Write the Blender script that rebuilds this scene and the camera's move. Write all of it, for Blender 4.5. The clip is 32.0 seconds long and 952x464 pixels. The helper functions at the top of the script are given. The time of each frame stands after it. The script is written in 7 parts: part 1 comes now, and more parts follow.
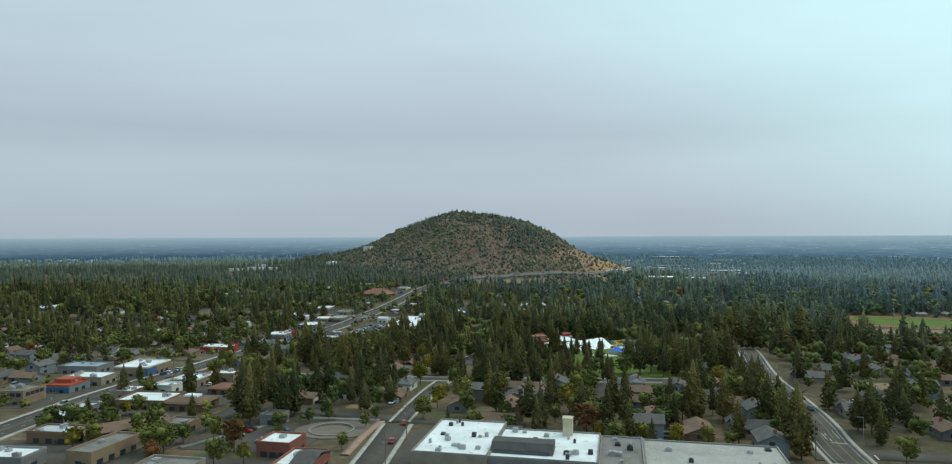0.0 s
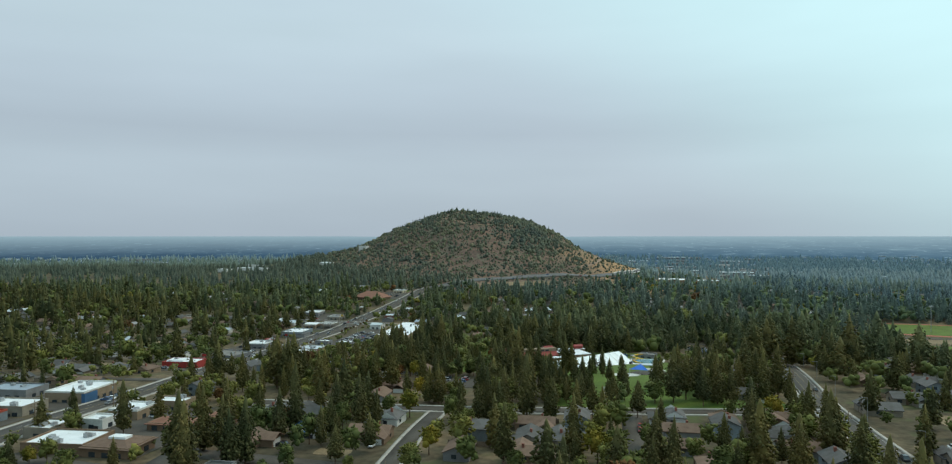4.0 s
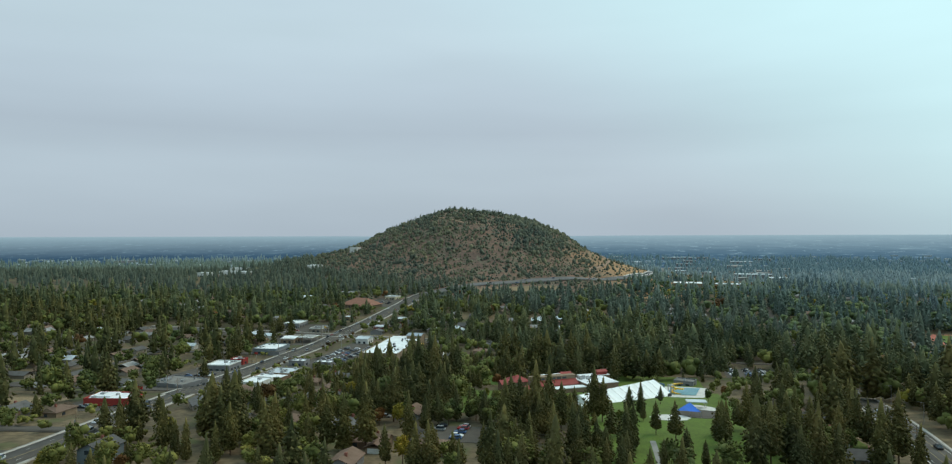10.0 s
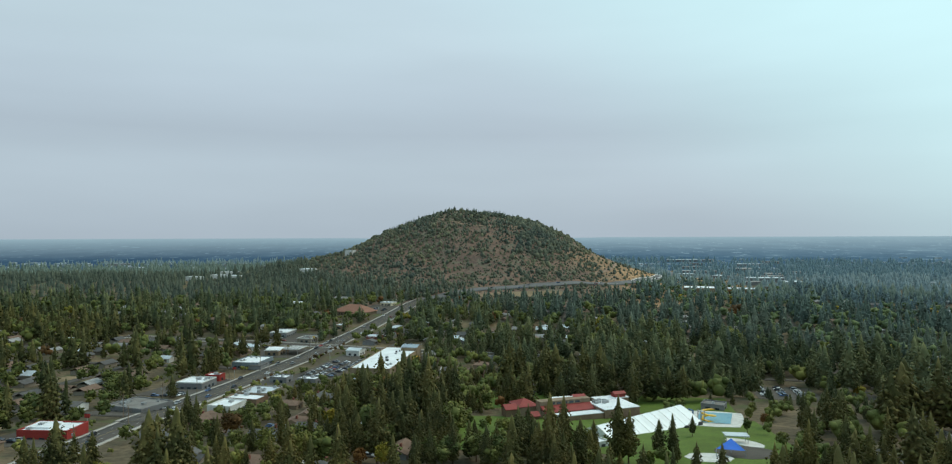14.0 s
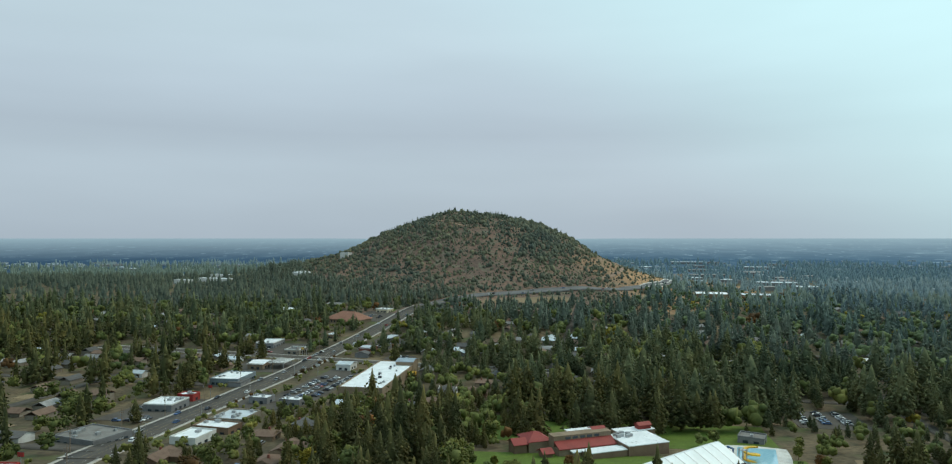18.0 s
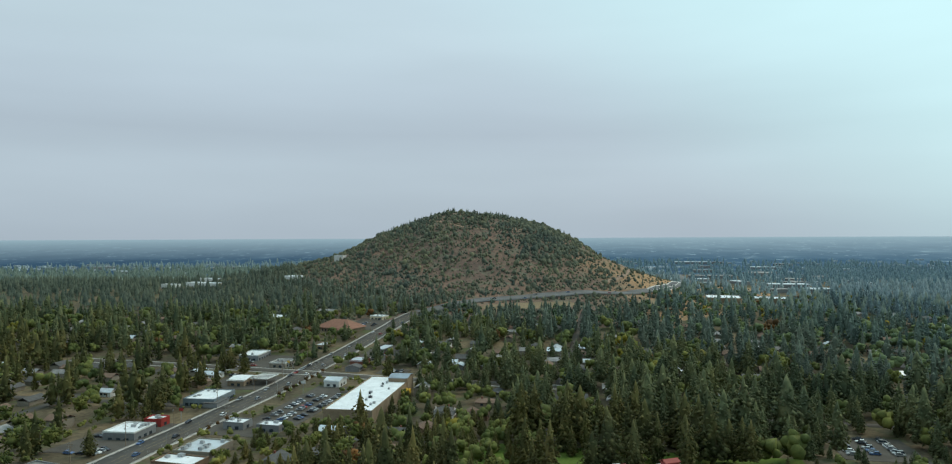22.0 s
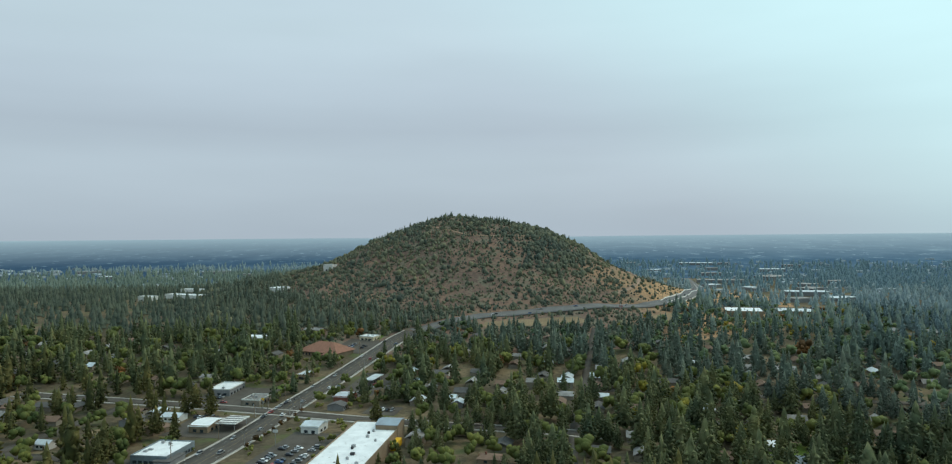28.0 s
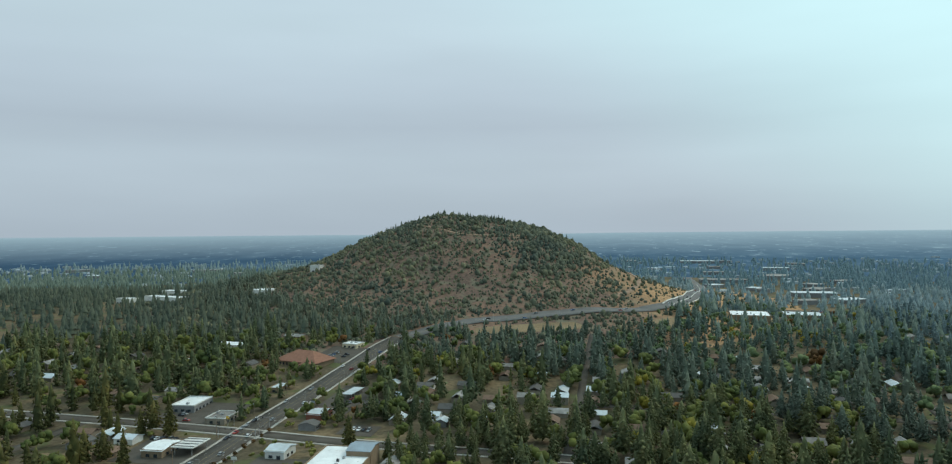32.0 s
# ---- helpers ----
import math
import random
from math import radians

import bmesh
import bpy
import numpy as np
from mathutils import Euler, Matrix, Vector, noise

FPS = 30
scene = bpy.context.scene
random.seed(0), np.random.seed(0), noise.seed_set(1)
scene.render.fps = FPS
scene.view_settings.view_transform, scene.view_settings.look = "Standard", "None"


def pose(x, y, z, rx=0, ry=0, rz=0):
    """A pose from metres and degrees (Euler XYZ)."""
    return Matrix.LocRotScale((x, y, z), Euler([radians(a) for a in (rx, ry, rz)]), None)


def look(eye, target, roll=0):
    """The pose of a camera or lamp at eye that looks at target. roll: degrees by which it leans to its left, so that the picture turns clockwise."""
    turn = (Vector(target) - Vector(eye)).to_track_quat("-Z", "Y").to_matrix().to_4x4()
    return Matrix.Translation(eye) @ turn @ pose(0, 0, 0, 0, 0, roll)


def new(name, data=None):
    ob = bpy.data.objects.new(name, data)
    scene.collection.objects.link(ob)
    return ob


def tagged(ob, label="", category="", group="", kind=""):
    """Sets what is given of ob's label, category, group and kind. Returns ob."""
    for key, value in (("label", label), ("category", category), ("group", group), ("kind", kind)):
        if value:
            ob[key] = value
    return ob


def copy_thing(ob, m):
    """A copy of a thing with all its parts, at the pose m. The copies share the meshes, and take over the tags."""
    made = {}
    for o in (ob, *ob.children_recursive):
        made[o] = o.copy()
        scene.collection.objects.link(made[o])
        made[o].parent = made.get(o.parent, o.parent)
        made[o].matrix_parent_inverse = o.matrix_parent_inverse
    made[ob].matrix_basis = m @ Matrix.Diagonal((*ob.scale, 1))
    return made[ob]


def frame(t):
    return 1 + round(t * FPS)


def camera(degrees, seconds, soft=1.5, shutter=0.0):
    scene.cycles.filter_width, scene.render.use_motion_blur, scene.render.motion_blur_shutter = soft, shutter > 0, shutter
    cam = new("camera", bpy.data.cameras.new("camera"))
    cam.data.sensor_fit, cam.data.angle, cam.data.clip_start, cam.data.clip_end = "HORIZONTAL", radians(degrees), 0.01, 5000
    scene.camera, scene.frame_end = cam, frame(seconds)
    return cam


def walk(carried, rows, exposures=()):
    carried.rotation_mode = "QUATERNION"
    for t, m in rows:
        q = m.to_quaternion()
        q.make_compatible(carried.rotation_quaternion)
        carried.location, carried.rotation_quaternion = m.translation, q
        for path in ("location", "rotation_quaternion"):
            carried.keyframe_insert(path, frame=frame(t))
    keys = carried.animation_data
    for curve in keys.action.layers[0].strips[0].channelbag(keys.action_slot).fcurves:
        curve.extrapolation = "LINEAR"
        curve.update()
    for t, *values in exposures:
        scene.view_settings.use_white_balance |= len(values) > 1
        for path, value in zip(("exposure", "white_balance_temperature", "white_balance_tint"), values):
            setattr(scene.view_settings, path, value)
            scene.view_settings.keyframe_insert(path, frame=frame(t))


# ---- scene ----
cam = camera(70.0, 32.0, soft=1.2)
PATH = [
    (0, (2.129, -11.53, 91.095), (2.131, -9.53, 91.104), -0.2),
    (1, (1.804, 2.817, 91.352), (1.808, 4.817, 91.362), -0.1),
    (2, (1.981, 17.591, 91.397), (1.983, 19.591, 91.407), -0.1),
    (3, (2.413, 32.529, 91.432), (2.413, 34.529, 91.441), -0.0),
    (6, (-1.2, 69.2, 92.3), (-1.195, 71.2, 92.302), -0.0),
    (7.5, (-1.194, 90.857, 94.058), (-1.188, 92.857, 94.057), 0.2),
    (9, (-0.521, 113.589, 93.476), (-0.516, 115.589, 93.479), 0.0),
    (10.5, (0.167, 134.686, 92.91), (0.172, 136.686, 92.916), -0.2),
    (12, (0.759, 153.327, 92.947), (0.762, 155.327, 92.956), -0.2),
    (13, (0.086, 164.398, 93.663), (0.091, 166.398, 93.672), -0.2),
    (14, (0.32, 174.762, 93.733), (0.323, 176.762, 93.743), -0.2),
    (17, (-0.995, 208.124, 94.779), (-0.992, 210.124, 94.791), 0.1),
    (18, (-1.196, 219.648, 96.508), (-1.193, 221.648, 96.519), 0.0),
    (19, (-1.649, 231.087, 97.347), (-1.644, 233.087, 97.361), -0.2),
    (21, (-0.435, 250.811, 99.477), (-0.433, 252.811, 99.486), -0.2),
    (23, (-1.49, 271.991, 99.726), (-1.485, 273.991, 99.735), -0.3),
    (24, (-1.523, 282.59, 102.867), (-1.517, 284.59, 102.876), -0.3),
    (25, (-2.561, 293.498, 105.079), (-2.55, 295.498, 105.09), -0.3),
    (28, (-2.563, 326.56, 113.674), (-2.554, 328.56, 113.673), -0.5),
    (29, (-2.416, 335.583, 115.12), (-2.404, 337.583, 115.114), -0.8),
    (30, (0.541, 344.775, 116.734), (0.552, 346.775, 116.728), -0.9),
    (31, (1.253, 354.491, 116.49), (1.272, 356.491, 116.487), -0.9),
    (32, (6.75, 365.918, 117.427), (6.758, 367.918, 117.415), -0.5),
]
walk(cam, [(t, look(eye, target, roll)) for t, eye, target, roll in PATH])

# ---- world, sun and exposure ----
SUN_EL, SUN_AZ = radians(48), radians(62)      # azimuth from +y towards +x
world = bpy.data.worlds.new("smoky_sky")
scene.world = world
world.use_nodes = True
wn, wl = world.node_tree.nodes, world.node_tree.links
wn.clear()


def wnode(kind, **inputs):
    n = wn.new(kind)
    for k, v in inputs.items():
        n.inputs[k].default_value = v
    return n


w_out, w_bg = wnode("ShaderNodeOutputWorld"), wnode("ShaderNodeBackground", Strength=1.0)
w_sky = wnode("ShaderNodeTexSky")
w_sky.sky_type, w_sky.sun_disc, w_sky.sun_elevation, w_sky.sun_rotation = "NISHITA", False, SUN_EL, SUN_AZ
w_sky.dust_density, w_sky.air_density = 4.0, 1.0
w_co = wnode("ShaderNodeTexCoord")
w_sep = wnode("ShaderNodeSeparateXYZ")
wl.new(w_co.outputs["Generated"], w_sep.inputs[0])
# smoke layer: grey-blue, paler near the horizon, brighter towards the sun's side
w_el = wnode("ShaderNodeValToRGB")
w_el.color_ramp.elements[0].position, w_el.color_ramp.elements[0].color = 0.0, (0.445, 0.535, 0.615, 1)
w_el.color_ramp.elements[1].position, w_el.color_ramp.elements[1].color = 0.5, (0.62, 0.80, 0.90, 1)
for p, c in ((0.06, (0.475, 0.575, 0.655, 1)), (0.10, (0.49, 0.595, 0.675, 1)), (0.145, (0.455, 0.55, 0.63, 1)), (0.20, (0.52, 0.635, 0.72, 1)), (0.28, (0.57, 0.715, 0.79, 1))):
    e = w_el.color_ramp.elements.new(p)
    e.color = c
wl.new(w_sep.outputs["Z"], w_el.inputs[0])
w_az = wnode("ShaderNodeMapRange")
w_az.interpolation_type = "SMOOTHSTEP"
w_az.inputs["From Min"].default_value, w_az.inputs["From Max"].default_value = 0.3, 1.08
w_mul = wnode("ShaderNodeMath")
w_mul.operation = "MULTIPLY_ADD"
w_mul.inputs[1].default_value = 1.5
wl.new(w_sep.outputs["Z"], w_mul.inputs[0])
wl.new(w_sep.outputs["X"], w_mul.inputs[2])
wl.new(w_mul.outputs[0], w_az.inputs["Value"])
w_map = wnode("ShaderNodeMapping")
w_map.inputs["Scale"].default_value = (-1.5, 1.5, 8.0)
wl.new(w_co.outputs["Generated"], w_map.inputs[0])
w_noise = wnode("ShaderNodeTexNoise", Scale=1.3, Detail=3.0, Roughness=0.5)
wl.new(w_map.outputs[0], w_noise.inputs["Vector"])
w_cl = wnode("ShaderNodeMapRange")
for k, v in (("From Min", 0.3), ("From Max", 0.7), ("To Min", 0.95), ("To Max", 1.035)):
    w_cl.inputs[k].default_value = v
wl.new(w_noise.outputs["Fac"], w_cl.inputs["Value"])
w_bright = wnode("ShaderNodeMix")
w_bright.data_type = "RGBA"
w_bright.inputs["B"].default_value = (0.66, 1.0, 1.04, 1)
w_bright.inputs[7].default_value = (0.66, 1.0, 1.04, 1)
wl.new(w_az.outputs[0], w_bright.inputs[0])
wl.new(w_el.outputs[0], w_bright.inputs[6])
w_scale = wnode("ShaderNodeVectorMath")
w_scale.operation = "SCALE"
wl.new(w_bright.outputs[2], w_scale.inputs[0])
wl.new(w_cl.outputs[0], w_scale.inputs["Scale"])
w_mix = wnode("ShaderNodeMix")
w_mix.data_type = "RGBA"
w_mix.inputs[0].default_value = 0.92
w_dim = wnode("ShaderNodeVectorMath")
w_dim.operation = "SCALE"
w_dim.inputs["Scale"].default_value = 0.10
wl.new(w_sky.outputs[0], w_dim.inputs[0])
wl.new(w_dim.outputs[0], w_mix.inputs[6])
wl.new(w_scale.outputs[0], w_mix.inputs[7])
wl.new(w_mix.outputs[2], w_bg.inputs[0])
wl.new(w_bg.outputs[0], w_out.inputs[0])
sun = new("sun", bpy.data.lights.new("sun", "SUN"))
sun.data.energy, sun.data.angle, sun.data.color = 1.35, radians(30), (1.0, 0.86, 0.68)
sun_way = Vector((math.sin(SUN_AZ) * math.cos(SUN_EL), math.cos(SUN_AZ) * math.cos(SUN_EL), math.sin(SUN_EL)))
sun.matrix_world = look(sun_way * 400, (0, 0, 0))
scene.view_settings.exposure = 0.0

# ---- the lie of the land ----
YS = [-800, 0, 200, 300, 400, 480, 550, 620, 740, 820, 900, 1000, 1100, 1300, 1700, 2400]
ZS = [30, 27, 24, 21, 17, 9, 2, -3, -3, 0, 4, 9, 11, 11, 6, 4]
RS = [0, 40, 70, 105, 155, 195, 230, 290, 350, 420, 520]
HS = [120, 117, 109, 100, 79, 55, 38, 18, 8, 3, 0]
BUTTE = (2.0, 1345.0)


def eased(xs, zs, width, step=4.0):
    t = np.arange(xs[0] - 200, xs[-1] + 200, step)
    n = int(3 * width / step)
    k = np.exp(-0.5 * (np.arange(-n, n + 1) * step / width) ** 2)
    v = np.interp(t, xs, zs)
    pad = np.concatenate([np.full(n, v[0]), v, np.full(n, v[-1])])
    return t, np.convolve(pad, k / k.sum(), "valid")


PT, PV = eased(YS, ZS, 18)
BT, BV = eased([-105, -70, -40] + RS, [100, 109, 117] + HS, 8)


def land(x, y):
    """Height of the ground, hill included."""
    x, y = np.asarray(x, float), np.asarray(y, float)
    z = np.interp(y, PT, PV) + np.interp(np.hypot(x - BUTTE[0], y - BUTTE[1]), BT, BV)
    z = z + 9.5 * np.exp(-((x + 55) / 44) ** 2 - ((y - 1345) / 70) ** 2)
    z = z + 16 * np.exp(-((x + 290) / 150) ** 2 - ((y - 1300) / 110) ** 2)
    z = z + 12 * np.exp(-((x + 700) / 350) ** 2 - ((y - 1250) / 200) ** 2)
    r = np.hypot(x, y - 300)
    return z + 74 * np.clip((r - 2500) / 2200, 0, 1.0) ** 1.5


def lz(x, y):
    return float(land(x, y))


# ---- materials ----
def material(name, rough=0.8, metal=0.0, spec=0.3):
    m = bpy.data.materials.new(name)
    m.use_nodes = True
    b = m.node_tree.nodes["Principled BSDF"]
    b.inputs["Roughness"].default_value, b.inputs["Metallic"].default_value = rough, metal
    b.inputs["Specular IOR Level"].default_value = spec
    return m, m.node_tree.nodes, m.node_tree.links, b


def ramp(nodes, stops):
    r = nodes.new("ShaderNodeValToRGB")
    els = r.color_ramp.elements
    while len(els) < len(stops):
        els.new(0.5)
    for e, (p, c) in zip(els, stops):
        e.position, e.color = p, (*c, 1)
    return r


def noise_tex(nodes, links, scale, detail=4.0, coords="Object", rough=0.55):
    n = nodes.new("ShaderNodeTexNoise")
    n.inputs["Scale"].default_value, n.inputs["Detail"].default_value, n.inputs["Roughness"].default_value = scale, detail, rough
    if coords == "World":
        g = nodes.new("ShaderNodeNewGeometry")
        links.new(g.outputs["Position"], n.inputs["Vector"])
    else:
        c = nodes.new("ShaderNodeTexCoord")
        links.new(c.outputs["Object"], n.inputs["Vector"])
    return n


def mixed(nodes, links, fac, a, b, blend="MIX"):
    m = nodes.new("ShaderNodeMix")
    m.data_type, m.blend_type = "RGBA", blend
    for v, i in ((fac, 0), (a, 6), (b, 7)):
        if isinstance(v, (int, float)):
            m.inputs[i].default_value = v
        elif isinstance(v, tuple):
            m.inputs[i].default_value = (*v, 1)
        else:
            links.new(v, m.inputs[i])
    return m.outputs[2]


def plain(name, color, rough=0.75, metal=0.0, spread=0.18, scale=0.6, spec=0.3, bump=0.0, by_object=0.0, grime=0.25):
    """A painted or mineral surface: fine grain, broad stains, some change from piece to piece."""
    m, n, l, b = material(name, rough, metal, spec)
    lo, hi = tuple(c * (1 - spread) for c in color), tuple(min(1, c * (1 + spread * 0.7)) for c in color)
    fine = noise_tex(n, l, scale * 6, 5, "World")
    broad = noise_tex(n, l, scale * 0.35, 3, "World")
    base = ramp(n, [(0.3, lo), (0.7, hi)])
    l.new(fine.outputs["Fac"], base.inputs[0])
    st = ramp(n, [(0.42, (1, 1, 1)), (0.72, tuple(1 - grime * k for k in (0.9, 1.0, 1.1)))])
    l.new(broad.outputs["Fac"], st.inputs[0])
    out = mixed(n, l, 1.0, base.outputs[0], st.outputs[0], "MULTIPLY")
    if by_object:
        o = n.new("ShaderNodeObjectInfo")
        r = ramp(n, [(0, (1 - by_object,) * 3), (1, (1 + by_object * 0.5,) * 3)])
        l.new(o.outputs["Random"], r.inputs[0])
        out = mixed(n, l, 1.0, out, r.outputs[0], "MULTIPLY")
    l.new(out, b.inputs["Base Color"])
    if bump:
        bp = n.new("ShaderNodeBump")
        bp.inputs["Strength"].default_value, bp.inputs["Distance"].default_value = bump, 0.05
        l.new(fine.outputs["Fac"], bp.inputs["Height"])
        l.new(bp.outputs[0], b.inputs["Normal"])
    return m


def foliage(name, dark, mid, light, stand=0.018, vary=1.0):
    """Leaves and needles: change from clump to clump and from stand to stand."""
    m, n, l, b = material(name, 0.75, 0.0, 0.12)
    g = n.new("ShaderNodeNewGeometry")
    r = ramp(n, [(0.0, dark), (0.55, mid), (1.0, light)])
    l.new(g.outputs["Random Per Island"], r.inputs[0])
    st = noise_tex(n, l, stand, 2, "World")
    t = ramp(n, [(0.3, tuple(1 - vary * k for k in (0.28, 0.2, 0.15))), (0.7, tuple(1 + vary * k for k in (0.25, 0.15, -0.05)))])
    l.new(st.outputs["Fac"], t.inputs[0])
    tree = noise_tex(n, l, 0.11, 1, "World")
    t2 = ramp(n, [(0.32, tuple(1 - vary * k for k in (0.3, 0.25, 0.25))), (0.68, tuple(1 + vary * k for k in (0.3, 0.2, 0.05)))])
    l.new(tree.outputs["Fac"], t2.inputs[0])
    c = mixed(n, l, 1.0, r.outputs[0], t.outputs[0], "MULTIPLY")
    c = mixed(n, l, 1.0, c, t2.outputs[0], "MULTIPLY")
    leaf = noise_tex(n, l, 0.75, 3, "World", 0.7)
    t4 = ramp(n, [(0.3, (0.78, 0.8, 0.8)), (0.5, (1, 1, 1)), (0.7, (1.2, 1.17, 1.12))])
    l.new(leaf.outputs["Fac"], t4.inputs[0])
    c = mixed(n, l, 1.0, c, t4.outputs[0], "MULTIPLY")
    o = n.new("ShaderNodeObjectInfo")
    t3 = ramp(n, [(0.0, (0.8, 0.85, 0.8)), (1.0, (1.2, 1.12, 1.05))])
    l.new(o.outputs["Random"], t3.inputs[0])
    c = mixed(n, l, 1.0, c, t3.outputs[0], "MULTIPLY")
    l.new(c, b.inputs["Base Color"])
    tr, mx = n.new("ShaderNodeBsdfTranslucent"), n.new("ShaderNodeMixShader")
    mx.inputs[0].default_value = 0.15
    l.new(c, tr.inputs["Color"])
    l.new(b.outputs[0], mx.inputs[1])
    l.new(tr.outputs[0], mx.inputs[2])
    l.new(mx.outputs[0], n["Material Output"].inputs["Surface"])
    return m


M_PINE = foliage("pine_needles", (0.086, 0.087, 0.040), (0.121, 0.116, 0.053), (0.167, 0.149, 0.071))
# the same pines farther off: smoke haze painted in as bluer, paler needles
M_MIDPINE = foliage("pine_in_faint_haze", (0.109, 0.126, 0.077), (0.147, 0.164, 0.099), (0.187, 0.201, 0.122))
M_FARPINE = foliage("pine_in_light_haze", (0.124, 0.154, 0.132), (0.159, 0.190, 0.163), (0.194, 0.224, 0.193), vary=0.4)
M_HAZEPINE1 = foliage("pine_in_blue_haze", (0.123, 0.165, 0.156), (0.150, 0.196, 0.184), (0.176, 0.227, 0.212), vary=0.4)
M_HAZEPINE2 = foliage("pine_in_thick_haze", (0.144, 0.210, 0.251), (0.170, 0.240, 0.284), (0.196, 0.269, 0.315), vary=0.4)
M_HAZEPINE3 = foliage("pine_in_pale_haze", (0.143, 0.216, 0.281), (0.165, 0.242, 0.309), (0.188, 0.266, 0.334), vary=0.4)
M_LEAF = foliage("broad_leaves", (0.097, 0.109, 0.040), (0.131, 0.147, 0.053), (0.177, 0.188, 0.068))
# broad leaves farther off, greyed by haze painted into the colour
M_FARLEAF = foliage("leaves_in_light_haze", (0.098, 0.135, 0.076), (0.129, 0.172, 0.098), (0.161, 0.207, 0.117))
M_GOLD = foliage("turning_leaves", (0.11, 0.11, 0.02), (0.2, 0.18, 0.035), (0.27, 0.22, 0.05))
M_RUST = foliage("rust_red_leaves", (0.08, 0.045, 0.022), (0.13, 0.07, 0.033), (0.17, 0.095, 0.045))
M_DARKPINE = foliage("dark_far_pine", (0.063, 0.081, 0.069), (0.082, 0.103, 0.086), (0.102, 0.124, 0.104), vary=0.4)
M_SAGE = foliage("juniper_scrub", (0.076, 0.092, 0.082), (0.100, 0.117, 0.101), (0.129, 0.146, 0.122))
M_BARK = plain("bark", (0.12, 0.075, 0.05), 0.9, scale=2.0)
M_ASPHALT = plain("asphalt", (0.080, 0.071, 0.062), 0.85, spread=0.2, scale=0.35, grime=0.3)
M_OLDASPHALT = plain("worn_asphalt", (0.084, 0.073, 0.061), 0.88, spread=0.22, scale=0.3, grime=0.35)
M_HIGHWAY = plain("pale_highway_asphalt", (0.135, 0.133, 0.132), 0.85, spread=0.15, scale=0.35, grime=0.25)
M_CONCRETE = plain("concrete", (0.25, 0.24, 0.225), 0.85, scale=0.8, grime=0.3)
M_KERB = plain("pale_sidewalk_concrete", (0.4, 0.375, 0.34), 0.85, scale=0.8, grime=0.3)
M_PAINT = plain("road_paint", (0.5, 0.5, 0.48), 0.7, scale=3.0, grime=0.35)
M_YELLOW = plain("yellow_road_paint", (0.3, 0.225, 0.1), 0.7, scale=3.0, grime=0.3)
m, n, l, b = material("white_membrane_roof", 0.6, 0.0, 0.3)
n1, n2, n3 = noise_tex(n, l, 0.16, 3, "World"), noise_tex(n, l, 0.55, 5, "World", 0.7), noise_tex(n, l, 4.0, 3, "World")
r1 = ramp(n, [(0.35, (0.66, 0.68, 0.7)), (0.65, (0.8, 0.82, 0.84))])
l.new(n1.outputs["Fac"], r1.inputs[0])
r2 = ramp(n, [(0.6, (1, 1, 1)), (0.7, (0.42, 0.38, 0.34))])
l.new(n2.outputs["Fac"], r2.inputs[0])
r3 = ramp(n, [(0.3, (0.93, 0.93, 0.92)), (0.7, (1, 1, 1))])
l.new(n3.outputs["Fac"], r3.inputs[0])
c1 = mixed(n, l, 1.0, r1.outputs[0], r2.outputs[0], "MULTIPLY")
l.new(mixed(n, l, 1.0, c1, r3.outputs[0], "MULTIPLY"), b.inputs["Base Color"])
M_WHITEROOF = m
M_GREYROOF = plain("grey_gravel_roof", (0.2, 0.19, 0.178), 0.9, scale=0.6, grime=0.35)
M_PALEMEMBRANE = plain("pale_grey_membrane", (0.36, 0.35, 0.33), 0.8, scale=0.3, grime=0.25)
M_METALROOF = plain("pale_metal_roof", (0.55, 0.6, 0.64), 0.45, 0.3, spread=0.08, scale=0.5)
M_BLUEMETAL = plain("blue_grey_metal_roof", (0.3, 0.36, 0.42), 0.45, 0.3, spread=0.1, scale=0.5)
M_REDROOF = plain("red_metal_roof", (0.25, 0.04, 0.034), 0.55, 0.1, scale=0.5)
M_REDWALL = plain("red_painted_wall", (0.31, 0.035, 0.028), 0.7, scale=0.8)
M_ORANGE = plain("orange_red_roof", (0.36, 0.07, 0.038), 0.65, scale=0.6)
M_GREENROOF = plain("green_metal_roof", (0.06, 0.26, 0.18), 0.5, 0.1, scale=0.5)
M_TAN = plain("tan_stucco", (0.25, 0.185, 0.125), 0.85, scale=0.7)
M_BEIGE = plain("beige_siding", (0.26, 0.225, 0.18), 0.8, scale=0.8, by_object=0.15)
M_WHITEWALL = plain("white_painted_wall", (0.6, 0.6, 0.58), 0.75, scale=0.8, grime=0.2)
M_GREYWALL = plain("grey_siding", (0.2, 0.2, 0.205), 0.8, scale=0.8, by_object=0.2)
M_BLUEWALL = plain("blue_siding", (0.19, 0.225, 0.25), 0.8, scale=0.8, by_object=0.15)
M_BROWNWALL = plain("brown_siding", (0.2, 0.13, 0.085), 0.8, scale=0.8, by_object=0.2)
M_BRICK = plain("dark_red_brick", (0.24, 0.09, 0.065), 0.85, scale=2.0)
M_SHINGLE = plain("grey_shingles", (0.12, 0.115, 0.112), 0.9, scale=1.2, by_object=0.3, grime=0.3)
M_BROWNSHINGLE = plain("brown_shingles", (0.2, 0.13, 0.095), 0.9, scale=1.2, by_object=0.25, grime=0.3)
M_CHURCHROOF = plain("red_brown_shingles", (0.26, 0.125, 0.085), 0.85, scale=1.0)
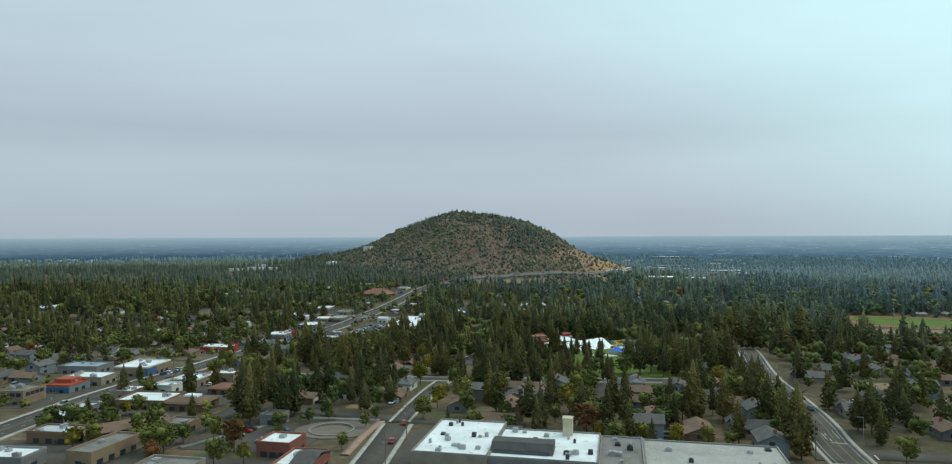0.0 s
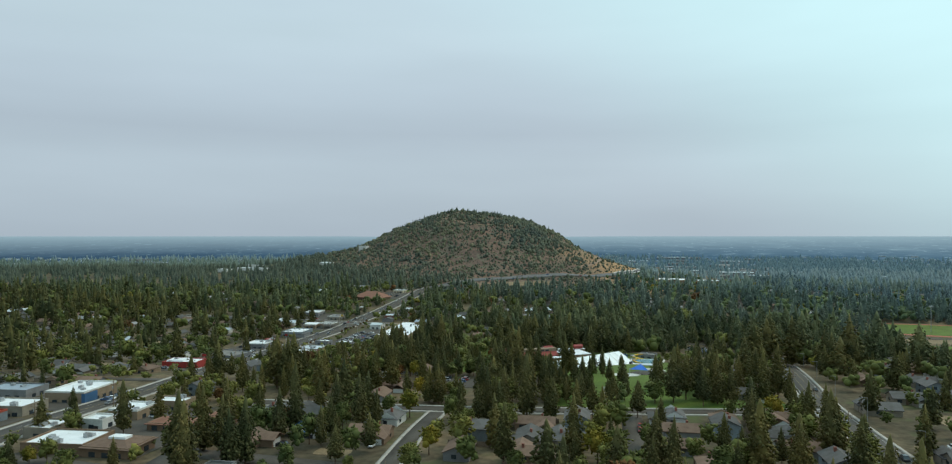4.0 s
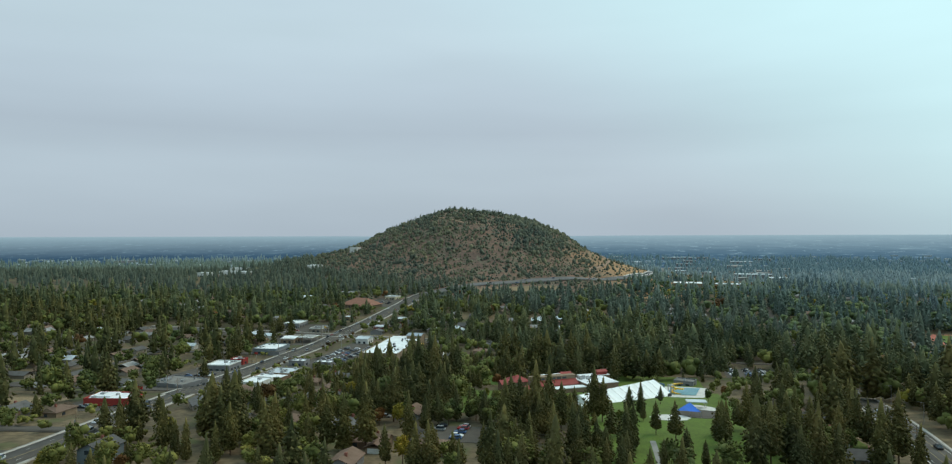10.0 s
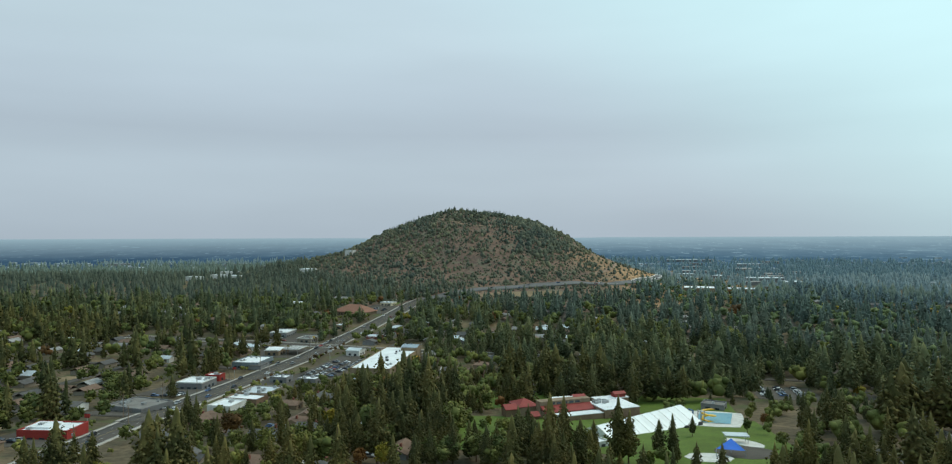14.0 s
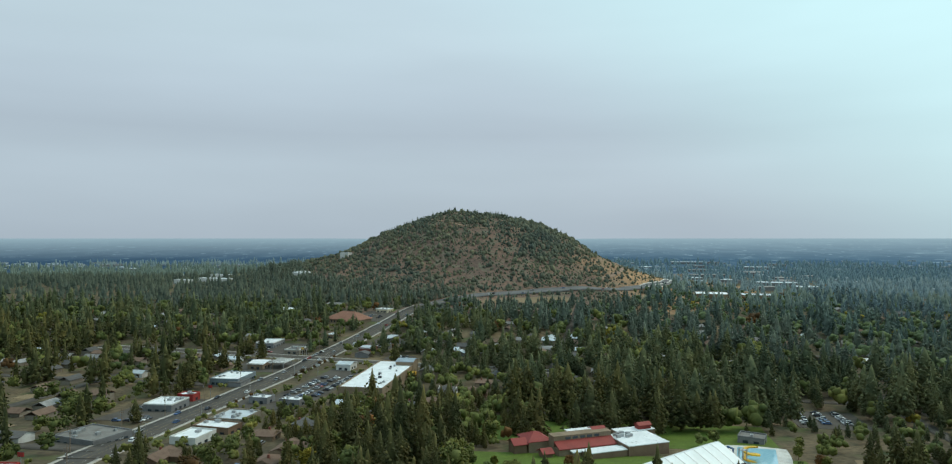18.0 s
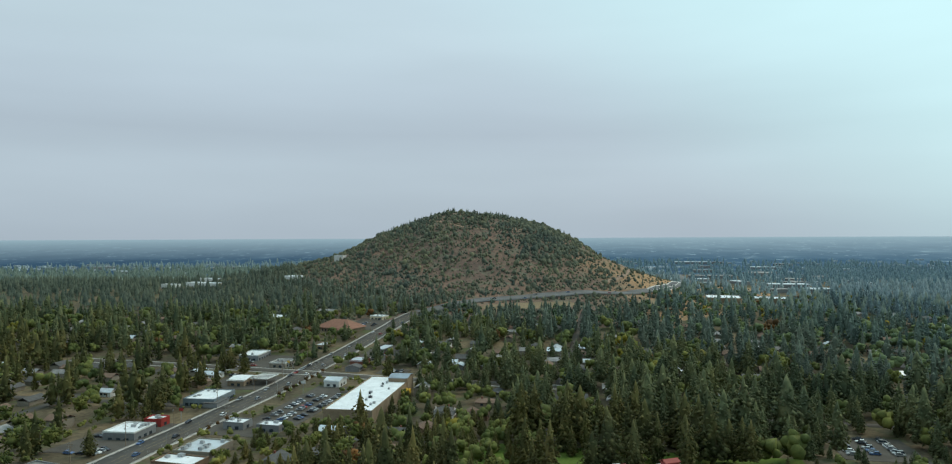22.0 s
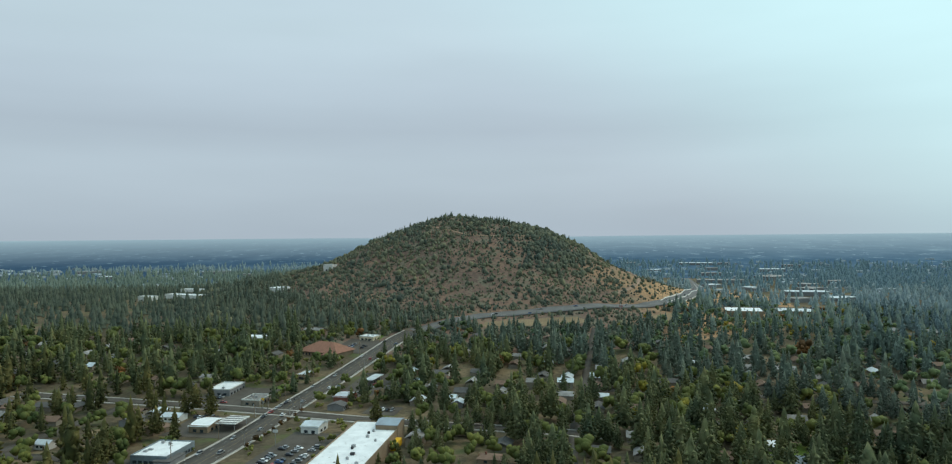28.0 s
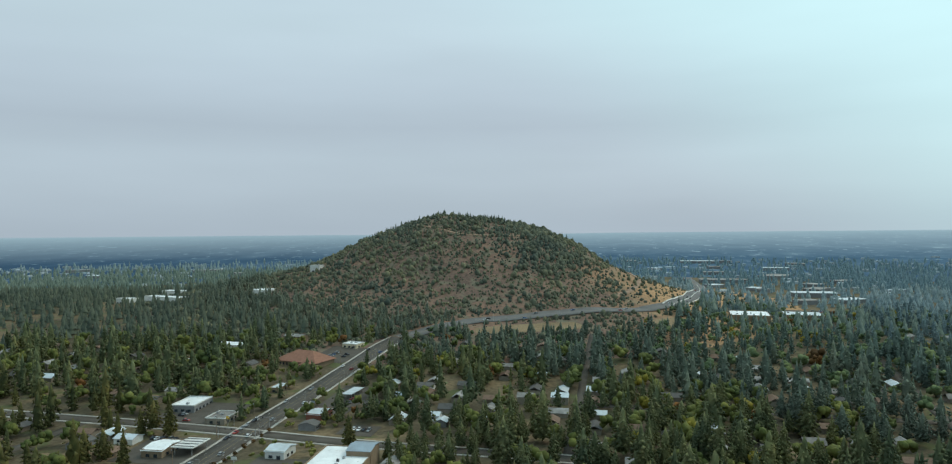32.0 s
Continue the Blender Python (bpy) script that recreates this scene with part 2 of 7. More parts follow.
# blue of the smoke haze mixed into the far roof colour
M_FARROOF = plain("far_roof_in_haze", (0.4, 0.46, 0.5), 0.8, scale=0.02, spread=0.4, grime=0.4)
M_PALEROOF = plain("weathered_pale_roof", (0.27, 0.265, 0.26), 0.8, scale=0.05, spread=0.4, grime=0.5)
M_DARK = plain("dark_metal", (0.06, 0.06, 0.065), 0.5, 0.4, scale=1.0)
M_STEEL = plain("galvanised_steel", (0.42, 0.43, 0.44), 0.45, 0.6, scale=1.5)
M_WOOD = plain("weathered_wood", (0.24, 0.17, 0.12), 0.85, scale=1.5)
M_CHIMNEY = plain("cream_block", (0.55, 0.48, 0.34), 0.85, scale=1.0)
M_BLUE = plain("blue_shade_cloth", (0.02, 0.13, 0.55), 0.7, spread=0.1)
M_BLUETARP = plain("bright_blue_metal", (0.045, 0.115, 0.23), 0.6, spread=0.1)
M_TENT = plain("white_tent_fabric", (0.8, 0.83, 0.84), 0.5, spread=0.04, scale=0.4, grime=0.12)
M_YELLOWPLASTIC = plain("yellow_plastic", (0.75, 0.45, 0.03), 0.4, spread=0.08)
M_LAWN = plain("watered_lawn", (0.092, 0.142, 0.016), 0.9, spread=0.35, scale=0.25, grime=0.3)
M_DRYGRASS = plain("dry_grass", (0.225, 0.165, 0.095), 0.95, spread=0.35, scale=0.12, grime=0.3)
M_DIRT = plain("bare_cinder_dirt", (0.3, 0.2, 0.14), 0.95, spread=0.3, scale=0.2)
M_TRACK = plain("red_running_track", (0.4, 0.13, 0.09), 0.9, spread=0.12)
M_PLAZA = plain("brown_paving", (0.17, 0.14, 0.115), 0.85, scale=0.8, grime=0.3)
M_PINKPATH = plain("pink_concrete", (0.34, 0.22, 0.17), 0.85, scale=0.8)
M_POOLDECK = plain("pale_pool_deck", (0.6, 0.59, 0.56), 0.8, scale=0.8)
M_TYRE = plain("tyre_rubber", (0.03, 0.03, 0.03), 0.9)
m, n, l, b = material("window_glass", 0.08, 0.0, 0.6)
b.inputs["Base Color"].default_value = (0.03, 0.04, 0.05, 1)
M_GLASS = m
m, n, l, b = material("pool_water", 0.06, 0.0, 0.5)
wv = noise_tex(n, l, 0.9, 2, "World")
wr = ramp(n, [(0.3, (0.26, 0.52, 0.66)), (0.7, (0.4, 0.66, 0.76))])
l.new(wv.outputs["Fac"], wr.inputs[0])
l.new(wr.outputs[0], b.inputs["Base Color"])
M_WATER = m
# ground: dry litter, bare soil and patches of green
m, n, l, b = material("dry_town_ground", 0.95, 0.0, 0.1)
n1, n2, n3 = noise_tex(n, l, 0.018, 4, "World"), noise_tex(n, l, 0.35, 5, "World"), noise_tex(n, l, 0.05, 3, "World")
r1 = ramp(n, [(0.36, (0.082, 0.069, 0.047)), (0.5, (0.11, 0.088, 0.058)), (0.66, (0.185, 0.138, 0.086))])
l.new(n1.outputs["Fac"], r1.inputs[0])
r2 = ramp(n, [(0.3, (0.6, 0.6, 0.6)), (0.7, (1.25, 1.25, 1.2))])
l.new(n2.outputs["Fac"], r2.inputs[0])
c1 = mixed(n, l, 1.0, r1.outputs[0], r2.outputs[0], "MULTIPLY")
r3 = ramp(n, [(0.55, (0, 0, 0)), (0.66, (0.8, 0.8, 0.8))])
l.new(n3.outputs["Fac"], r3.inputs[0])
l.new(mixed(n, l, r3.outputs[0], c1, (0.085, 0.1, 0.042)), b.inputs["Base Color"])
M_GROUND = m
# the hill: red-brown cinders under dry grass, with straw-coloured slopes and dark scrub
m, n, l, b = material("cinder_hill_slope", 0.95, 0.0, 0.1)
n1, n2, n3 = noise_tex(n, l, 0.012, 4, "World"), noise_tex(n, l, 0.28, 5, "World"), noise_tex(n, l, 0.07, 4, "World", 0.65)
r1 = ramp(n, [(0.35, (0.136, 0.096, 0.083)), (0.52, (0.184, 0.122, 0.099)), (0.68, (0.262, 0.160, 0.118))])
l.new(n1.outputs["Fac"], r1.inputs[0])
r2 = ramp(n, [(0.3, (0.6, 0.62, 0.62)), (0.7, (1.3, 1.22, 1.1))])
l.new(n2.outputs["Fac"], r2.inputs[0])
c1 = mixed(n, l, 1.0, r1.outputs[0], r2.outputs[0], "MULTIPLY")
r3 = ramp(n, [(0.5, (0, 0, 0)), (0.62, (1, 1, 1))])
l.new(n3.outputs["Fac"], r3.inputs[0])
c1 = mixed(n, l, r3.outputs[0], c1, (0.15, 0.135, 0.098))
gp, sp = n.new("ShaderNodeNewGeometry"), n.new("ShaderNodeSeparateXYZ")
l.new(gp.outputs["Position"], sp.inputs[0])
ad = n.new("ShaderNodeMath")
ad.operation = "MULTIPLY_ADD"
ad.inputs[1].default_value = 150.0
l.new(n1.outputs["Fac"], ad.inputs[0])
l.new(sp.outputs["X"], ad.inputs[2])
r4 = n.new("ShaderNodeMapRange")
r4.inputs["From Min"].default_value, r4.inputs["From Max"].default_value = 225, 330
l.new(ad.outputs[0], r4.inputs["Value"])
straw = mixed(n, l, 1.0, (0.37, 0.235, 0.135), r2.outputs[0], "MULTIPLY")
c2 = mixed(n, l, r4.outputs[0], c1, straw)
l.new(c2, b.inputs["Base Color"])
M_HILL = m
# far plain of woods and pale fields, smoke haze painted in as blue
m, n, l, b = material("far_plain", 1.0, 0.0, 0.0)
mp = n.new("ShaderNodeMapping")
mp.inputs["Scale"].default_value = (1, 0.55, 0)
tc = n.new("ShaderNodeTexCoord")
l.new(tc.outputs["Object"], mp.inputs[0])
n1, n2 = n.new("ShaderNodeTexNoise"), n.new("ShaderNodeTexNoise")
n1.inputs["Scale"].default_value, n1.inputs["Detail"].default_value, n1.inputs["Roughness"].default_value = 0.006, 6, 0.6
n2.inputs["Scale"].default_value, n2.inputs["Detail"].default_value = 0.022, 3
l.new(mp.outputs[0], n1.inputs["Vector"])
l.new(mp.outputs[0], n2.inputs["Vector"])
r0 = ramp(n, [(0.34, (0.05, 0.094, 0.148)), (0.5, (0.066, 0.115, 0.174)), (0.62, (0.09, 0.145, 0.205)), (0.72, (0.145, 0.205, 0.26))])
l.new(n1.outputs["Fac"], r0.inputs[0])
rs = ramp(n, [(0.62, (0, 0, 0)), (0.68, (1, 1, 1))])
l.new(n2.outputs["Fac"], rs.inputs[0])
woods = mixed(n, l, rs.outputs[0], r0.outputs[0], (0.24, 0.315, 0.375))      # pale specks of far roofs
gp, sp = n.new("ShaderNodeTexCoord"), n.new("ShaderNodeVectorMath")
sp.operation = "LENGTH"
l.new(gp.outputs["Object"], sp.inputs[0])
# haze in the colour: fades to pale grey-blue towards the horizon
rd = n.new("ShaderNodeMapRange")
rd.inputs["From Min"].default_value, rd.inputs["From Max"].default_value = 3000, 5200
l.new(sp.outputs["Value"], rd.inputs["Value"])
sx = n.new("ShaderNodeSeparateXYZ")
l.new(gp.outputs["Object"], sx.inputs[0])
# sun-side haze glare painted in: darker left, paler right
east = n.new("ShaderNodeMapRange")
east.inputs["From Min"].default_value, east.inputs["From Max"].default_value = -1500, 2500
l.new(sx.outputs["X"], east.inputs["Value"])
sun_haze = ramp(n, [(0.0, (0.62, 0.66, 0.72)), (1.0, (1.3, 1.25, 1.2))])
l.new(east.outputs[0], sun_haze.inputs[0])
near_c = mixed(n, l, 1.0, woods, sun_haze.outputs[0], "MULTIPLY")
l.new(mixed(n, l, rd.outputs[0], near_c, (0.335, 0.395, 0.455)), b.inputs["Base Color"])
M_FAR = m


# ---- mesh helpers ----
def mesh_of(name, verts, faces, mat, smooth=False):
    me = bpy.data.meshes.new(name)
    me.from_pydata([tuple(v) for v in verts], [], faces)
    me.materials.append(mat)
    if smooth:
        me.polygons.foreach_set("use_smooth", [True] * len(me.polygons))
    me.update()
    return me


def mesh_np(name, verts, tris, mat):
    """A triangle mesh from arrays."""
    me = bpy.data.meshes.new(name)
    nv, nt = len(verts), len(tris)
    me.vertices.add(nv)
    me.vertices.foreach_set("co", np.ascontiguousarray(verts, np.float32).ravel())
    me.loops.add(nt * 3)
    me.loops.foreach_set("vertex_index", np.ascontiguousarray(tris, np.int32).ravel())
    me.polygons.add(nt)
    me.polygons.foreach_set("loop_start", np.arange(0, nt * 3, 3, dtype=np.int32))
    me.materials.append(mat)
    me.update(calc_edges=True)
    return me


BOXF = [(0, 3, 2, 1), (4, 5, 6, 7), (0, 1, 5, 4), (1, 2, 6, 5), (2, 3, 7, 6), (3, 0, 4, 7)]


class Shape:
    """Collects boxes, prisms and cylinders into one mesh."""

    def __init__(self):
        self.v, self.f = [], []

    def add(self, verts, faces):
        o = len(self.v)
        self.v += [tuple(p) for p in verts]
        self.f += [tuple(i + o for i in q) for q in faces]
        return self

    def box(self, x, y, z, sx, sy, sz, turn=0.0, taper=0.0):
        c, s = math.cos(radians(turn)), math.sin(radians(turn))
        pts = []
        for dz in (0, sz):
            k = 1 - taper if dz else 1
            for dx, dy in ((-1, -1), (1, -1), (1, 1), (-1, 1)):
                px, py = dx * sx / 2 * k, dy * sy / 2 * k
                pts.append((x + px * c - py * s, y + px * s + py * c, z + dz))
        return self.add(pts, BOXF)

    def tube(self, x, y, z, r, h, sides=8, top=None):
        top = r if top is None else top
        pts = [(x + q * math.cos(2 * math.pi * i / sides), y + q * math.sin(2 * math.pi * i / sides), z + d)
               for d, q in ((0, r), (h, top)) for i in range(sides)]
        fs = [(i, (i + 1) % sides, sides + (i + 1) % sides, sides + i) for i in range(sides)]
        return self.add(pts, fs + [tuple(range(sides - 1, -1, -1)), tuple(range(sides, 2 * sides))])

    def gable(self, x, y, z, sx, sy, rise, thick=0.25, over=0.5):
        """A ridged roof along x, with thickness and eaves."""
        hx, hy = sx / 2 + over, sy / 2 + over
        drop = rise * over / (sy / 2)
        p = [(-hx, -hy, -drop), (-hx, 0, rise), (-hx, hy, -drop), (hx, -hy, -drop), (hx, 0, rise), (hx, hy, -drop)]
        pts = [(x + a, y + b2, z + c) for a, b2, c in p] + [(x + a, y + b2, z + c + thick) for a, b2, c in p]
        fs = [(6, 9, 10, 7), (7, 10, 11, 8), (0, 1, 4, 3), (1, 2, 5, 4), (0, 3, 9, 6), (2, 8, 11, 5),
              (0, 6, 7, 1), (1, 7, 8, 2), (3, 4, 10, 9), (4, 5, 11, 10)]
        return self.add(pts, fs)

    def hip(self, x, y, z, sx, sy, rise, over=0.5, thick=0.2):
        hx, hy = sx / 2 + over, sy / 2 + over
        rx = max(hx - hy, 0.3)
        pts = [(-hx, -hy, 0), (hx, -hy, 0), (hx, hy, 0), (-hx, hy, 0), (-hx, -hy, thick), (hx, -hy, thick), (hx, hy, thick), (-hx, hy, thick),
               (-rx, 0, rise), (rx, 0, rise)]
        pts = [(x + a, y + b2, z + c) for a, b2, c in pts]
        return self.add(pts, [(0, 3, 2, 1), (0, 1, 5, 4), (1, 2, 6, 5), (2, 3, 7, 6), (3, 0, 4, 7), (4, 5, 9, 8), (5, 6, 9), (6, 7, 8, 9), (7, 4, 8)])

    def mesh(self, name, mat, smooth=False):
        return mesh_of(name, self.v, self.f, mat, smooth)


def part(name, shape, mat, parent, label=""):
    """ONE mesh object under a thing or under a part."""
    ob = new(name, shape if isinstance(shape, bpy.types.Mesh) else shape.mesh(name, mat))
    ob.parent = parent
    return tagged(ob, label) if label else ob


def thing(name, label, category, m=None, group=""):
    ob = new(name)
    ob.empty_display_size = 1.0
    if m is not None:
        ob.matrix_basis = m
    return tagged(ob, label, category, group)


# ---- keep-out plan: roads, buildings and open ground that trees and houses respect ----
KEEP_ROADS, KEEP_RECTS = [], []       # (points, half width); (x, y, half x, half y, turn)


def keep(x, y, sx, sy, turn=0.0):
    KEEP_RECTS.append((x, y, sx / 2, sy / 2, turn))


def is_free(px, py, margin):
    """Which of the places lie clear of all roads and rectangles by the margin."""
    ok = np.ones(len(px), bool)
    for pts, half in KEEP_ROADS:
        for (ax, ay), (bx, by) in zip(pts[:-1], pts[1:]):
            dx, dy = bx - ax, by - ay
            t = np.clip(((px - ax) * dx + (py - ay) * dy) / (dx * dx + dy * dy), 0, 1)
            ok &= np.hypot(px - ax - t * dx, py - ay - t * dy) > half + margin
    for x, y, hx, hy, turn in KEEP_RECTS:
        c, s = math.cos(radians(turn)), math.sin(radians(turn))
        u, v = (px - x) * c + (py - y) * s, -(px - x) * s + (py - y) * c
        ok &= (np.abs(u) > hx + margin) | (np.abs(v) > hy + margin)
    return ok


# ---- ground sheet, hill, far plain ----
def axis(stops):
    out = []
    for a, b2, step in stops:
        out += list(np.arange(a, b2, step))
    return np.array(out + [stops[-1][1]])


def sheet(name, xs, ys, height, mat, drop_face=None):
    gx, gy = np.meshgrid(xs, ys)
    z = height(gx, gy)
    v = np.stack([gx.ravel(), gy.ravel(), z.ravel()], 1)
    nx, ny = len(xs), len(ys)
    i = (np.arange(ny - 1)[:, None] * nx + np.arange(nx - 1)[None]).ravel()
    if drop_face is not None:
        cx, cy = (gx[:-1, :-1] + gx[1:, 1:]).ravel() / 2, (gy[:-1, :-1] + gy[1:, 1:]).ravel() / 2
        i = i[~drop_face(cx, cy)]
    tris = np.concatenate([np.stack([i, i + 1, i + nx + 1], 1), np.stack([i, i + nx + 1, i + nx], 1)])
    me = mesh_np(name, v, tris, mat)
    me.polygons.foreach_set("use_smooth", [True] * len(me.polygons))
    return me


def ground_height(x, y):
    r = np.hypot(x - BUTTE[0], y - BUTTE[1])
    return land(x, y) - 3.0 * np.clip((430 - r) / 25, 0, 1)


gx_ = axis([(-4400, -900, 100), (-900, 700, 7), (700, 4400, 100)])
gy_ = axis([(-1600, 0, 100), (0, 1120, 7), (1120, 2600, 25), (2600, 4900, 100)])
ground = new("ground", sheet("ground", gx_, gy_, ground_height, M_GROUND, lambda x, y: np.hypot(x, y - 300) > 1620))
tagged(ground, "dry tan soil and needle litter with green patches under the town", "ground", kind="structure")
bx_ = axis([(-4400, 4400, 80)])
by_ = axis([(-1800, 4900, 80)])
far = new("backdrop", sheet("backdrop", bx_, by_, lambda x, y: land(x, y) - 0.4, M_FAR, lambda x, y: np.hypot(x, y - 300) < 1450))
tagged(far, "distant plain of woods and fields, smoke haze painted in as blue", "plain", kind="structure")


def hill_height(x, y):
    r = np.hypot(x - BUTTE[0], y - BUTTE[1])
    bumps = np.zeros_like(x)
    for k, (a, b2) in enumerate(((0.021, 1.3), (0.047, 0.7), (0.11, 0.35))):
        bumps += b2 * np.sin(x * a + 2.1 * k + 1.7 * np.sin(y * a * 0.8 + k)) * np.cos(y * a * 1.1 + k * 1.3)
    fade = np.clip((400 - r) / 120, 0, 1) * np.clip((r + 40) / 120, 0.3, 1)
    return land(x, y) + 1.4 * bumps * fade - 6.0 * np.clip((r - 436) / 20, 0, 1)


hx_ = np.arange(BUTTE[0] - 456, BUTTE[0] + 457, 6.0)
hy_ = np.arange(BUTTE[1] - 456, BUTTE[1] + 457, 6.0)
hill = new("butte", sheet("butte", hx_, hy_, hill_height, M_HILL, lambda x, y: np.hypot(x - BUTTE[0], y - BUTTE[1]) > 456))
tagged(hill, "rounded red-brown cinder butte with dry grass and scattered junipers", "hill", kind="structure")


# ---- roads ----
def spaced(pts, step):
    """Points along a smoothed line at even steps."""
    p = np.array(pts, float)
    for _ in range(3):
        q = np.empty((2 * len(p) - 2, 2))
        q[0::2], q[1::2] = p[:-1] * 0.75 + p[1:] * 0.25, p[:-1] * 0.25 + p[1:] * 0.75
        p = np.vstack([p[:1], q, p[-1:]])
    s = np.concatenate([[0], np.cumsum(np.hypot(*np.diff(p, axis=0).T))])
    t = np.arange(0, s[-1], step)
    return np.stack([np.interp(t, s, p[:, 0]), np.interp(t, s, p[:, 1])], 1)


def side_of(p):
    d = np.gradient(p, axis=0)
    d /= np.linalg.norm(d, axis=1)[:, None]
    return np.stack([d[:, 1], -d[:, 0]], 1)


def surface(x, y):
    r = np.hypot(x - BUTTE[0], y - BUTTE[1])
    return np.where(r < 430, hill_height(np.asarray(x, float), np.asarray(y, float)), land(x, y))


def strip(name, pts, half, lift, mat, offset=0.0, step=6.0, ready=False, thick=0.5, cuts=3):
    """A ribbon on the ground along a line, with a skirt down both sides."""
    p = pts if ready else spaced(pts, step)
    n_ = side_of(p)
    mid = p + n_ * offset
    zc = surface(mid[:, 0], mid[:, 1])
    cols = []
    for k in np.linspace(-half, half, cuts):
        q = mid + n_ * k
        cols.append(np.column_stack([q, np.maximum(surface(q[:, 0], q[:, 1]), zc - 0.3) + lift]))
    lo1, lo2 = cols[0].copy(), cols[-1].copy()
    lo1[:, 2] -= thick
    lo2[:, 2] -= thick
    cols = [lo1] + cols + [lo2]
    nc, m_ = len(cols), len(p)
    v = np.stack(cols, 1).reshape(-1, 3)
    i = (np.arange(m_ - 1)[:, None] * nc + np.arange(nc - 1)[None]).ravel()
    tris = np.concatenate([np.stack([i, i + 1, i + nc + 1], 1), np.stack([i, i + nc + 1, i + nc], 1)])
    return mesh_np(name, v, tris, mat)


def dashes(name, pts, mat, offset, length, gap, width, lift):
    p = spaced(pts, 1.5)
    n_ = side_of(p)
    sh = Shape()
    k, stride, ln = 0, int((length + gap) / 1.5), max(1, int(length / 1.5))
    for a in range(0, len(p) - ln - 1, max(stride, 1)):
        q0, q1 = p[a] + n_[a] * offset, p[a + ln] + n_[a + ln] * offset
        h0, h1 = surface(*q0) + lift, surface(*q1) + lift
        w0, w1 = n_[a] * width / 2, n_[a + ln] * width / 2
        sh.add([(*(q0 - w0), h0), (*(q0 + w0), h0), (*(q1 + w1), h1), (*(q1 - w1), h1)], [(0, 1, 2, 3)])
    return sh.mesh(name, mat)


def road(label, pts, half, mat=M_ASPHALT, walks=0.0, lanes=(), centre=None, name="road"):
    KEEP_ROADS.append(([tuple(q) for q in spaced(pts, 25)], half + (walks + 1 if walks else -1.6)))
    ob = new(name, strip(name, pts, half, 0.22, mat))
    tagged(ob, label, "road", kind="structure")
    if walks:
        for s in (-1, 1):
            pv = new("pavement", strip("pavement", pts, walks / 2, 0.37, M_KERB, offset=s * (half + walks / 2 + 0.05), cuts=2))
            tagged(pv, "pale concrete pavement along the road", "pavement", kind="structure")
    for k, (off, length, gap) in enumerate(lanes):
        part("lane_marking", dashes("lane_marking", pts, M_PAINT, off, length, gap, 0.16, 0.27), None, ob)
    if centre is not None:
        for off in centre:
            part("centre_line", dashes("centre_line", pts, M_YELLOW, off, 6, 0, 0.16, 0.27), None, ob)
    return ob


WEST = [(-164, -200), (-164, 100), (-164, 230), (-162, 300), (-154, 345), (-150, 385), (-152, 430), (-157, 490)]
GREENWOOD = [(-157, 490), (-158, 540), (-157, 590), (-150, 650), (-136, 708), (-123, 790), (-100, 880), (-78, 963),
             (-62, 995)]
HIGHWAY = [(-62, 995), (-25, 1026), (10, 1042), (60, 1055), (125, 1074), (190, 1103), (240, 1155), (280, 1225), (325, 1330), (374, 1464), (425, 1640), (470, 1850)]
AVENUE = [(78, -60), (97, 100), (112, 195), (126, 236), (139, 298), (146, 329), (164, 385), (193, 470)]
road("wide grey five-lane avenue with worn lane lines", GREENWOOD, 8.6, walks=1.5,
     lanes=((-8.2, 9, 0), (8.2, 9, 0), (-5.2, 3, 9), (5.2, 3, 9)), centre=(-1.8, 1.8))
road("grey highway curving round the foot of the hill", HIGHWAY, 9.5, M_HIGHWAY, lanes=((-7.2, 9, 0), (7.2, 9, 0), (-3.6, 3, 9), (3.6, 3, 9)), centre=(-0.4, 0.4))
road("grey four-lane street with worn lane lines", WEST, 6.5, walks=1.8, lanes=((-3.2, 3, 9), (3.2, 3, 9)), centre=(-0.2, 0.2))
road("grey three-lane avenue with bike lanes", AVENUE, 5.6, walks=1.3, lanes=((-4.4, 9, 0), (4.4, 9, 0)), centre=(-1.6, 1.6))
BEND = [(232, 1142), (280, 1225), (325, 1330), (374, 1464), (425, 1640)]
for off_ in (-10.2, 10.2, 0.0):
    bar = new("trim", strip("trim", BEND, 0.45 if off_ else 0.3, 1.0, M_POOLDECK, offset=off_, cuts=2, thick=1.2))
    tagged(bar, "pale concrete barrier along the highway bend", "barrier", kind="structure")
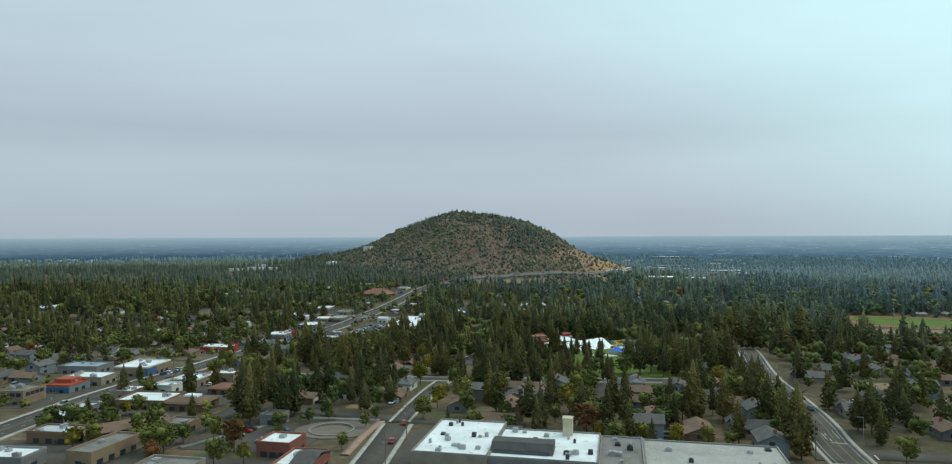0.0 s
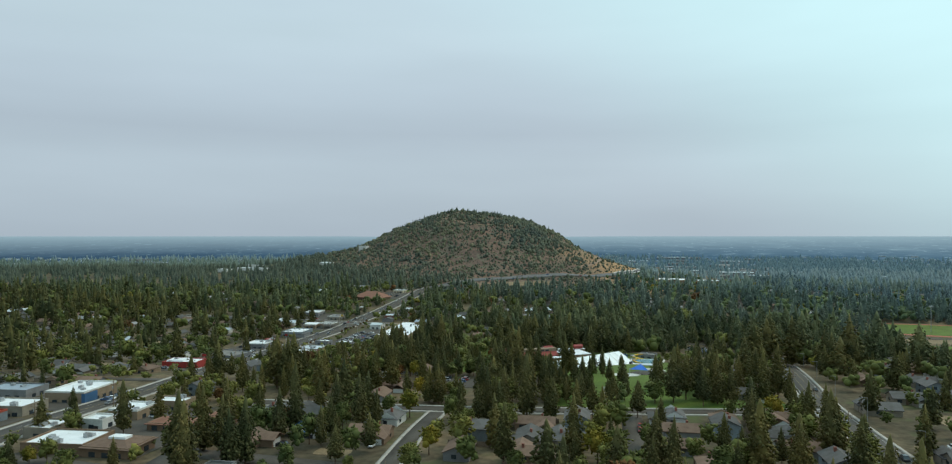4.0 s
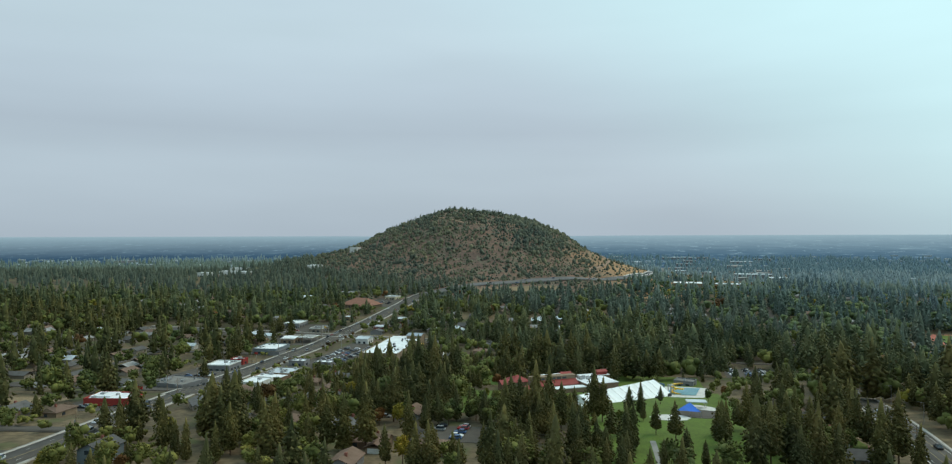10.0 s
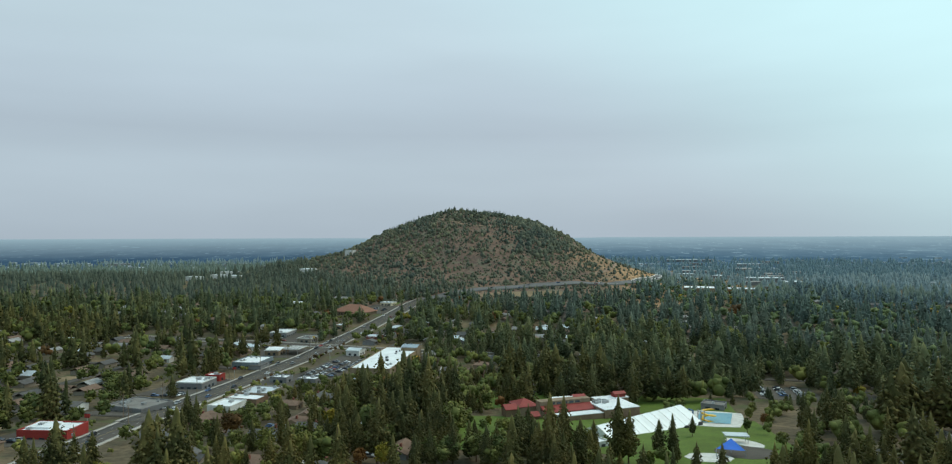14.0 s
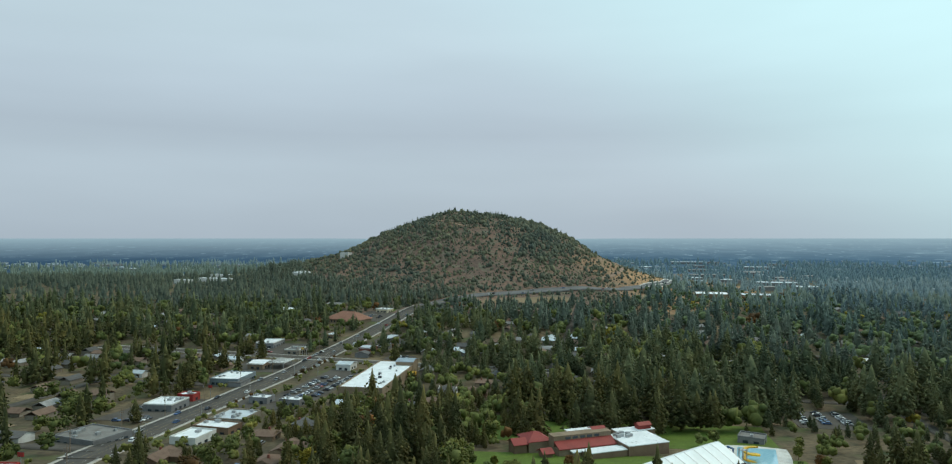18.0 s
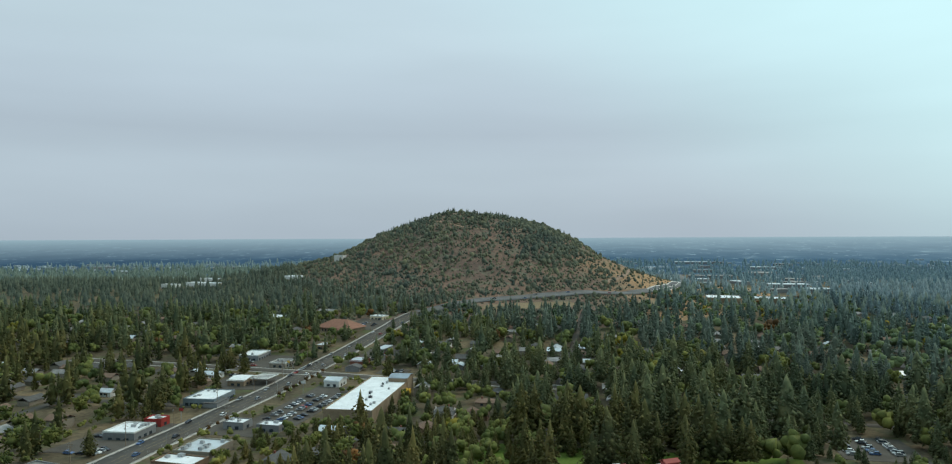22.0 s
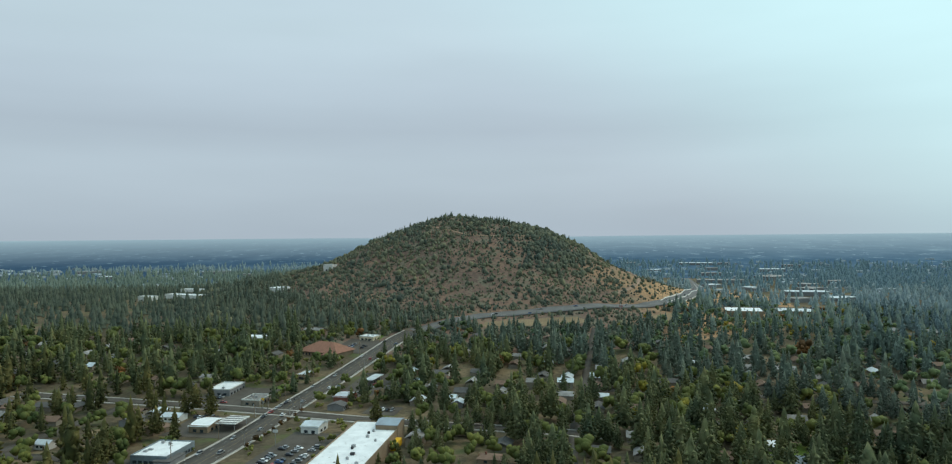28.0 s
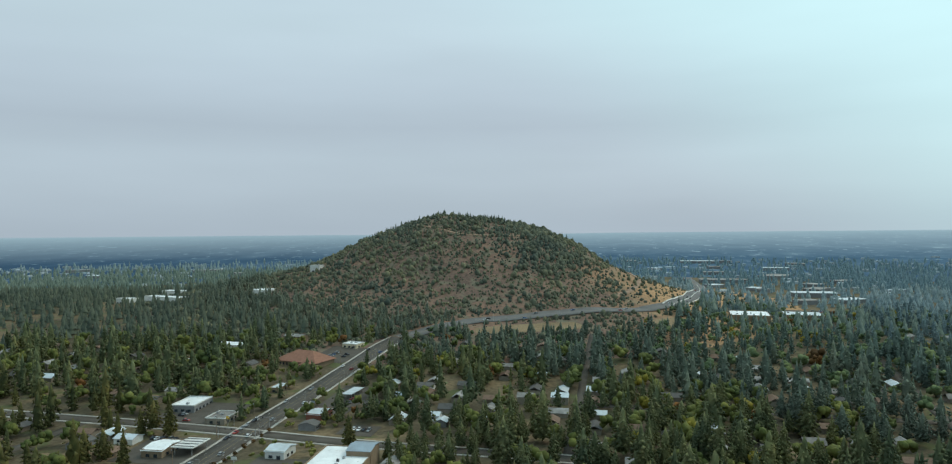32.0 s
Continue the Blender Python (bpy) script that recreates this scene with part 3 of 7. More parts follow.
SIDE_STREETS = [
    ([(-40, 60), (-29, 188), (-26, 236)], 4.2, 1.5),
    ([(46, 228), (56, 280), (64, 318)], 3.8, 0),
    ([(198, 470), (247, 639), (300, 800), (350, 950)], 3.6, 0),
    ([(-95, 337), (-13, 322), (64, 318), (148, 316)], 4.5, 1.5),
    ([(-330, 815), (-200, 785), (-129, 766), (-91, 754), (-48, 742), (40, 722), (72, 712)], 5.0, 1.5),
    ([(30, 560), (48, 680), (63, 763), (78, 823), (96, 911), (119, 1008)], 2.8, 0),
    ([(-158, 505), (-260, 528), (-420, 560), (-640, 600)], 4.5, 0),
    ([(-146, 668), (-260, 690), (-430, 722), (-700, 770)], 4.5, 0),
    ([(-150, 392), (-260, 405), (-450, 440)], 4.5, 0),
    ([(-104, 185), (-97, 215), (-93, 250), (-91, 292), (-95, 337)], 4.4, 0),
    ([(-93, 262), (-50, 250), (-24, 240)], 4.4, 0),
    ([(-160, 262), (-125, 250), (-94, 240)], 4.0, 0),
    ([(-164, 200), (-250, 215), (-420, 240)], 4.5, 0),
    ([(-300, 300), (-292, 410), (-280, 530), (-262, 690), (-235, 792)], 4.2, 0),
    ([(-440, 380), (-420, 560), (-400, 720), (-380, 860)], 4.2, 0),
    ([(116, 195), (200, 182), (330, 165)], 5.0, 0),
    ([(205, 490), (300, 470), (420, 445)], 4.2, 0),
    ([(240, 615), (140, 640), (48, 662)], 4.0, 0),
    ([(290, 770), (180, 795), (70, 815)], 4.0, 0),
    ([(262, 690), (360, 668), (520, 640)], 4.0, 0),
    ([(-26, 236), (-20, 285), (-13, 322)], 2.9, 1.2),
    ([(-26, 240), (-10, 235), (14, 229)], 3.4, 0),
]
for pts_, half_, walk_ in SIDE_STREETS:
    road("worn grey residential street", pts_, half_, M_OLDASPHALT, walks=walk_)

# ---- commercial and public buildings ----
def windows_on(parent, sx, sy, z0, h, gap=4.0, wide=2.2, sides="fblr", mat=M_GLASS):
    """Panes in thin frames along the walls of a box centred on the origin."""
    for s in sides:
        length = sx if s in "fb" else sy
        count = max(1, int((length - 1.5) / gap))
        for i in range(count):
            u = (i - (count - 1) / 2) * gap
            if s in "fb":
                x, y, ex, ey = u, (-sy / 2 if s == "f" else sy / 2), wide, 0.16
            else:
                x, y, ex, ey = (-sx / 2 if s == "l" else sx / 2), u, 0.16, wide
            part("window", Shape().box(x, y, z0, ex, ey, h).box(x, y, z0 + h * 0.07, ex * 0.86 if s in "fb" else ex + 0.1, ey * 0.86 if s in "lr" else ey + 0.1, h * 0.86), mat, parent)


def flat_building(name, label, category, x, y, sx, sy, h, turn, wall=M_BEIGE, roof=M_WHITEROOF, units=3, base=None, parapet=0.7,
                  win=(1.0, 1.6), gap=4.5, sides="fblr", trim=None, seed=1, door=True):
    """A flat-roofed block with parapet, roof membrane, rooftop machines, windows and a door; its origin on the ground."""
    rnd = random.Random(seed)
    corners = [(x + a * sx / 2, y + b2 * sy / 2) for a in (-1, 1) for b2 in (-1, 1)]
    z = min(lz(*c) for c in corners) if base is None else base
    t = thing(name, label, category, pose(x, y, z - 0.5, 0, 0, turn))
    body = part("wall", Shape().box(0, 0, -2.0, sx, sy, h + 2.0), wall, t)
    top = part("roof", Shape().box(0, 0, h, sx - 0.7, sy - 0.7, 0.12), roof, t)
    pm = trim or wall
    for px, py, ex, ey in ((0, -sy / 2 + 0.15, sx + 0.1, 0.4), (0, sy / 2 - 0.15, sx + 0.1, 0.4), (-sx / 2 + 0.15, 0, 0.4, sy - 0.5), (sx / 2 - 0.15, 0, 0.4, sy - 0.5)):
        part("parapet", Shape().box(px, py, h, ex, ey, parapet), pm, t)
    for i in range(units):
        ux, uy = rnd.uniform(-0.36, 0.36) * sx, rnd.uniform(-0.36, 0.36) * sy
        a, b2, c = rnd.uniform(1.2, 2.6), rnd.uniform(1.0, 2.0), rnd.uniform(0.7, 1.5)
        sh = Shape().box(ux, uy, h + 0.12, a, b2, c, rnd.choice((0, 90))).tube(ux, uy, h + 0.12 + c, min(a, b2) * 0.32, 0.2, 8)
        part("rooftop_unit", sh, M_STEEL, top)
    if win:
        windows_on(body, sx, sy, *win, gap=gap, sides=sides)
    if door:
        part("door", Shape().box(sx * 0.2, -sy / 2, 0.0, 1.9, 0.22, 2.2), M_DARK, body)
    keep(x, y, sx, sy, turn)
    return t


TURN = -11.0


def patch(name, label, mat, x, y, sx, sy, turn=TURN, lift=0.16, category="pavement", rounded=0.0, kind="structure", open_ground=True):
    """A thin slab laid over the ground, square or rounded, following its slope."""
    nx, ny = max(2, int(sx / 5)), max(2, int(sy / 5))
    c, s = math.cos(radians(turn)), math.sin(radians(turn))
    top = []
    for j in range(ny + 1):
        for i in range(nx + 1):
            u, v = i / nx * 2 - 1, j / ny * 2 - 1
            if rounded:
                k = (abs(u) ** 2 + abs(v) ** 2) ** 0.5
                k = max(abs(u), abs(v)) / k if k > 0 else 1
                u, v = u * (1 - rounded + rounded * k), v * (1 - rounded + rounded * k)
            px, py = u * sx / 2, v * sy / 2
            px, py = x + px * c - py * s, y + px * s + py * c
            top.append((px, py, float(surface(px, py)) + lift))
    w = nx + 1
    sh = Shape().add(top, [(j * w + i, j * w + i + 1, (j + 1) * w + i + 1, (j + 1) * w + i) for j in range(ny) for i in range(nx)])
    rim = [i for i in range(w)] + [j * w + nx for j in range(1, ny + 1)] + [ny * w + i for i in range(nx - 1, -1, -1)] + [j * w for j in range(ny - 1, 0, -1)]
    o = len(sh.v)
    sh.v += [(sh.v[i][0], sh.v[i][1], sh.v[i][2] - 0.4) for i in rim]
    sh.f += [(o + k, o + (k + 1) % len(rim), rim[(k + 1) % len(rim)], rim[k]) for k in range(len(rim))]
    if open_ground:
        keep(x, y, sx, sy, turn)
    return tagged(new(name, sh.mesh(name, mat)), label, category, kind=kind)


# car parks and yards
for x, y, sx, sy, turn in ((-103, 676, 30, 96, -12), (-160, 737, 46, 40, -10), (-168, 806, 52, 42, -12), (-110, 948, 34, 44, -20), (-82, 828, 26, 64, -14),
                           (-180, 604, 38, 62, -6), (-176, 452, 40, 34, -4), (-176, 343, 36, 44, -6), (-128, 308, 40, 42, -8), (-70, 218, 40, 36, -10),
                           (10, 150, 200, 52, -12), (-118, 275, 36, 34, -10), (-62, 768, 22, 18, -14), (-190, 285, 34, 46, -4), (-135, 195, 40, 36, -6), (-172, 524, 40, 40, -20),
                           (-125, 620, 44, 26, -14), (-10, 385, 34, 24, -10), (155, 385, 14, 40, -16), (182, 574, 34, 48, -16), (-17.5, 207, 8, 40, -10)):
    patch("pavement", "worn grey asphalt car park", M_OLDASPHALT, x, y, sx, sy, turn, 0.13)

# --- first block under the camera ---
fb = thing("commercial_block", "long commercial building with patched white roofs and cream chimney", "building", pose(11, 183, 24.2, 0, 0, -12))
keep(30, 179, 108, 38, -12)
for x0, x1, y0, y1, h, wm, rm in ((-24, -3, -15, 18, 8.0, M_BEIGE, M_WHITEROOF), (-3, 26, -14, 13, 7.6, M_GREYWALL, M_WHITEROOF), (26.1, 38, -15, 13, 7.0, M_BEIGE, M_GREYROOF), (38.1, 75, -16, 13, 6.6, M_BEIGE, M_PALEMEMBRANE)):
    cx, cy, sx, sy = (x0 + x1) / 2, (y0 + y1) / 2, x1 - x0, y1 - y0
    part("wall", Shape().box(cx, cy, -2, sx, sy, h + 2), wm, fb)
    part("roof", Shape().box(cx, cy, h, sx - 0.6, sy - 0.6, 0.1), rm, fb)
    part("parapet", Shape().box(cx, y0 + 0.2, h, sx, 0.4, 0.5).box(cx, y1 - 0.2, h, sx, 0.4, 0.5).box(x0 + 0.2, cy, h, 0.4, sy - 0.9, 0.5).box(x1 - 0.2, cy, h, 0.4, sy - 0.9, 0.5), M_CONCRETE, fb)
part("chimney", Shape().box(16.5, 10.5, 7.7, 2.8, 2.8, 5.0).box(16.5, 10.5, 12.7, 3.1, 3.1, 0.25), M_CHIMNEY, fb, "cream block chimney stack")
mans = Shape().add([(-3, -10, 8.0), (14, -10, 8.0), (14, -7.6, 10.2), (-3, -7.6, 10.2), (-3, -3, 10.2), (14, -3, 10.2), (-3, -3, 7.6), (14, -3, 7.6), (-3, -10, 7.6), (14, -10, 7.6)],
                   [(0, 1, 2, 3), (3, 2, 5, 4), (4, 5, 7, 6), (8, 9, 1, 0), (8, 0, 3, 4, 6), (9, 7, 5, 2, 1)])
part("mansard", mans, M_SHINGLE, fb, "dark shingled mansard band")
part("canopy", Shape().box(-13, -18, 4.6, 16, 6, 0.4), M_GREYROOF, fb)
part("canopy", Shape().gable(5, -18, 4.8, 18, 7, 1.6), M_SHINGLE, fb, "dark gabled shopfront canopy")
part("clerestory", Shape().box(5.5, -10.1, 7.75, 15, 0.25, 0.9), M_GLASS, fb)
rnd = random.Random(8)
for x0, x1, y0, y1, h, k in ((-22, -5, -13, 16, 8.1, 17), (0, 24, -2, 11, 7.7, 9), (15.5, 24, -12, -4, 7.7, 5), (28, 36, -12, 10, 7.1, 8), (42, 72, -6, 11, 6.7, 6)):
    for _ in range(k):
        ux, uy, a, c = rnd.uniform(x0, x1), rnd.uniform(y0, y1), rnd.uniform(0.6, 1.8), rnd.uniform(0.5, 1.2)
        part("rooftop_unit", Shape().box(ux, uy, h, a, a * rnd.uniform(0.7, 1.4), c).tube(ux, uy, h + c, a * 0.3, 0.15, 8), rnd.choice((M_STEEL, M_STEEL, M_DARK)), fb)
for u in range(6):
    part("window", Shape().box(-22 + u * 3.4, -15, 0.6, 2.6, 0.2, 3.2), M_GLASS, fb)
for u in range(9):
    part("window", Shape().box(40 + u * 3.8, -16, 0.8, 2.6, 0.2, 2.6), M_GLASS, fb)

# --- blocks near the first crossing ---
br = flat_building("brick_office", "brown brick office with a white flat roof", "building", -58, 199, 11, 11, 5.0, -12, M_BRICK, M_WHITEROOF, units=2, seed=12, gap=3.0)
b2_ = flat_building("brick_hall", "brick hall with half white, half dark gabled roof", "building", -47, 180, 11, 15, 4.8, -10, M_BRICK, M_WHITEROOF, units=1, seed=13, gap=3.0)
part("gable_roof", Shape().gable(2.6, 0, 4.9, 5.8, 15, 1.8), M_SHINGLE, b2_, "dark shingled gable")
flat_building("office", "low beige building with a flat gravel roof", "building", -82, 174, 16, 11, 5, -10, M_BEIGE, M_GREYROOF, 2, seed=14)
flat_building("shop", "small shop with a white flat roof", "building", -133, 186, 15, 10, 4.6, -6, M_GREYWALL, M_WHITEROOF, 3, seed=15)
flat_building("shop", "long tan shop with a sloped grey roof", "building", -111, 196, 9, 20, 4.8, -14, M_TAN, M_GREYROOF, 1, seed=16)
flat_building("shop", "white-roofed shop beside the wide street", "building", -136, 214, 16, 9, 4.2, -8, M_BROWNWALL, M_METALROOF, 2, seed=17)
flat_building("two_storey_office", "pale two-storey office with a railed flat roof", "building", -189, 275, 12, 13, 6, -6, M_TAN, M_GREYROOF, 3, seed=18, gap=2.6, win=(4.2, 1.5))
rb = flat_building("restaurant", "restaurant with a bright orange-red roof and blue mural wall", "building", -184, 299, 12, 14, 4.0, -6, M_BLUEWALL, M_ORANGE, 1, seed=19, trim=M_ORANGE)
part("raised_front", Shape().box(-2, 3, 4.1, 8, 7, 1.8), M_ORANGE, rb, "raised orange-red front block")
part("mural", Shape().box(0, -7.05, 0.3, 11.4, 0.12, 3.2), M_BLUETARP, rb, "blue painted mural wall")
cb = flat_building("medical_office", "low brown offices with a wide patchy white roof", "building", -131, 267, 21, 16, 4.0, -6, M_BROWNWALL, M_WHITEROOF, 6, seed=20)
hb = flat_building("brown_office", "brown hip-roofed office with a white roof well", "building", -112, 262, 16, 13, 3.6, -10, M_BROWNWALL, M_BROWNSHINGLE, 0, seed=21)
part("hip_roof", Shape().hip(0, 0, 3.7, 16, 13, 2.2, 0.8), M_BROWNSHINGLE, hb)
part("roof_well", Shape().box(0.5, 0, 5.2, 6, 3.4, 0.9), M_WHITEROOF, hb, "white membrane well in the roof")
flat_building("shop", "small white-roofed shop by the car park", "building", -136, 294, 9, 8, 4, -10, M_WHITEWALL, M_WHITEROOF, 1, seed=22)
flat_building("shop", "low shop with white roof and pale fascia", "building", -132, 311, 12, 13, 4.4, -8, M_TAN, M_WHITEROOF, 3, seed=23, trim=M_WHITEWALL)
flat_building("shop", "low tan shop with a long white roof", "building", -122, 324, 14, 9, 4.4, -8, M_TAN, M_WHITEROOF, 2, seed=24)
wa = flat_building("clinic", "tan and blue clinic with a bright white roof", "building", -173, 347, 18, 22, 5.6, -6, M_TAN, M_WHITEROOF, 5, seed=25, trim=M_WHITEWALL)
part("blue_corner", Shape().box(8.6, -7, -1, 1.6, 8.2, 6.3), M_BLUETARP, wa, "blue painted corner wall")
flat_building("offices", "wide low offices with ribbed white roofs", "building", -184, 318, 20, 14, 4.4, -6, M_BEIGE, M_WHITEROOF, 5, seed=26)
flat_building("offices", "blue-grey roofed low offices", "building", -206, 352, 22, 14, 4.4, -6, M_GREYWALL, M_BLUEMETAL, 2, seed=27)
for x, y, sx, sy, t_ in ((-108, 292, 15, 9, -10), (-93, 303, 11, 8, -10)):
    hb = flat_building("brown_house", "low house with a wide orange-brown roof", "house", x, y, sx, sy, 3, t_, M_BROWNWALL, M_BROWNSHINGLE, 0, seed=28)
    part("hip_roof", Shape().hip(0, 0, 3.1, sx, sy, 1.9, 0.7), M_CHURCHROOF, hb)
bh = flat_building("blue_roof_house", "small house with a bright blue metal roof", "house", -56, 284, 9, 11, 3, -10, M_WHITEWALL, M_BLUETARP, 0, seed=29)
part("gable_roof", Shape().gable(0, 0, 3.1, 9, 11, 2.0), M_BLUETARP, bh, "bright blue metal roof")

# round planted plaza
patch("plaza", "round brown paved plaza with a planted ring", M_PLAZA, -47, 226, 28, 24, 0, 0.3, "plaza", 1.0)
ring = Shape()
for k in range(28):
    a0, a1 = k * 2 * math.pi / 28, (k + 0.92) * 2 * math.pi / 28
    for q0, q1 in ((7.2, 7.9),):
        pts_ = [(-48 + q * math.cos(a_), 225 + q * math.sin(a_)) for a_ in (a0, a1) for q in (q0, q1)]
        zz = lz(-48, 225) + 0.3
        ring.add([(*p, zz) for p in pts_] + [(*p, zz + 0.5) for p in pts_], [(4, 5, 7, 6), (0, 1, 5, 4), (2, 6, 7, 3), (0, 4, 6, 2), (1, 3, 7, 5)])
tagged(new("planter_wall", ring.mesh("planter_wall", M_CONCRETE)), "curved concrete planter wall on the plaza", "planter")

tagged(new("path", strip("path", [(-38, 196), (-35, 225), (-32, 240)], 1.4, 0.42, M_PINKPATH, step=3.0, cuts=2)), "curved pink concrete walk beside the street", "path", kind="structure")
tagged(new("path", strip("path", [(-60, 243), (-46, 241), (-33, 239)], 1.2, 0.42, M_CONCRETE, step=3.0, cuts=2)), "pale concrete walk round the plaza", "path", kind="structure")
tagged(new("path", strip("path", [(-92, 205), (-80, 222), (-70, 238)], 1.0, 0.3, M_CONCRETE, step=3.0, cuts=2)), "pale concrete walk beside the car park", "path", kind="structure")
flat_building("shop", "small tan shop with a dark flat roof", "building", -101, 226, 10, 9, 3.8, -12, M_TAN, M_GREYROOF, 1, seed=62)
flat_building("blue_kiosk", "small grey house with a blue painted base", "building", -71, 236, 8, 7, 4.0, -10, M_GREYWALL, M_SHINGLE, 0, seed=63)
flat_building("shop", "long grey shop with a ribbed metal roof", "building", -150, 246, 8, 22, 3.6, -6, M_GREYWALL, M_METALROOF, 1, seed=64)
flat_building("offices", "low offices with a broad white roof and parapet", "building", -148, 284, 10, 12, 4.0, -8, M_BEIGE, M_WHITEROOF, 2, seed=65)
flat_building("shop", "low white shop with a flat roof", "building", -196, 252, 16, 10, 4.0, -6, M_WHITEWALL, M_WHITEROOF, 2, seed=66)

# --- along the wide avenue ---
red = flat_building("red_shop", "bright red flat-roofed shop with a white roof", "building", -174, 456, 21, 14, 5, -3, M_REDWALL, M_WHITEROOF, 4, seed=31, gap=5, sides="f")
part("raised_front", Shape().box(-4.5, 1, 5.1, 10, 9, 0.8), M_WHITEROOF, red)
flat_building("bank", "grey single-storey bank with a flat roof", "building", -174, 528, 25, 20, 4.3, -22, M_GREYWALL, M_GREYROOF, 6, seed=32)
flat_building("dark_office", "dark-walled office with a bright white roof", "building", -177, 608, 17, 18, 5, -8, M_GREYWALL, M_WHITEROOF, 6, seed=33, trim=M_WHITEWALL)
flat_building("kiosk", "small red and white roadside restaurant", "building", -174, 631, 10, 8, 4.4, -8, M_REDWALL, M_WHITEROOF, 2, seed=34)
flat_building("shop", "white-roofed shop with cream walls", "building", -127, 524, 13, 15, 4.6, -14, M_WHITEWALL, M_WHITEROOF, 2, seed=35)
flat_building("shop", "long low shop with a white roof", "building", -125, 547, 20, 11, 4.2, -16, M_BROWNWALL, M_WHITEROOF, 2, seed=36)
flat_building("shop", "shop with a bluish metal roof full of machines", "building", -125, 572, 18, 19, 4.6, -12, M_BEIGE, M_METALROOF, 9, seed=37)
flat_building("canopy_shop", "small shop with white flat canopy roof", "building", -128, 625, 12, 9, 4, -14, M_GREYWALL, M_WHITEROOF, 2, seed=38)
flat_building("canopy_shop", "small shop with white flat canopy roof", "building", -108, 619, 13, 9, 4, -14, M_GREYWALL, M_WHITEROOF, 2, seed=39)
lg = flat_building("glass_offices", "blue-grey offices with stepped white roofs", "building", -166, 684, 20, 26, 4.6, -8, M_BLUEWALL, M_WHITEROOF, 4, seed=40, gap=3)
part("glazed_wing", Shape().box(9, -9, -1, 9, 14, 4.4), M_GREYWALL, lg)
part("wing_roof", Shape().box(9, -9, 3.4, 9.6, 14.6, 0.35), M_SHINGLE, lg, "dark flat wing roof")
wd = flat_building("white_hall", "white-roofed hall beside the fuel canopy", "building", -163, 735, 12, 19, 4.2, -10, M_TAN, M_METALROOF, 0, seed=41)
part("gable_roof", Shape().gable(0, 0, 4.3, 12, 19, 1.3), M_WHITEROOF, wd, "white ridged metal roof")
gas = thing("canopy", "long flat canopy with white fascia on slim posts", "canopy", pose(-148, 736, lz(-148, 736), 0, 0, -10))
part("deck", Shape().box(0, 0, 4.3, 13, 17, 0.5), M_WHITEWALL, gas)
for k in range(4):
    part("rib", Shape().box(0, -6.4 + k * 4.2, 4.8, 12, 1.2, 0.12), M_DARK, gas)
for px, py in ((-5, -7), (5, -7), (-5, 7), (5, 7)):
    part("post", Shape().tube(px, py, 0, 0.18, 4.4), M_STEEL, gas)
keep(-148, 736, 13, 17, -10)
flat_building("workshop", "workshop with a white roof and grey walls", "building", -181, 818, 16, 24, 4.8, -7, M_GREYWALL, M_WHITEROOF, 2, seed=42, trim=M_WHITEWALL)
flat_building("shop", "beige shop with a white-edged flat roof", "building", -151, 790, 13, 17, 4, -10, M_BEIGE, M_GREYROOF, 4, seed=43, trim=M_WHITEWALL)
flat_building("long_shed", "narrow shed with a pale roof", "shed", -134, 857, 9, 18, 3.6, -12, M_TAN, M_METALROOF, 0, seed=44)
sw = flat_building("white_building", "small white building with a pale ridged roof", "building", -97, 728, 11, 13, 4.4, -13, M_WHITEWALL, M_METALROOF, 0, seed=45)
part("gable_roof", Shape().gable(0, 0, 4.5, 11, 13, 1.6), M_METALROOF, sw, "pale blue-white ridged metal roof")
bb = flat_building("red_blue_shop", "small red-walled shop with a blue roof", "building", -91, 793, 10, 16, 4.6, -14, M_BRICK, M_BLUEMETAL, 0, seed=46)
part("lean_roof", Shape().gable(0, 0, 4.7, 10, 16, 0.8), M_METALROOF, bb, "pale blue metal roof")
cp = thing("carport", "long open carport with a pale flat roof", "carport", pose(-78, 839, lz(-78, 839), 0, 0, -15))
part("roof", Shape().box(0, 0, 3.4, 7.4, 21, 0.4), M_METALROOF, cp)
for k in range(5):
    for px in (-3.2, 3.2):
        part("post", Shape().tube(px, -9 + k * 4.5, -0.5, 0.12, 4.0, 6), M_STEEL, cp)
keep(-78, 839, 8, 22, -15)
ch = thing("church", "wide church with a low red-brown hipped roof", "church", pose(-132, 924, lz(-132, 916), 0, 0, -27))
part("wall", Shape().box(0, 0, -2, 40, 24, 6), M_TAN, ch)
part("roof", Shape().hip(0, 0, 4, 40, 24, 7.5, 1.5), M_CHURCHROOF, ch)
part("wing", Shape().box(-20, 8, -2, 14, 14, 5.6), M_BROWNWALL, ch)
part("wing_roof", Shape().box(-20, 8, 3.6, 14.6, 14.6, 0.35), M_WHITEROOF, ch, "white flat wing roof")
part("porch", Shape().hip(14, -13, 3.2, 12, 8, 2.2, 0.6), M_CHURCHROOF, ch)
part("porch_wall", Shape().box(14, -13, -1.5, 11, 7, 4.7), M_TAN, ch)
for k in range(8):
    part("window", Shape().box(-16 + k * 3.6, -12, 0.8, 1.4, 0.2, 2.0), M_GLASS, ch)
keep(-132, 924, 48, 34, -27)
flat_building("restaurant", "orange-brown restaurant with a white roof", "building", -101, 972, 15, 13, 4, -24, M_CHIMNEY, M_WHITEROOF, 2, seed=47, trim=M_WHITEWALL)
gr = flat_building("green_roof_house", "house with a bright green metal roof", "house", -31, 518, 9, 11, 4.4, -8, M_GREYWALL, M_GREENROOF, 0, seed=48)
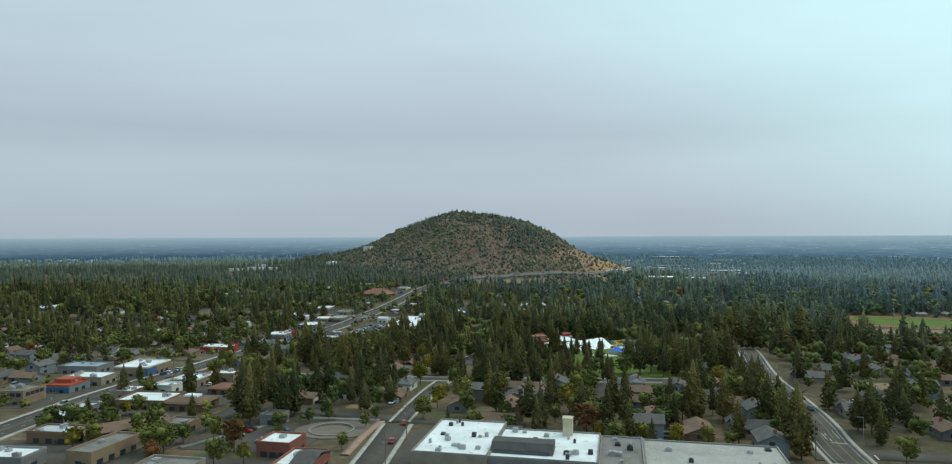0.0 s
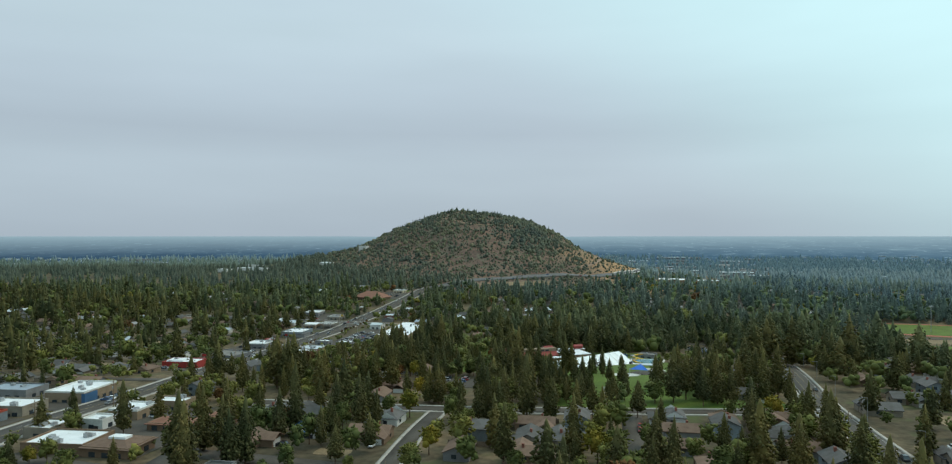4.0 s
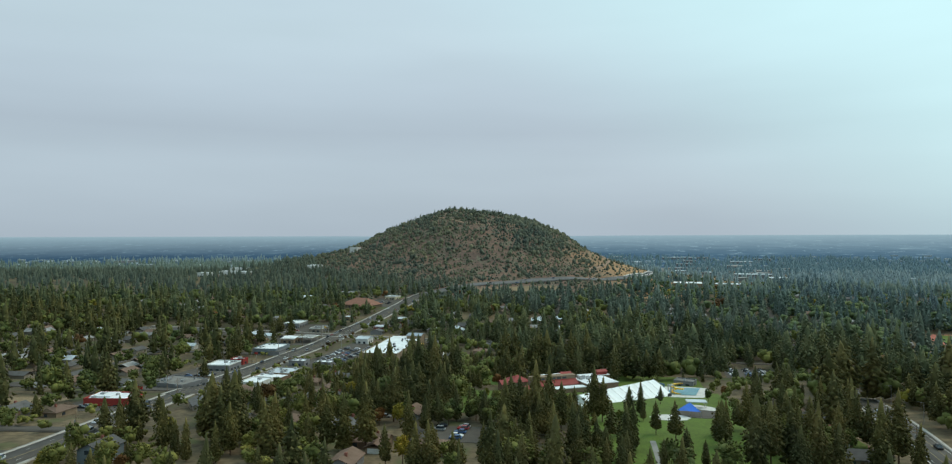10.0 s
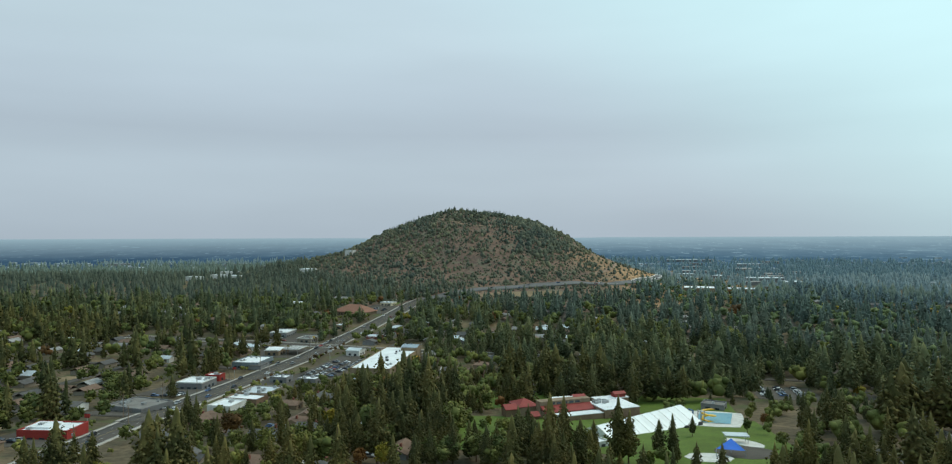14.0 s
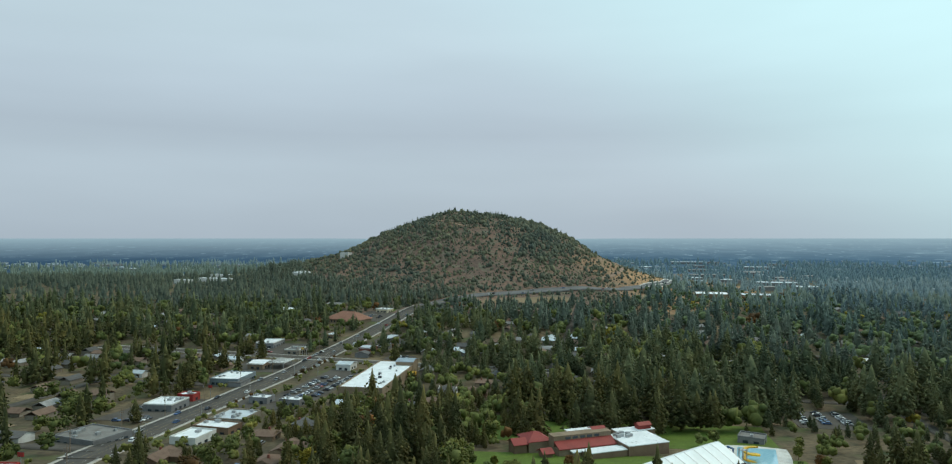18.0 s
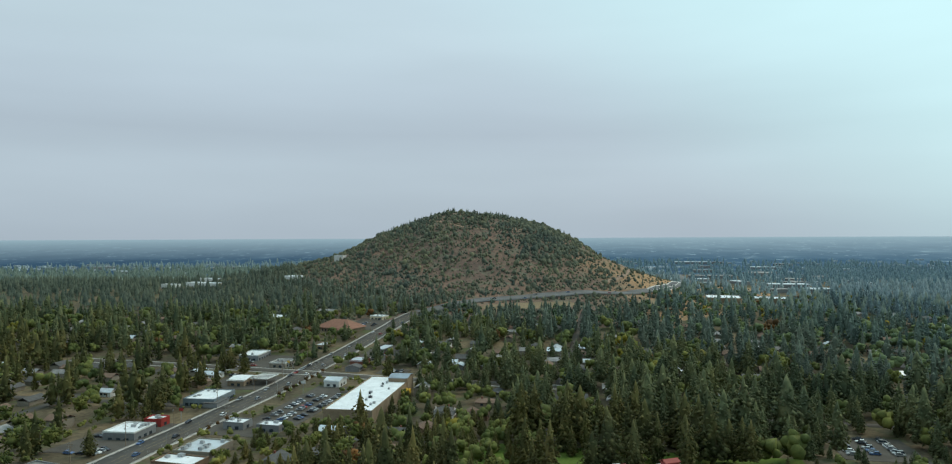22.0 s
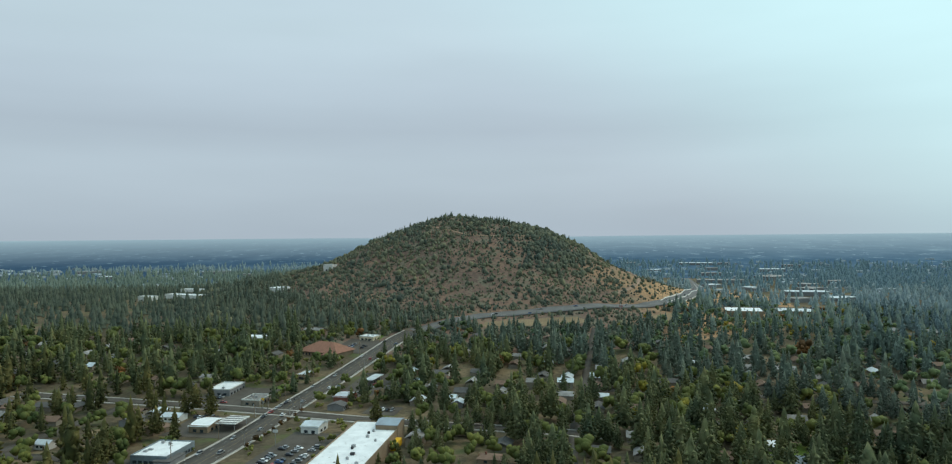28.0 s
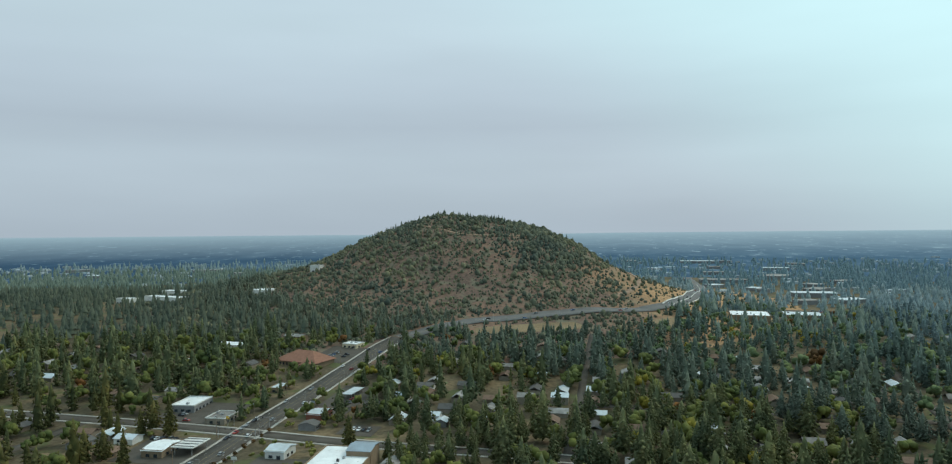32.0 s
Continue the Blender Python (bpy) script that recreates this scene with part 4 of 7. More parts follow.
part("gable_roof", Shape().gable(0, 0, 4.5, 9, 11, 1.4), M_GREENROOF, gr, "bright green metal roof")

# small houses, sheds and workshops behind the shops
SMALL = [(-92, 772, 8, 11, M_GREYWALL, M_SHINGLE, 78), (-82, 776, 7, 10, M_WHITEWALL, M_METALROOF, 78), (-86, 757, 16, 8, M_BROWNWALL, M_BROWNSHINGLE, -12), (-74, 759, 10, 9, M_BROWNWALL, M_CHURCHROOF, -12),
         (-53, 758, 14, 9, M_TAN, M_CHURCHROOF, -12), (-58, 749, 9, 7, M_BROWNWALL, M_BROWNSHINGLE, 78), (-19, 788, 9, 8, M_WHITEWALL, M_METALROOF, -12), (-13, 776, 8, 7, M_GREYWALL, M_METALROOF, 78),
         (-43, 831, 10, 8, M_WHITEWALL, M_BLUEMETAL, -12), (-60, 812, 11, 9, M_BROWNWALL, M_SHINGLE, -12), (-52, 858, 9, 9, M_TAN, M_METALROOF, 78), (-28, 852, 12, 8, M_WHITEWALL, M_SHINGLE, -12),
         (-190, 752, 12, 9, M_WHITEWALL, M_METALROOF, -12), (-189, 727, 11, 8, M_TAN, M_BROWNSHINGLE, 60), (-209, 712, 13, 9, M_TAN, M_SHINGLE, -10), (-213, 745, 12, 9, M_GREYWALL, M_SHINGLE, 78),
         (-213, 828, 13, 9, M_BEIGE, M_SHINGLE, -12), (-205, 848, 12, 8, M_CHIMNEY, M_PALEROOF, -12), (-212, 982, 26, 12, M_WHITEWALL, M_WHITEROOF, -20), (-160, 1002, 20, 10, M_TAN, M_PALEROOF, -24),
         (-251, 716, 9, 6, M_WHITEWALL, M_METALROOF, -12), (-238, 700, 9, 6, M_WHITEWALL, M_METALROOF, -12), (-207, 524, 13, 9, M_WHITEWALL, M_SHINGLE, -10), (-264, 628, 12, 9, M_WHITEWALL, M_PALEROOF, -10),
         (-268, 648, 14, 9, M_TAN, M_CHURCHROOF, 80), (-74, 608, 12, 9, M_GREYWALL, M_METALROOF, -12), (-62, 578, 12, 8, M_BROWNWALL, M_SHINGLE, 78), (-28, 612, 12, 9, M_BROWNWALL, M_BROWNSHINGLE, 70),
         (-47, 486, 11, 8, M_GREYWALL, M_SHINGLE, -10), (-27, 474, 10, 8, M_WHITEWALL, M_PALEROOF, 70), (-48, 468, 12, 8, M_GREYWALL, M_METALROOF, -10), (-126, 442, 14, 9, M_BEIGE, M_SHINGLE, -60),
         (-98, 338, 13, 9, M_GREYWALL, M_SHINGLE, 50), (-118, 222, 26, 12, M_TAN, M_BROWNSHINGLE, 40), (-97, 238, 14, 9, M_BEIGE, M_BROWNSHINGLE, -10)]
for x, y, sx, sy, wm, rm, t_ in SMALL:
    if not is_free(np.array([x]), np.array([y]), 3.5)[0]:
        continue
    wall_, h_ = Shape().box(0, 0, -2, sx, sy, 5.0), 3.0
    hs_ = thing("cottage", "small gabled building behind the shops", "building", pose(x, y, lz(x, y) + 0.1, 0, 0, t_), "small buildings behind the shops")
    part("wall", wall_.add([(-sx / 2, -sy / 2, h_), (-sx / 2, sy / 2, h_), (-sx / 2, 0, h_ + 1.6), (sx / 2, -sy / 2, h_), (sx / 2, sy / 2, h_), (sx / 2, 0, h_ + 1.6)], [(0, 1, 2), (3, 5, 4)]), wm, hs_)
    part("roof", Shape().gable(0, 0, h_, sx, sy, 1.6), rm, hs_)
    part("door", Shape().box(sx * 0.2, -sy / 2, 0, 1.0, 0.14, 2.05), M_BROWNWALL, hs_)
    for u_ in (-0.25, 0.05):
        part("window", Shape().box(sx * u_, -sy / 2, 1.0, 1.5, 0.16, 1.2), M_GLASS, hs_)
    keep(x, y, sx + 2, sy + 2, t_)

# supermarket
store = flat_building("supermarket", "long supermarket with a bright white roof and tan walls", "store", -64, 676, 28, 88, 7.5, -9, M_TAN, M_WHITEROOF, units=0, seed=3,
                      win=None, base=-3.0)
part("tower", Shape().box(8.0, 37, -1, 12.6, 15, 11.2), M_TAN, store, "taller tan block at the far corner")
part("tower_roof", Shape().gable(8.0, 37, 10.2, 12.6, 15, 1.2, 0.2, 0.3), M_BLUEMETAL, store, "grey-blue metal roof")
part("dock", Shape().box(15.5, 22, -1, 3.4, 12, 5.2), M_YELLOWPLASTIC, store, "yellow loading dock wall")
rnd = random.Random(5)
for k in range(11):
    ux, uy, a_ = rnd.uniform(-2, 11), -38 + k * 6.4 + rnd.uniform(-2, 2), rnd.uniform(1.0, 2.2)
    part("rooftop_unit", Shape().box(ux, uy, 7.62, a_, a_ * 0.8, 1.2).tube(ux, uy, 8.82, a_ * 0.25, 0.2), rnd.choice((M_STEEL, M_DARK)), store)
for k in range(16):
    part("window", Shape().box(-14.0, -36 + k * 4.6, 0.8, 0.2, 3.4, 2.6), M_GLASS, store)

# --- swimming centre, set slantwise in the park ---
sc = thing("swimming_centre", "swimming centre with tan hall, red metal roofs and white flat roofs", "building", pose(43.5, 502.0, lz(44, 496) + 0.5, 0, 0, 19.0))
sc.scale = (0.75, 0.8, 1.0)
part("hall", Shape().box(0, 3, -3, 35.4, 6, 9.2), M_TAN, sc)
part("hall_roof", Shape().box(0, 3, 6.2, 35.8, 6.4, 0.4), M_TAN, sc)
part("rear_wing", Shape().box(8, 10.6, -3, 22, 9, 8.0), M_WHITEWALL, sc)
part("rear_wing_roof", Shape().box(8, 10.6, 5.0, 22.4, 9.4, 0.3), M_WHITEROOF, sc, "white membrane roof")
part("red_cap", Shape().gable(13, 7, 6.3, 8, 5, 0.9), M_REDROOF, sc, "red metal ridge cap")
lean = Shape().add([(-17.7, -0.1, 4.7), (17.7, -0.1, 4.7), (17.7, -6.5, 2.7), (-17.7, -6.5, 2.7), (-17.7, -0.1, 4.3), (17.7, -0.1, 4.3), (17.7, -6.5, 2.3), (-17.7, -6.5, 2.3)],
                   [(0, 3, 2, 1), (4, 5, 6, 7), (2, 3, 7, 6), (0, 4, 7, 3), (1, 2, 6, 5)])
part("lean_to_roof", lean, M_REDROOF, sc, "red metal lean-to roof")
part("lean_to_wall", Shape().box(0, -3.1, -3, 35, 5.8, 5.3), M_TAN, sc)
part("canopy", Shape().box(3, -8.4, 1.7, 29, 3.6, 0.4), M_WHITEROOF, sc, "white canopy strip")
part("canopy_wall", Shape().box(3, -8.2, -4, 28, 2.8, 5.7), M_TAN, sc)
part("annexe", Shape().box(-22.5, 14, -3, 13.8, 15, 6.4), M_TAN, sc)
part("annexe_roof", Shape().hip(-22.5, 14, 3.4, 13.8, 15, 2.9), M_REDROOF, sc, "red metal ridged roof")
part("porch_roof", Shape().gable(-34, 11, 2.9, 8, 9, 1.7), M_REDROOF, sc, "red metal porch roof")
part("porch_wall", Shape().box(-34, 11, -3, 7.4, 8, 5.9), M_BROWNWALL, sc)
part("entry_roof", Shape().gable(-24, -3, 1.6, 6, 7, 1.4), M_REDROOF, sc, "small red entry roof")
part("entry_wall", Shape().box(-24, -3, -4, 5.4, 6, 5.6), M_BROWNWALL, sc)
part("pool_block", Shape().box(30.5, -7, -4, 25, 21, 7.8), M_BROWNWALL, sc)
part("pool_block_roof", Shape().box(30.5, -7, 3.8, 25.4, 21.4, 0.3), M_WHITEROOF, sc, "white membrane roof")
part("link_block", Shape().box(5.6, -13.5, -4, 24, 6, 6.4), M_BROWNWALL, sc)
part("link_roof", Shape().box(5.6, -13.5, 2.4, 24.4, 6.4, 0.3), M_WHITEROOF, sc, "white flat roof")
part("back_block", Shape().box(37, 7.3, -4, 24, 7, 8.2), M_BROWNWALL, sc)
part("back_roof", Shape().box(37, 7.3, 4.2, 24.4, 7.4, 0.3), M_WHITEROOF, sc, "white flat roof")
part("stair_head", Shape().box(43, 6.8, 4.4, 8, 4.4, 1.8).gable(43, 6.8, 6.2, 8, 4.4, 0.8), M_REDROOF, sc, "red-roofed stair head")
for k in range(5):
    part("window", Shape().box(-9 + k * 4.4, 0, 4.9, 3.2, 0.24, 1.0), M_GLASS, sc)
for k in range(8):
    part("rooftop_unit", Shape().box(20.5 + (k % 4) * 2.6, 0 - (k // 4) * 4.0 + (k % 3), 4.1, 2.2, 1.5, 1.2), M_STEEL, sc)
keep(38, 499, 74, 34, 19)
keep(68, 502, 40, 34, 19)
flat_building("pump_house", "low white-roofed pump house beside the tent", "building", 45, 433, 9, 7, 2.6, 33, M_WHITEWALL, M_WHITEROOF, 0, seed=61, win=None)

tent = thing("pool_tent", "white ribbed fabric tent over a swimming pool", "tent", pose(72, 470, lz(72, 470) - 1.0, 0, 0, 37))
SEG, TL, TW, TH = 14, 56.0, 25.0, 6.8


def arch(u, out=0.0):
    """Straight steep slopes that meet in a soft ridge, with a short upright foot."""
    s_ = abs(2 * u - 1)
    y_ = (TW / 2 + out) * s_ ** 0.95
    z_ = (TH + out) * min(1.0, (1 - s_ ** 1.1) + (0.08 if 0 < u < 1 else 0.0) * s_)
    return (math.copysign(y_, u - 0.5), max(z_, 0.0))


for k in range(10):
    x0, x1 = -TL / 2 + k * TL / 10 + 0.08, -TL / 2 + (k + 1) * TL / 10 - 0.08
    sh, cut = Shape(), (x0, (x0 + x1) / 2, x1)
    rows_ = [arch(i / SEG) for i in range(SEG + 1)]
    sh.add([(cx, y_ * (0.985 if cx == cut[1] else 1), z_ * (0.965 if cx == cut[1] else 1)) for y_, z_ in rows_ for cx in cut],
           [(3 * i + c, 3 * i + c + 1, 3 * i + c + 4, 3 * i + c + 3) for i in range(SEG) for c in (0, 1)])
    part("panel", sh, M_TENT, tent)
for k in range(11):
    sh, x0 = Shape(), -TL / 2 + k * TL / 10
    sh.add([(x0 + e, *arch(i / SEG, 0.1)) for i in range(SEG + 1) for e in (-0.12, 0.12)], [(2 * i, 2 * i + 1, 2 * i + 3, 2 * i + 2) for i in range(SEG)])
    part("rib", sh, M_STEEL, tent)
for s in (-1, 1):
    pts_ = [(s * (TL / 2 - 0.1), *arch(i / SEG)) for i in range(SEG + 1)]
    part("end_wall", Shape().add(pts_, [tuple(range(SEG + 1))]), M_TENT, tent)
for k in range(6):
    part("vent_opening", Shape().box(-25 + k * 10, -TW / 2 - 0.1, 0.2, 2.4, 0.6, 2.0), M_DARK, tent)
keep(72, 470, 60, 34, 37)
keep(62, 432, 40, 14, 20)

# outdoor pool with deck, slide and pool house
patch("pool_deck", "pale concrete deck round the outdoor pool", M_POOLDECK, 111, 492, 27, 44, -22, 0.2, "pool deck", 0.35)
pool = Shape()
zp = lz(111, 492) + 1.2
for j in range(9):
    for i in range(5):
        u0, v0 = -7.5 + i * 3, -15 + j * 3.4
        c_, s_ = math.cos(radians(-22)), math.sin(radians(-22))
        q = [(112 + u * c_ - v * s_, 493 + u * s_ + v * c_) for u, v in ((u0, v0), (u0 + 3, v0), (u0 + 3, v0 + 3.4), (u0, v0 + 3.4))]
        pool.add([(x, y, lz(x, y) + 0.42) for x, y in q], [(0, 1, 2, 3)])
tagged(new("water", pool.mesh("water", M_WATER)), "pale blue water of the outdoor pool", "water", kind="structure")
sl = thing("water_slide", "yellow spiral water slide on a steel tower", "slide", pose(102, 482, lz(102, 482) + 0.3, 0, 0, 20))
part("tower", Shape().box(0, 0, 0, 0.3, 0.3, 5).box(2, 0, 0, 0.3, 0.3, 5).box(0, 2, 0, 0.3, 0.3, 5).box(2, 2, 0, 0.3, 0.3, 5).box(1, 1, 4.4, 2.6, 2.6, 0.2), M_STEEL, sl)
sp_ = Shape()
for k in range(26):
    a0, a1, z0, z1 = k * 0.42, (k + 1) * 0.42, 5.0 - k * 0.18, 5.0 - (k + 1) * 0.18
    sp_.add([(5 + q * math.cos(a_), 1 + q * math.sin(a_), z_) for a_, z_ in ((a0, z0), (a1, z1)) for q in (2.0, 3.4)] +
            [(5 + q * math.cos(a_), 1 + q * math.sin(a_), z_ - 0.5) for a_, z_ in ((a0, z0), (a1, z1)) for q in (2.0, 3.4)], [(0, 1, 3, 2), (4, 6, 7, 5), (1, 5, 7, 3), (0, 2, 6, 4)])
part("flume", sp_, M_YELLOWPLASTIC, sl, "yellow plastic flume")
part("blue_frame", Shape().box(-2, 3, 0, 0.5, 0.5, 4.6).box(-2, 6, 0, 0.5, 0.5, 4.6).box(-2, 4.5, 4.4, 0.6, 3.6, 0.5), M_BLUETARP, sl)
ph = flat_building("pool_house", "small grey pool house with a flat roof", "building", 122, 522, 11, 9, 3.6, -30, M_GREYWALL, M_GREYROOF, 1, seed=50)
# splash pad with a blue sail
patch("splash_pad", "round pale concrete splash pad", M_POOLDECK, 82, 413, 17, 14, -10, 0.22, "splash pad", 1.0)
patch("splash_pad", "dark round play surface beside the pad", M_OLDASPHALT, 98, 421, 22, 22, -10, 0.18, "splash pad", 1.0)
patch("path", "pale curved path round the play area", M_POOLDECK, 104, 437, 9, 20, 20, 0.26, "path", 1.0)
sail = thing("shade_sail", "bright blue triangular shade sail on posts", "sail", pose(90, 416, lz(90, 416), 0, 0, 5))
grid, sh = 8, Shape()
A_, B_, C_ = Vector((-5.0, -1.0, 3.0)), Vector((4.6, -3.4, 2.6)), Vector((3.0, 4.4, 4.8))
for i in range(grid):
    for j in range(grid - i):
        def sail_at(a, b):
            p = A_ + (B_ - A_) * (a / grid) + (C_ - A_) * (b / grid)
            c = 1 - (a + b) / grid
            return (*p.xy, p.z - 5 * a * b * c / grid ** 2)
        tri = [sail_at(i, j), sail_at(i + 1, j), sail_at(i, j + 1)]
        sh.add(tri, [(0, 1, 2)])
        if i + j < grid - 1:
            sh.add([sail_at(i + 1, j), sail_at(i + 1, j + 1), sail_at(i, j + 1)], [(0, 1, 2)])
part("cloth", sh, M_BLUE, sail)
for p in (A_, B_, C_):
    part("post", Shape().tube(p.x, p.y, -0.5, 0.14, p.z + 0.8), M_STEEL, sail)
pv = thing("pavilion", "small open pavilion with a pale flat roof", "pavilion", pose(101, 438, lz(101, 438), 0, 0, -8))
part("roof", Shape().box(0, 0, 3, 9, 5, 0.35), M_METALROOF, pv)
for px, py in ((-4, -2), (4, -2), (-4, 2), (4, 2)):
    part("post", Shape().tube(px, py, -0.5, 0.12, 3.6, 6), M_STEEL, pv)
patch("lawn", "green lawn round the swimming centre", M_LAWN, 48, 458, 150, 76, -8, 0.08, "lawn", open_ground=False)
lawn = patch("lawn", "watered green park lawn", M_LAWN, 90, 376, 96, 108, -8, 0.1, "lawn", open_ground=False)
patch("lawn", "green lawn under the park pines", M_LAWN, 60, 545, 150, 60, -14, 0.1, "lawn", open_ground=False)
patch("lawn", "green lawn by the courts", M_LAWN, 172, 675, 70, 40, -12, 0.1, "lawn", open_ground=False)
patch("courts", "grey-blue tennis courts", M_BLUEWALL, 158, 668, 34, 16, -10, 0.25, "court")
for x, y, sx, sy in ((-180, 470, 26, 8), (-160, 560, 12, 26), (-95, 985, 14, 30), (-143, 828, 10, 16)):
    patch("lawn", "strip of green verge grass", M_LAWN, x, y, sx, sy, -11, 0.12, "lawn", open_ground=False)
for x, y, sx, sy, t_ in ((152, 478, 14, 16, -16), (30, 214, 9, 22, -10), (-225, 470, 40, 20, -9), (-300, 500, 36, 16, -9), (190, 300, 30, 20, -14), (60, 1020, 110, 22, 14), (210, 1065, 60, 26, 40), (-60, 330, 24, 10, -10),
                            (-222, 728, 16, 12, -12), (-232, 690, 18, 10, -12), (-276, 640, 16, 12, -10), (-48, 748, 20, 10, -12), (-225, 842, 18, 12, -12), (-205, 968, 20, 14, -20), (-290, 705, 14, 10, -10), (-240, 560, 16, 10, -10), (150, 262, 14, 12, -14), (-44, 262, 12, 7, -10), (84, 262, 10, 8, -12)):
    patch("dry_lot", "bare dry grass lot", M_DRYGRASS, x, y, sx, sy, t_, 0.11, "ground", 0.3)
patch("path", "narrow concrete park path", M_CONCRETE, 60, 350, 2.0, 46, -10, 0.2, "path", open_ground=False)

# sports field
patch("running_track", "red cinder rim round the playing field", M_TRACK, 470, 705, 138, 92, -18, 0.12, "track", 0.5)
patch("field", "green playing field inside the red rim", M_LAWN, 470, 706, 126, 80, -18, 0.24, "field", 0.5)
patch("field", "green ball field by the school", M_LAWN, 408, 586, 66, 44, -14, 0.2, "field", 0.3)
patch("dry_lot", "tan infield dirt beside the fields", M_DRYGRASS, 420, 640, 90, 34, -14, 0.11, "ground", 0.3)
mast = thing("floodlight_mast", "tall steel floodlight mast by the field", "mast", pose(440, 700, lz(440, 700)))
part("pole", Shape().tube(0, 0, -0.5, 0.35, 26, 8, 0.18), M_STEEL, mast)
part("lamp_rack", Shape().box(0, 0, 24.2, 4.2, 0.4, 1.6), M_STEEL, mast)
for x, y in ((430, 790), (470, 850), (545, 690), (560, 800)):
    copy_thing(mast, pose(x, y, lz(x, y), 0, 0, x % 90))

# --- at the foot of the hill ---
tk = thing("water_tank", "round white water tank on the hillside", "tank", pose(-254, 1212, lz(-254, 1212)))
part("shell", Shape().tube(0, 0, -6, 13, 9.5, 32), M_WHITEWALL, tk)
part("roof", Shape().tube(0, 0, 3.5, 13.2, 1.2, 32, 0.4), M_WHITEROOF, tk)
flat_building("apartment_building", "long pale apartment block in the pines", "building", -388, 1240, 62, 16, 8, -26, M_WHITEWALL, M_WHITEROOF, 0, seed=51, win=(1.0, 1.4))
flat_building("apartment_building", "pale apartment block in the pines", "building", -442, 1248, 24, 14, 7, -24, M_WHITEWALL, M_WHITEROOF, 0, seed=52)
flat_building("apartment_building", "pale apartment block behind the pines", "building", -400, 1300, 40, 14, 8, -20, M_WHITEWALL, M_WHITEROOF, 0, seed=53)
flat_building("hillside_building", "square white building on the flank of the hill", "building", -196, 1248, 14, 12, 11, -20, M_WHITEWALL, M_GREYROOF, 1, seed=54, win=(3, 2.0))
flat_building("warehouse", "large store with a white roof beyond the pines", "store", 307, 1106, 40, 42, 8, -18, M_TAN, M_WHITEROOF, 8, seed=55, win=None)
flat_building("warehouse", "long store with a white roof and tan walls", "store", 374, 1124, 40, 38, 6, -18, M_TAN, M_METALROOF, 8, seed=56, win=None)
patch("pavement", "car park beside the far stores", M_OLDASPHALT, 420, 1165, 90, 40, -10, 0.2)

# far business quarter and the suburbs beyond
wh = thing("far_building", "distant low building with a pale roof", "building", group="far buildings")
part("wall", Shape().box(0, 0, -4, 40, 22, 9), M_GREYWALL, wh)
part("roof", Shape().box(0, 0, 5, 40.5, 22.5, 0.6), M_METALROOF, wh)
fr_ = random.Random(77)
wide_ = [(510, 1372, 60, 30, 8), (497, 1700, 88, 40, 7), (640, 1790, 84, 44, 8), (472, 1490, 27, 20, 6), (470, 1455, 22, 16, 6), (491, 2480, 52, 40, 9), (690, 2440, 96, 40, 8), (770, 2420, 40, 30, 8),
         (446, 1262, 34, 20, 6), (520, 1290, 46, 22, 6), (560, 1460, 50, 26, 7), (604, 1560, 34, 30, 7), (430, 1560, 30, 22, 6), (700, 1640, 44, 24, 7), (560, 1930, 56, 30, 7), (760, 2060, 60, 34, 8),
         (640, 2150, 44, 30, 7), (900, 2250, 60, 34, 8), (470, 2100, 36, 26, 7), (-560, 2050, 60, 30, 8), (-700, 2180, 90, 34, 8), (-900, 2000, 46, 26, 7), (-1080, 2240, 70, 30, 8), (-460, 1900, 40, 24, 8),
         (-380, 1760, 44, 20, 9), (-330, 1720, 30, 18, 10)]
for k, (x, y, w_, d_, h_) in enumerate(wide_):
    turn_ = fr_.choice((-12, 40, 78, -28, 20))
    if turn_ == 78:
        w_, d_ = d_, w_
    ob = copy_thing(wh, pose(x, y, lz(x, y), 0, 0, turn_)) if k else wh
    ob.matrix_basis = pose(x, y, lz(x, y), 0, 0, turn_)
    ob.scale = (w_ / 48, d_ / 22, h_ / 6)
    if k % 3:
        for piece in ob.children:
            if piece.name.startswith("roof"):
                piece.data = piece.data.copy()
                piece.data.materials[0] = M_PALEROOF
    keep(x, y, w_ + 4, d_ + 4, turn_)

# countless roofs of the suburbs on the plain
fn = np.random.default_rng(99)
roofs_ = Shape()
for x0, x1, y0, y1, n_ in ((-1700, -420, 1650, 2500, 110), (330, 800, 1250, 1900, 46), (400, 1700, 1900, 2600, 90)):
    for _ in range(n_):
        x, y = float(fn.uniform(x0, x1)), float(fn.uniform(y0, y1))
        if abs(x) < 0.75 * y and is_free(np.array([x]), np.array([y]), 16)[0]:
            roofs_.box(x, y, lz(x, y) - 1, float(fn.gamma(3, 3)) + 6, float(fn.uniform(9, 18)), float(fn.uniform(4.5, 6.5)), -12)
tagged(new("far_roofs", roofs_.mesh("far_roofs", M_FARROOF)), "countless pale roofs of the far suburbs, tinted blue with haze", "roofs", kind="stuff")

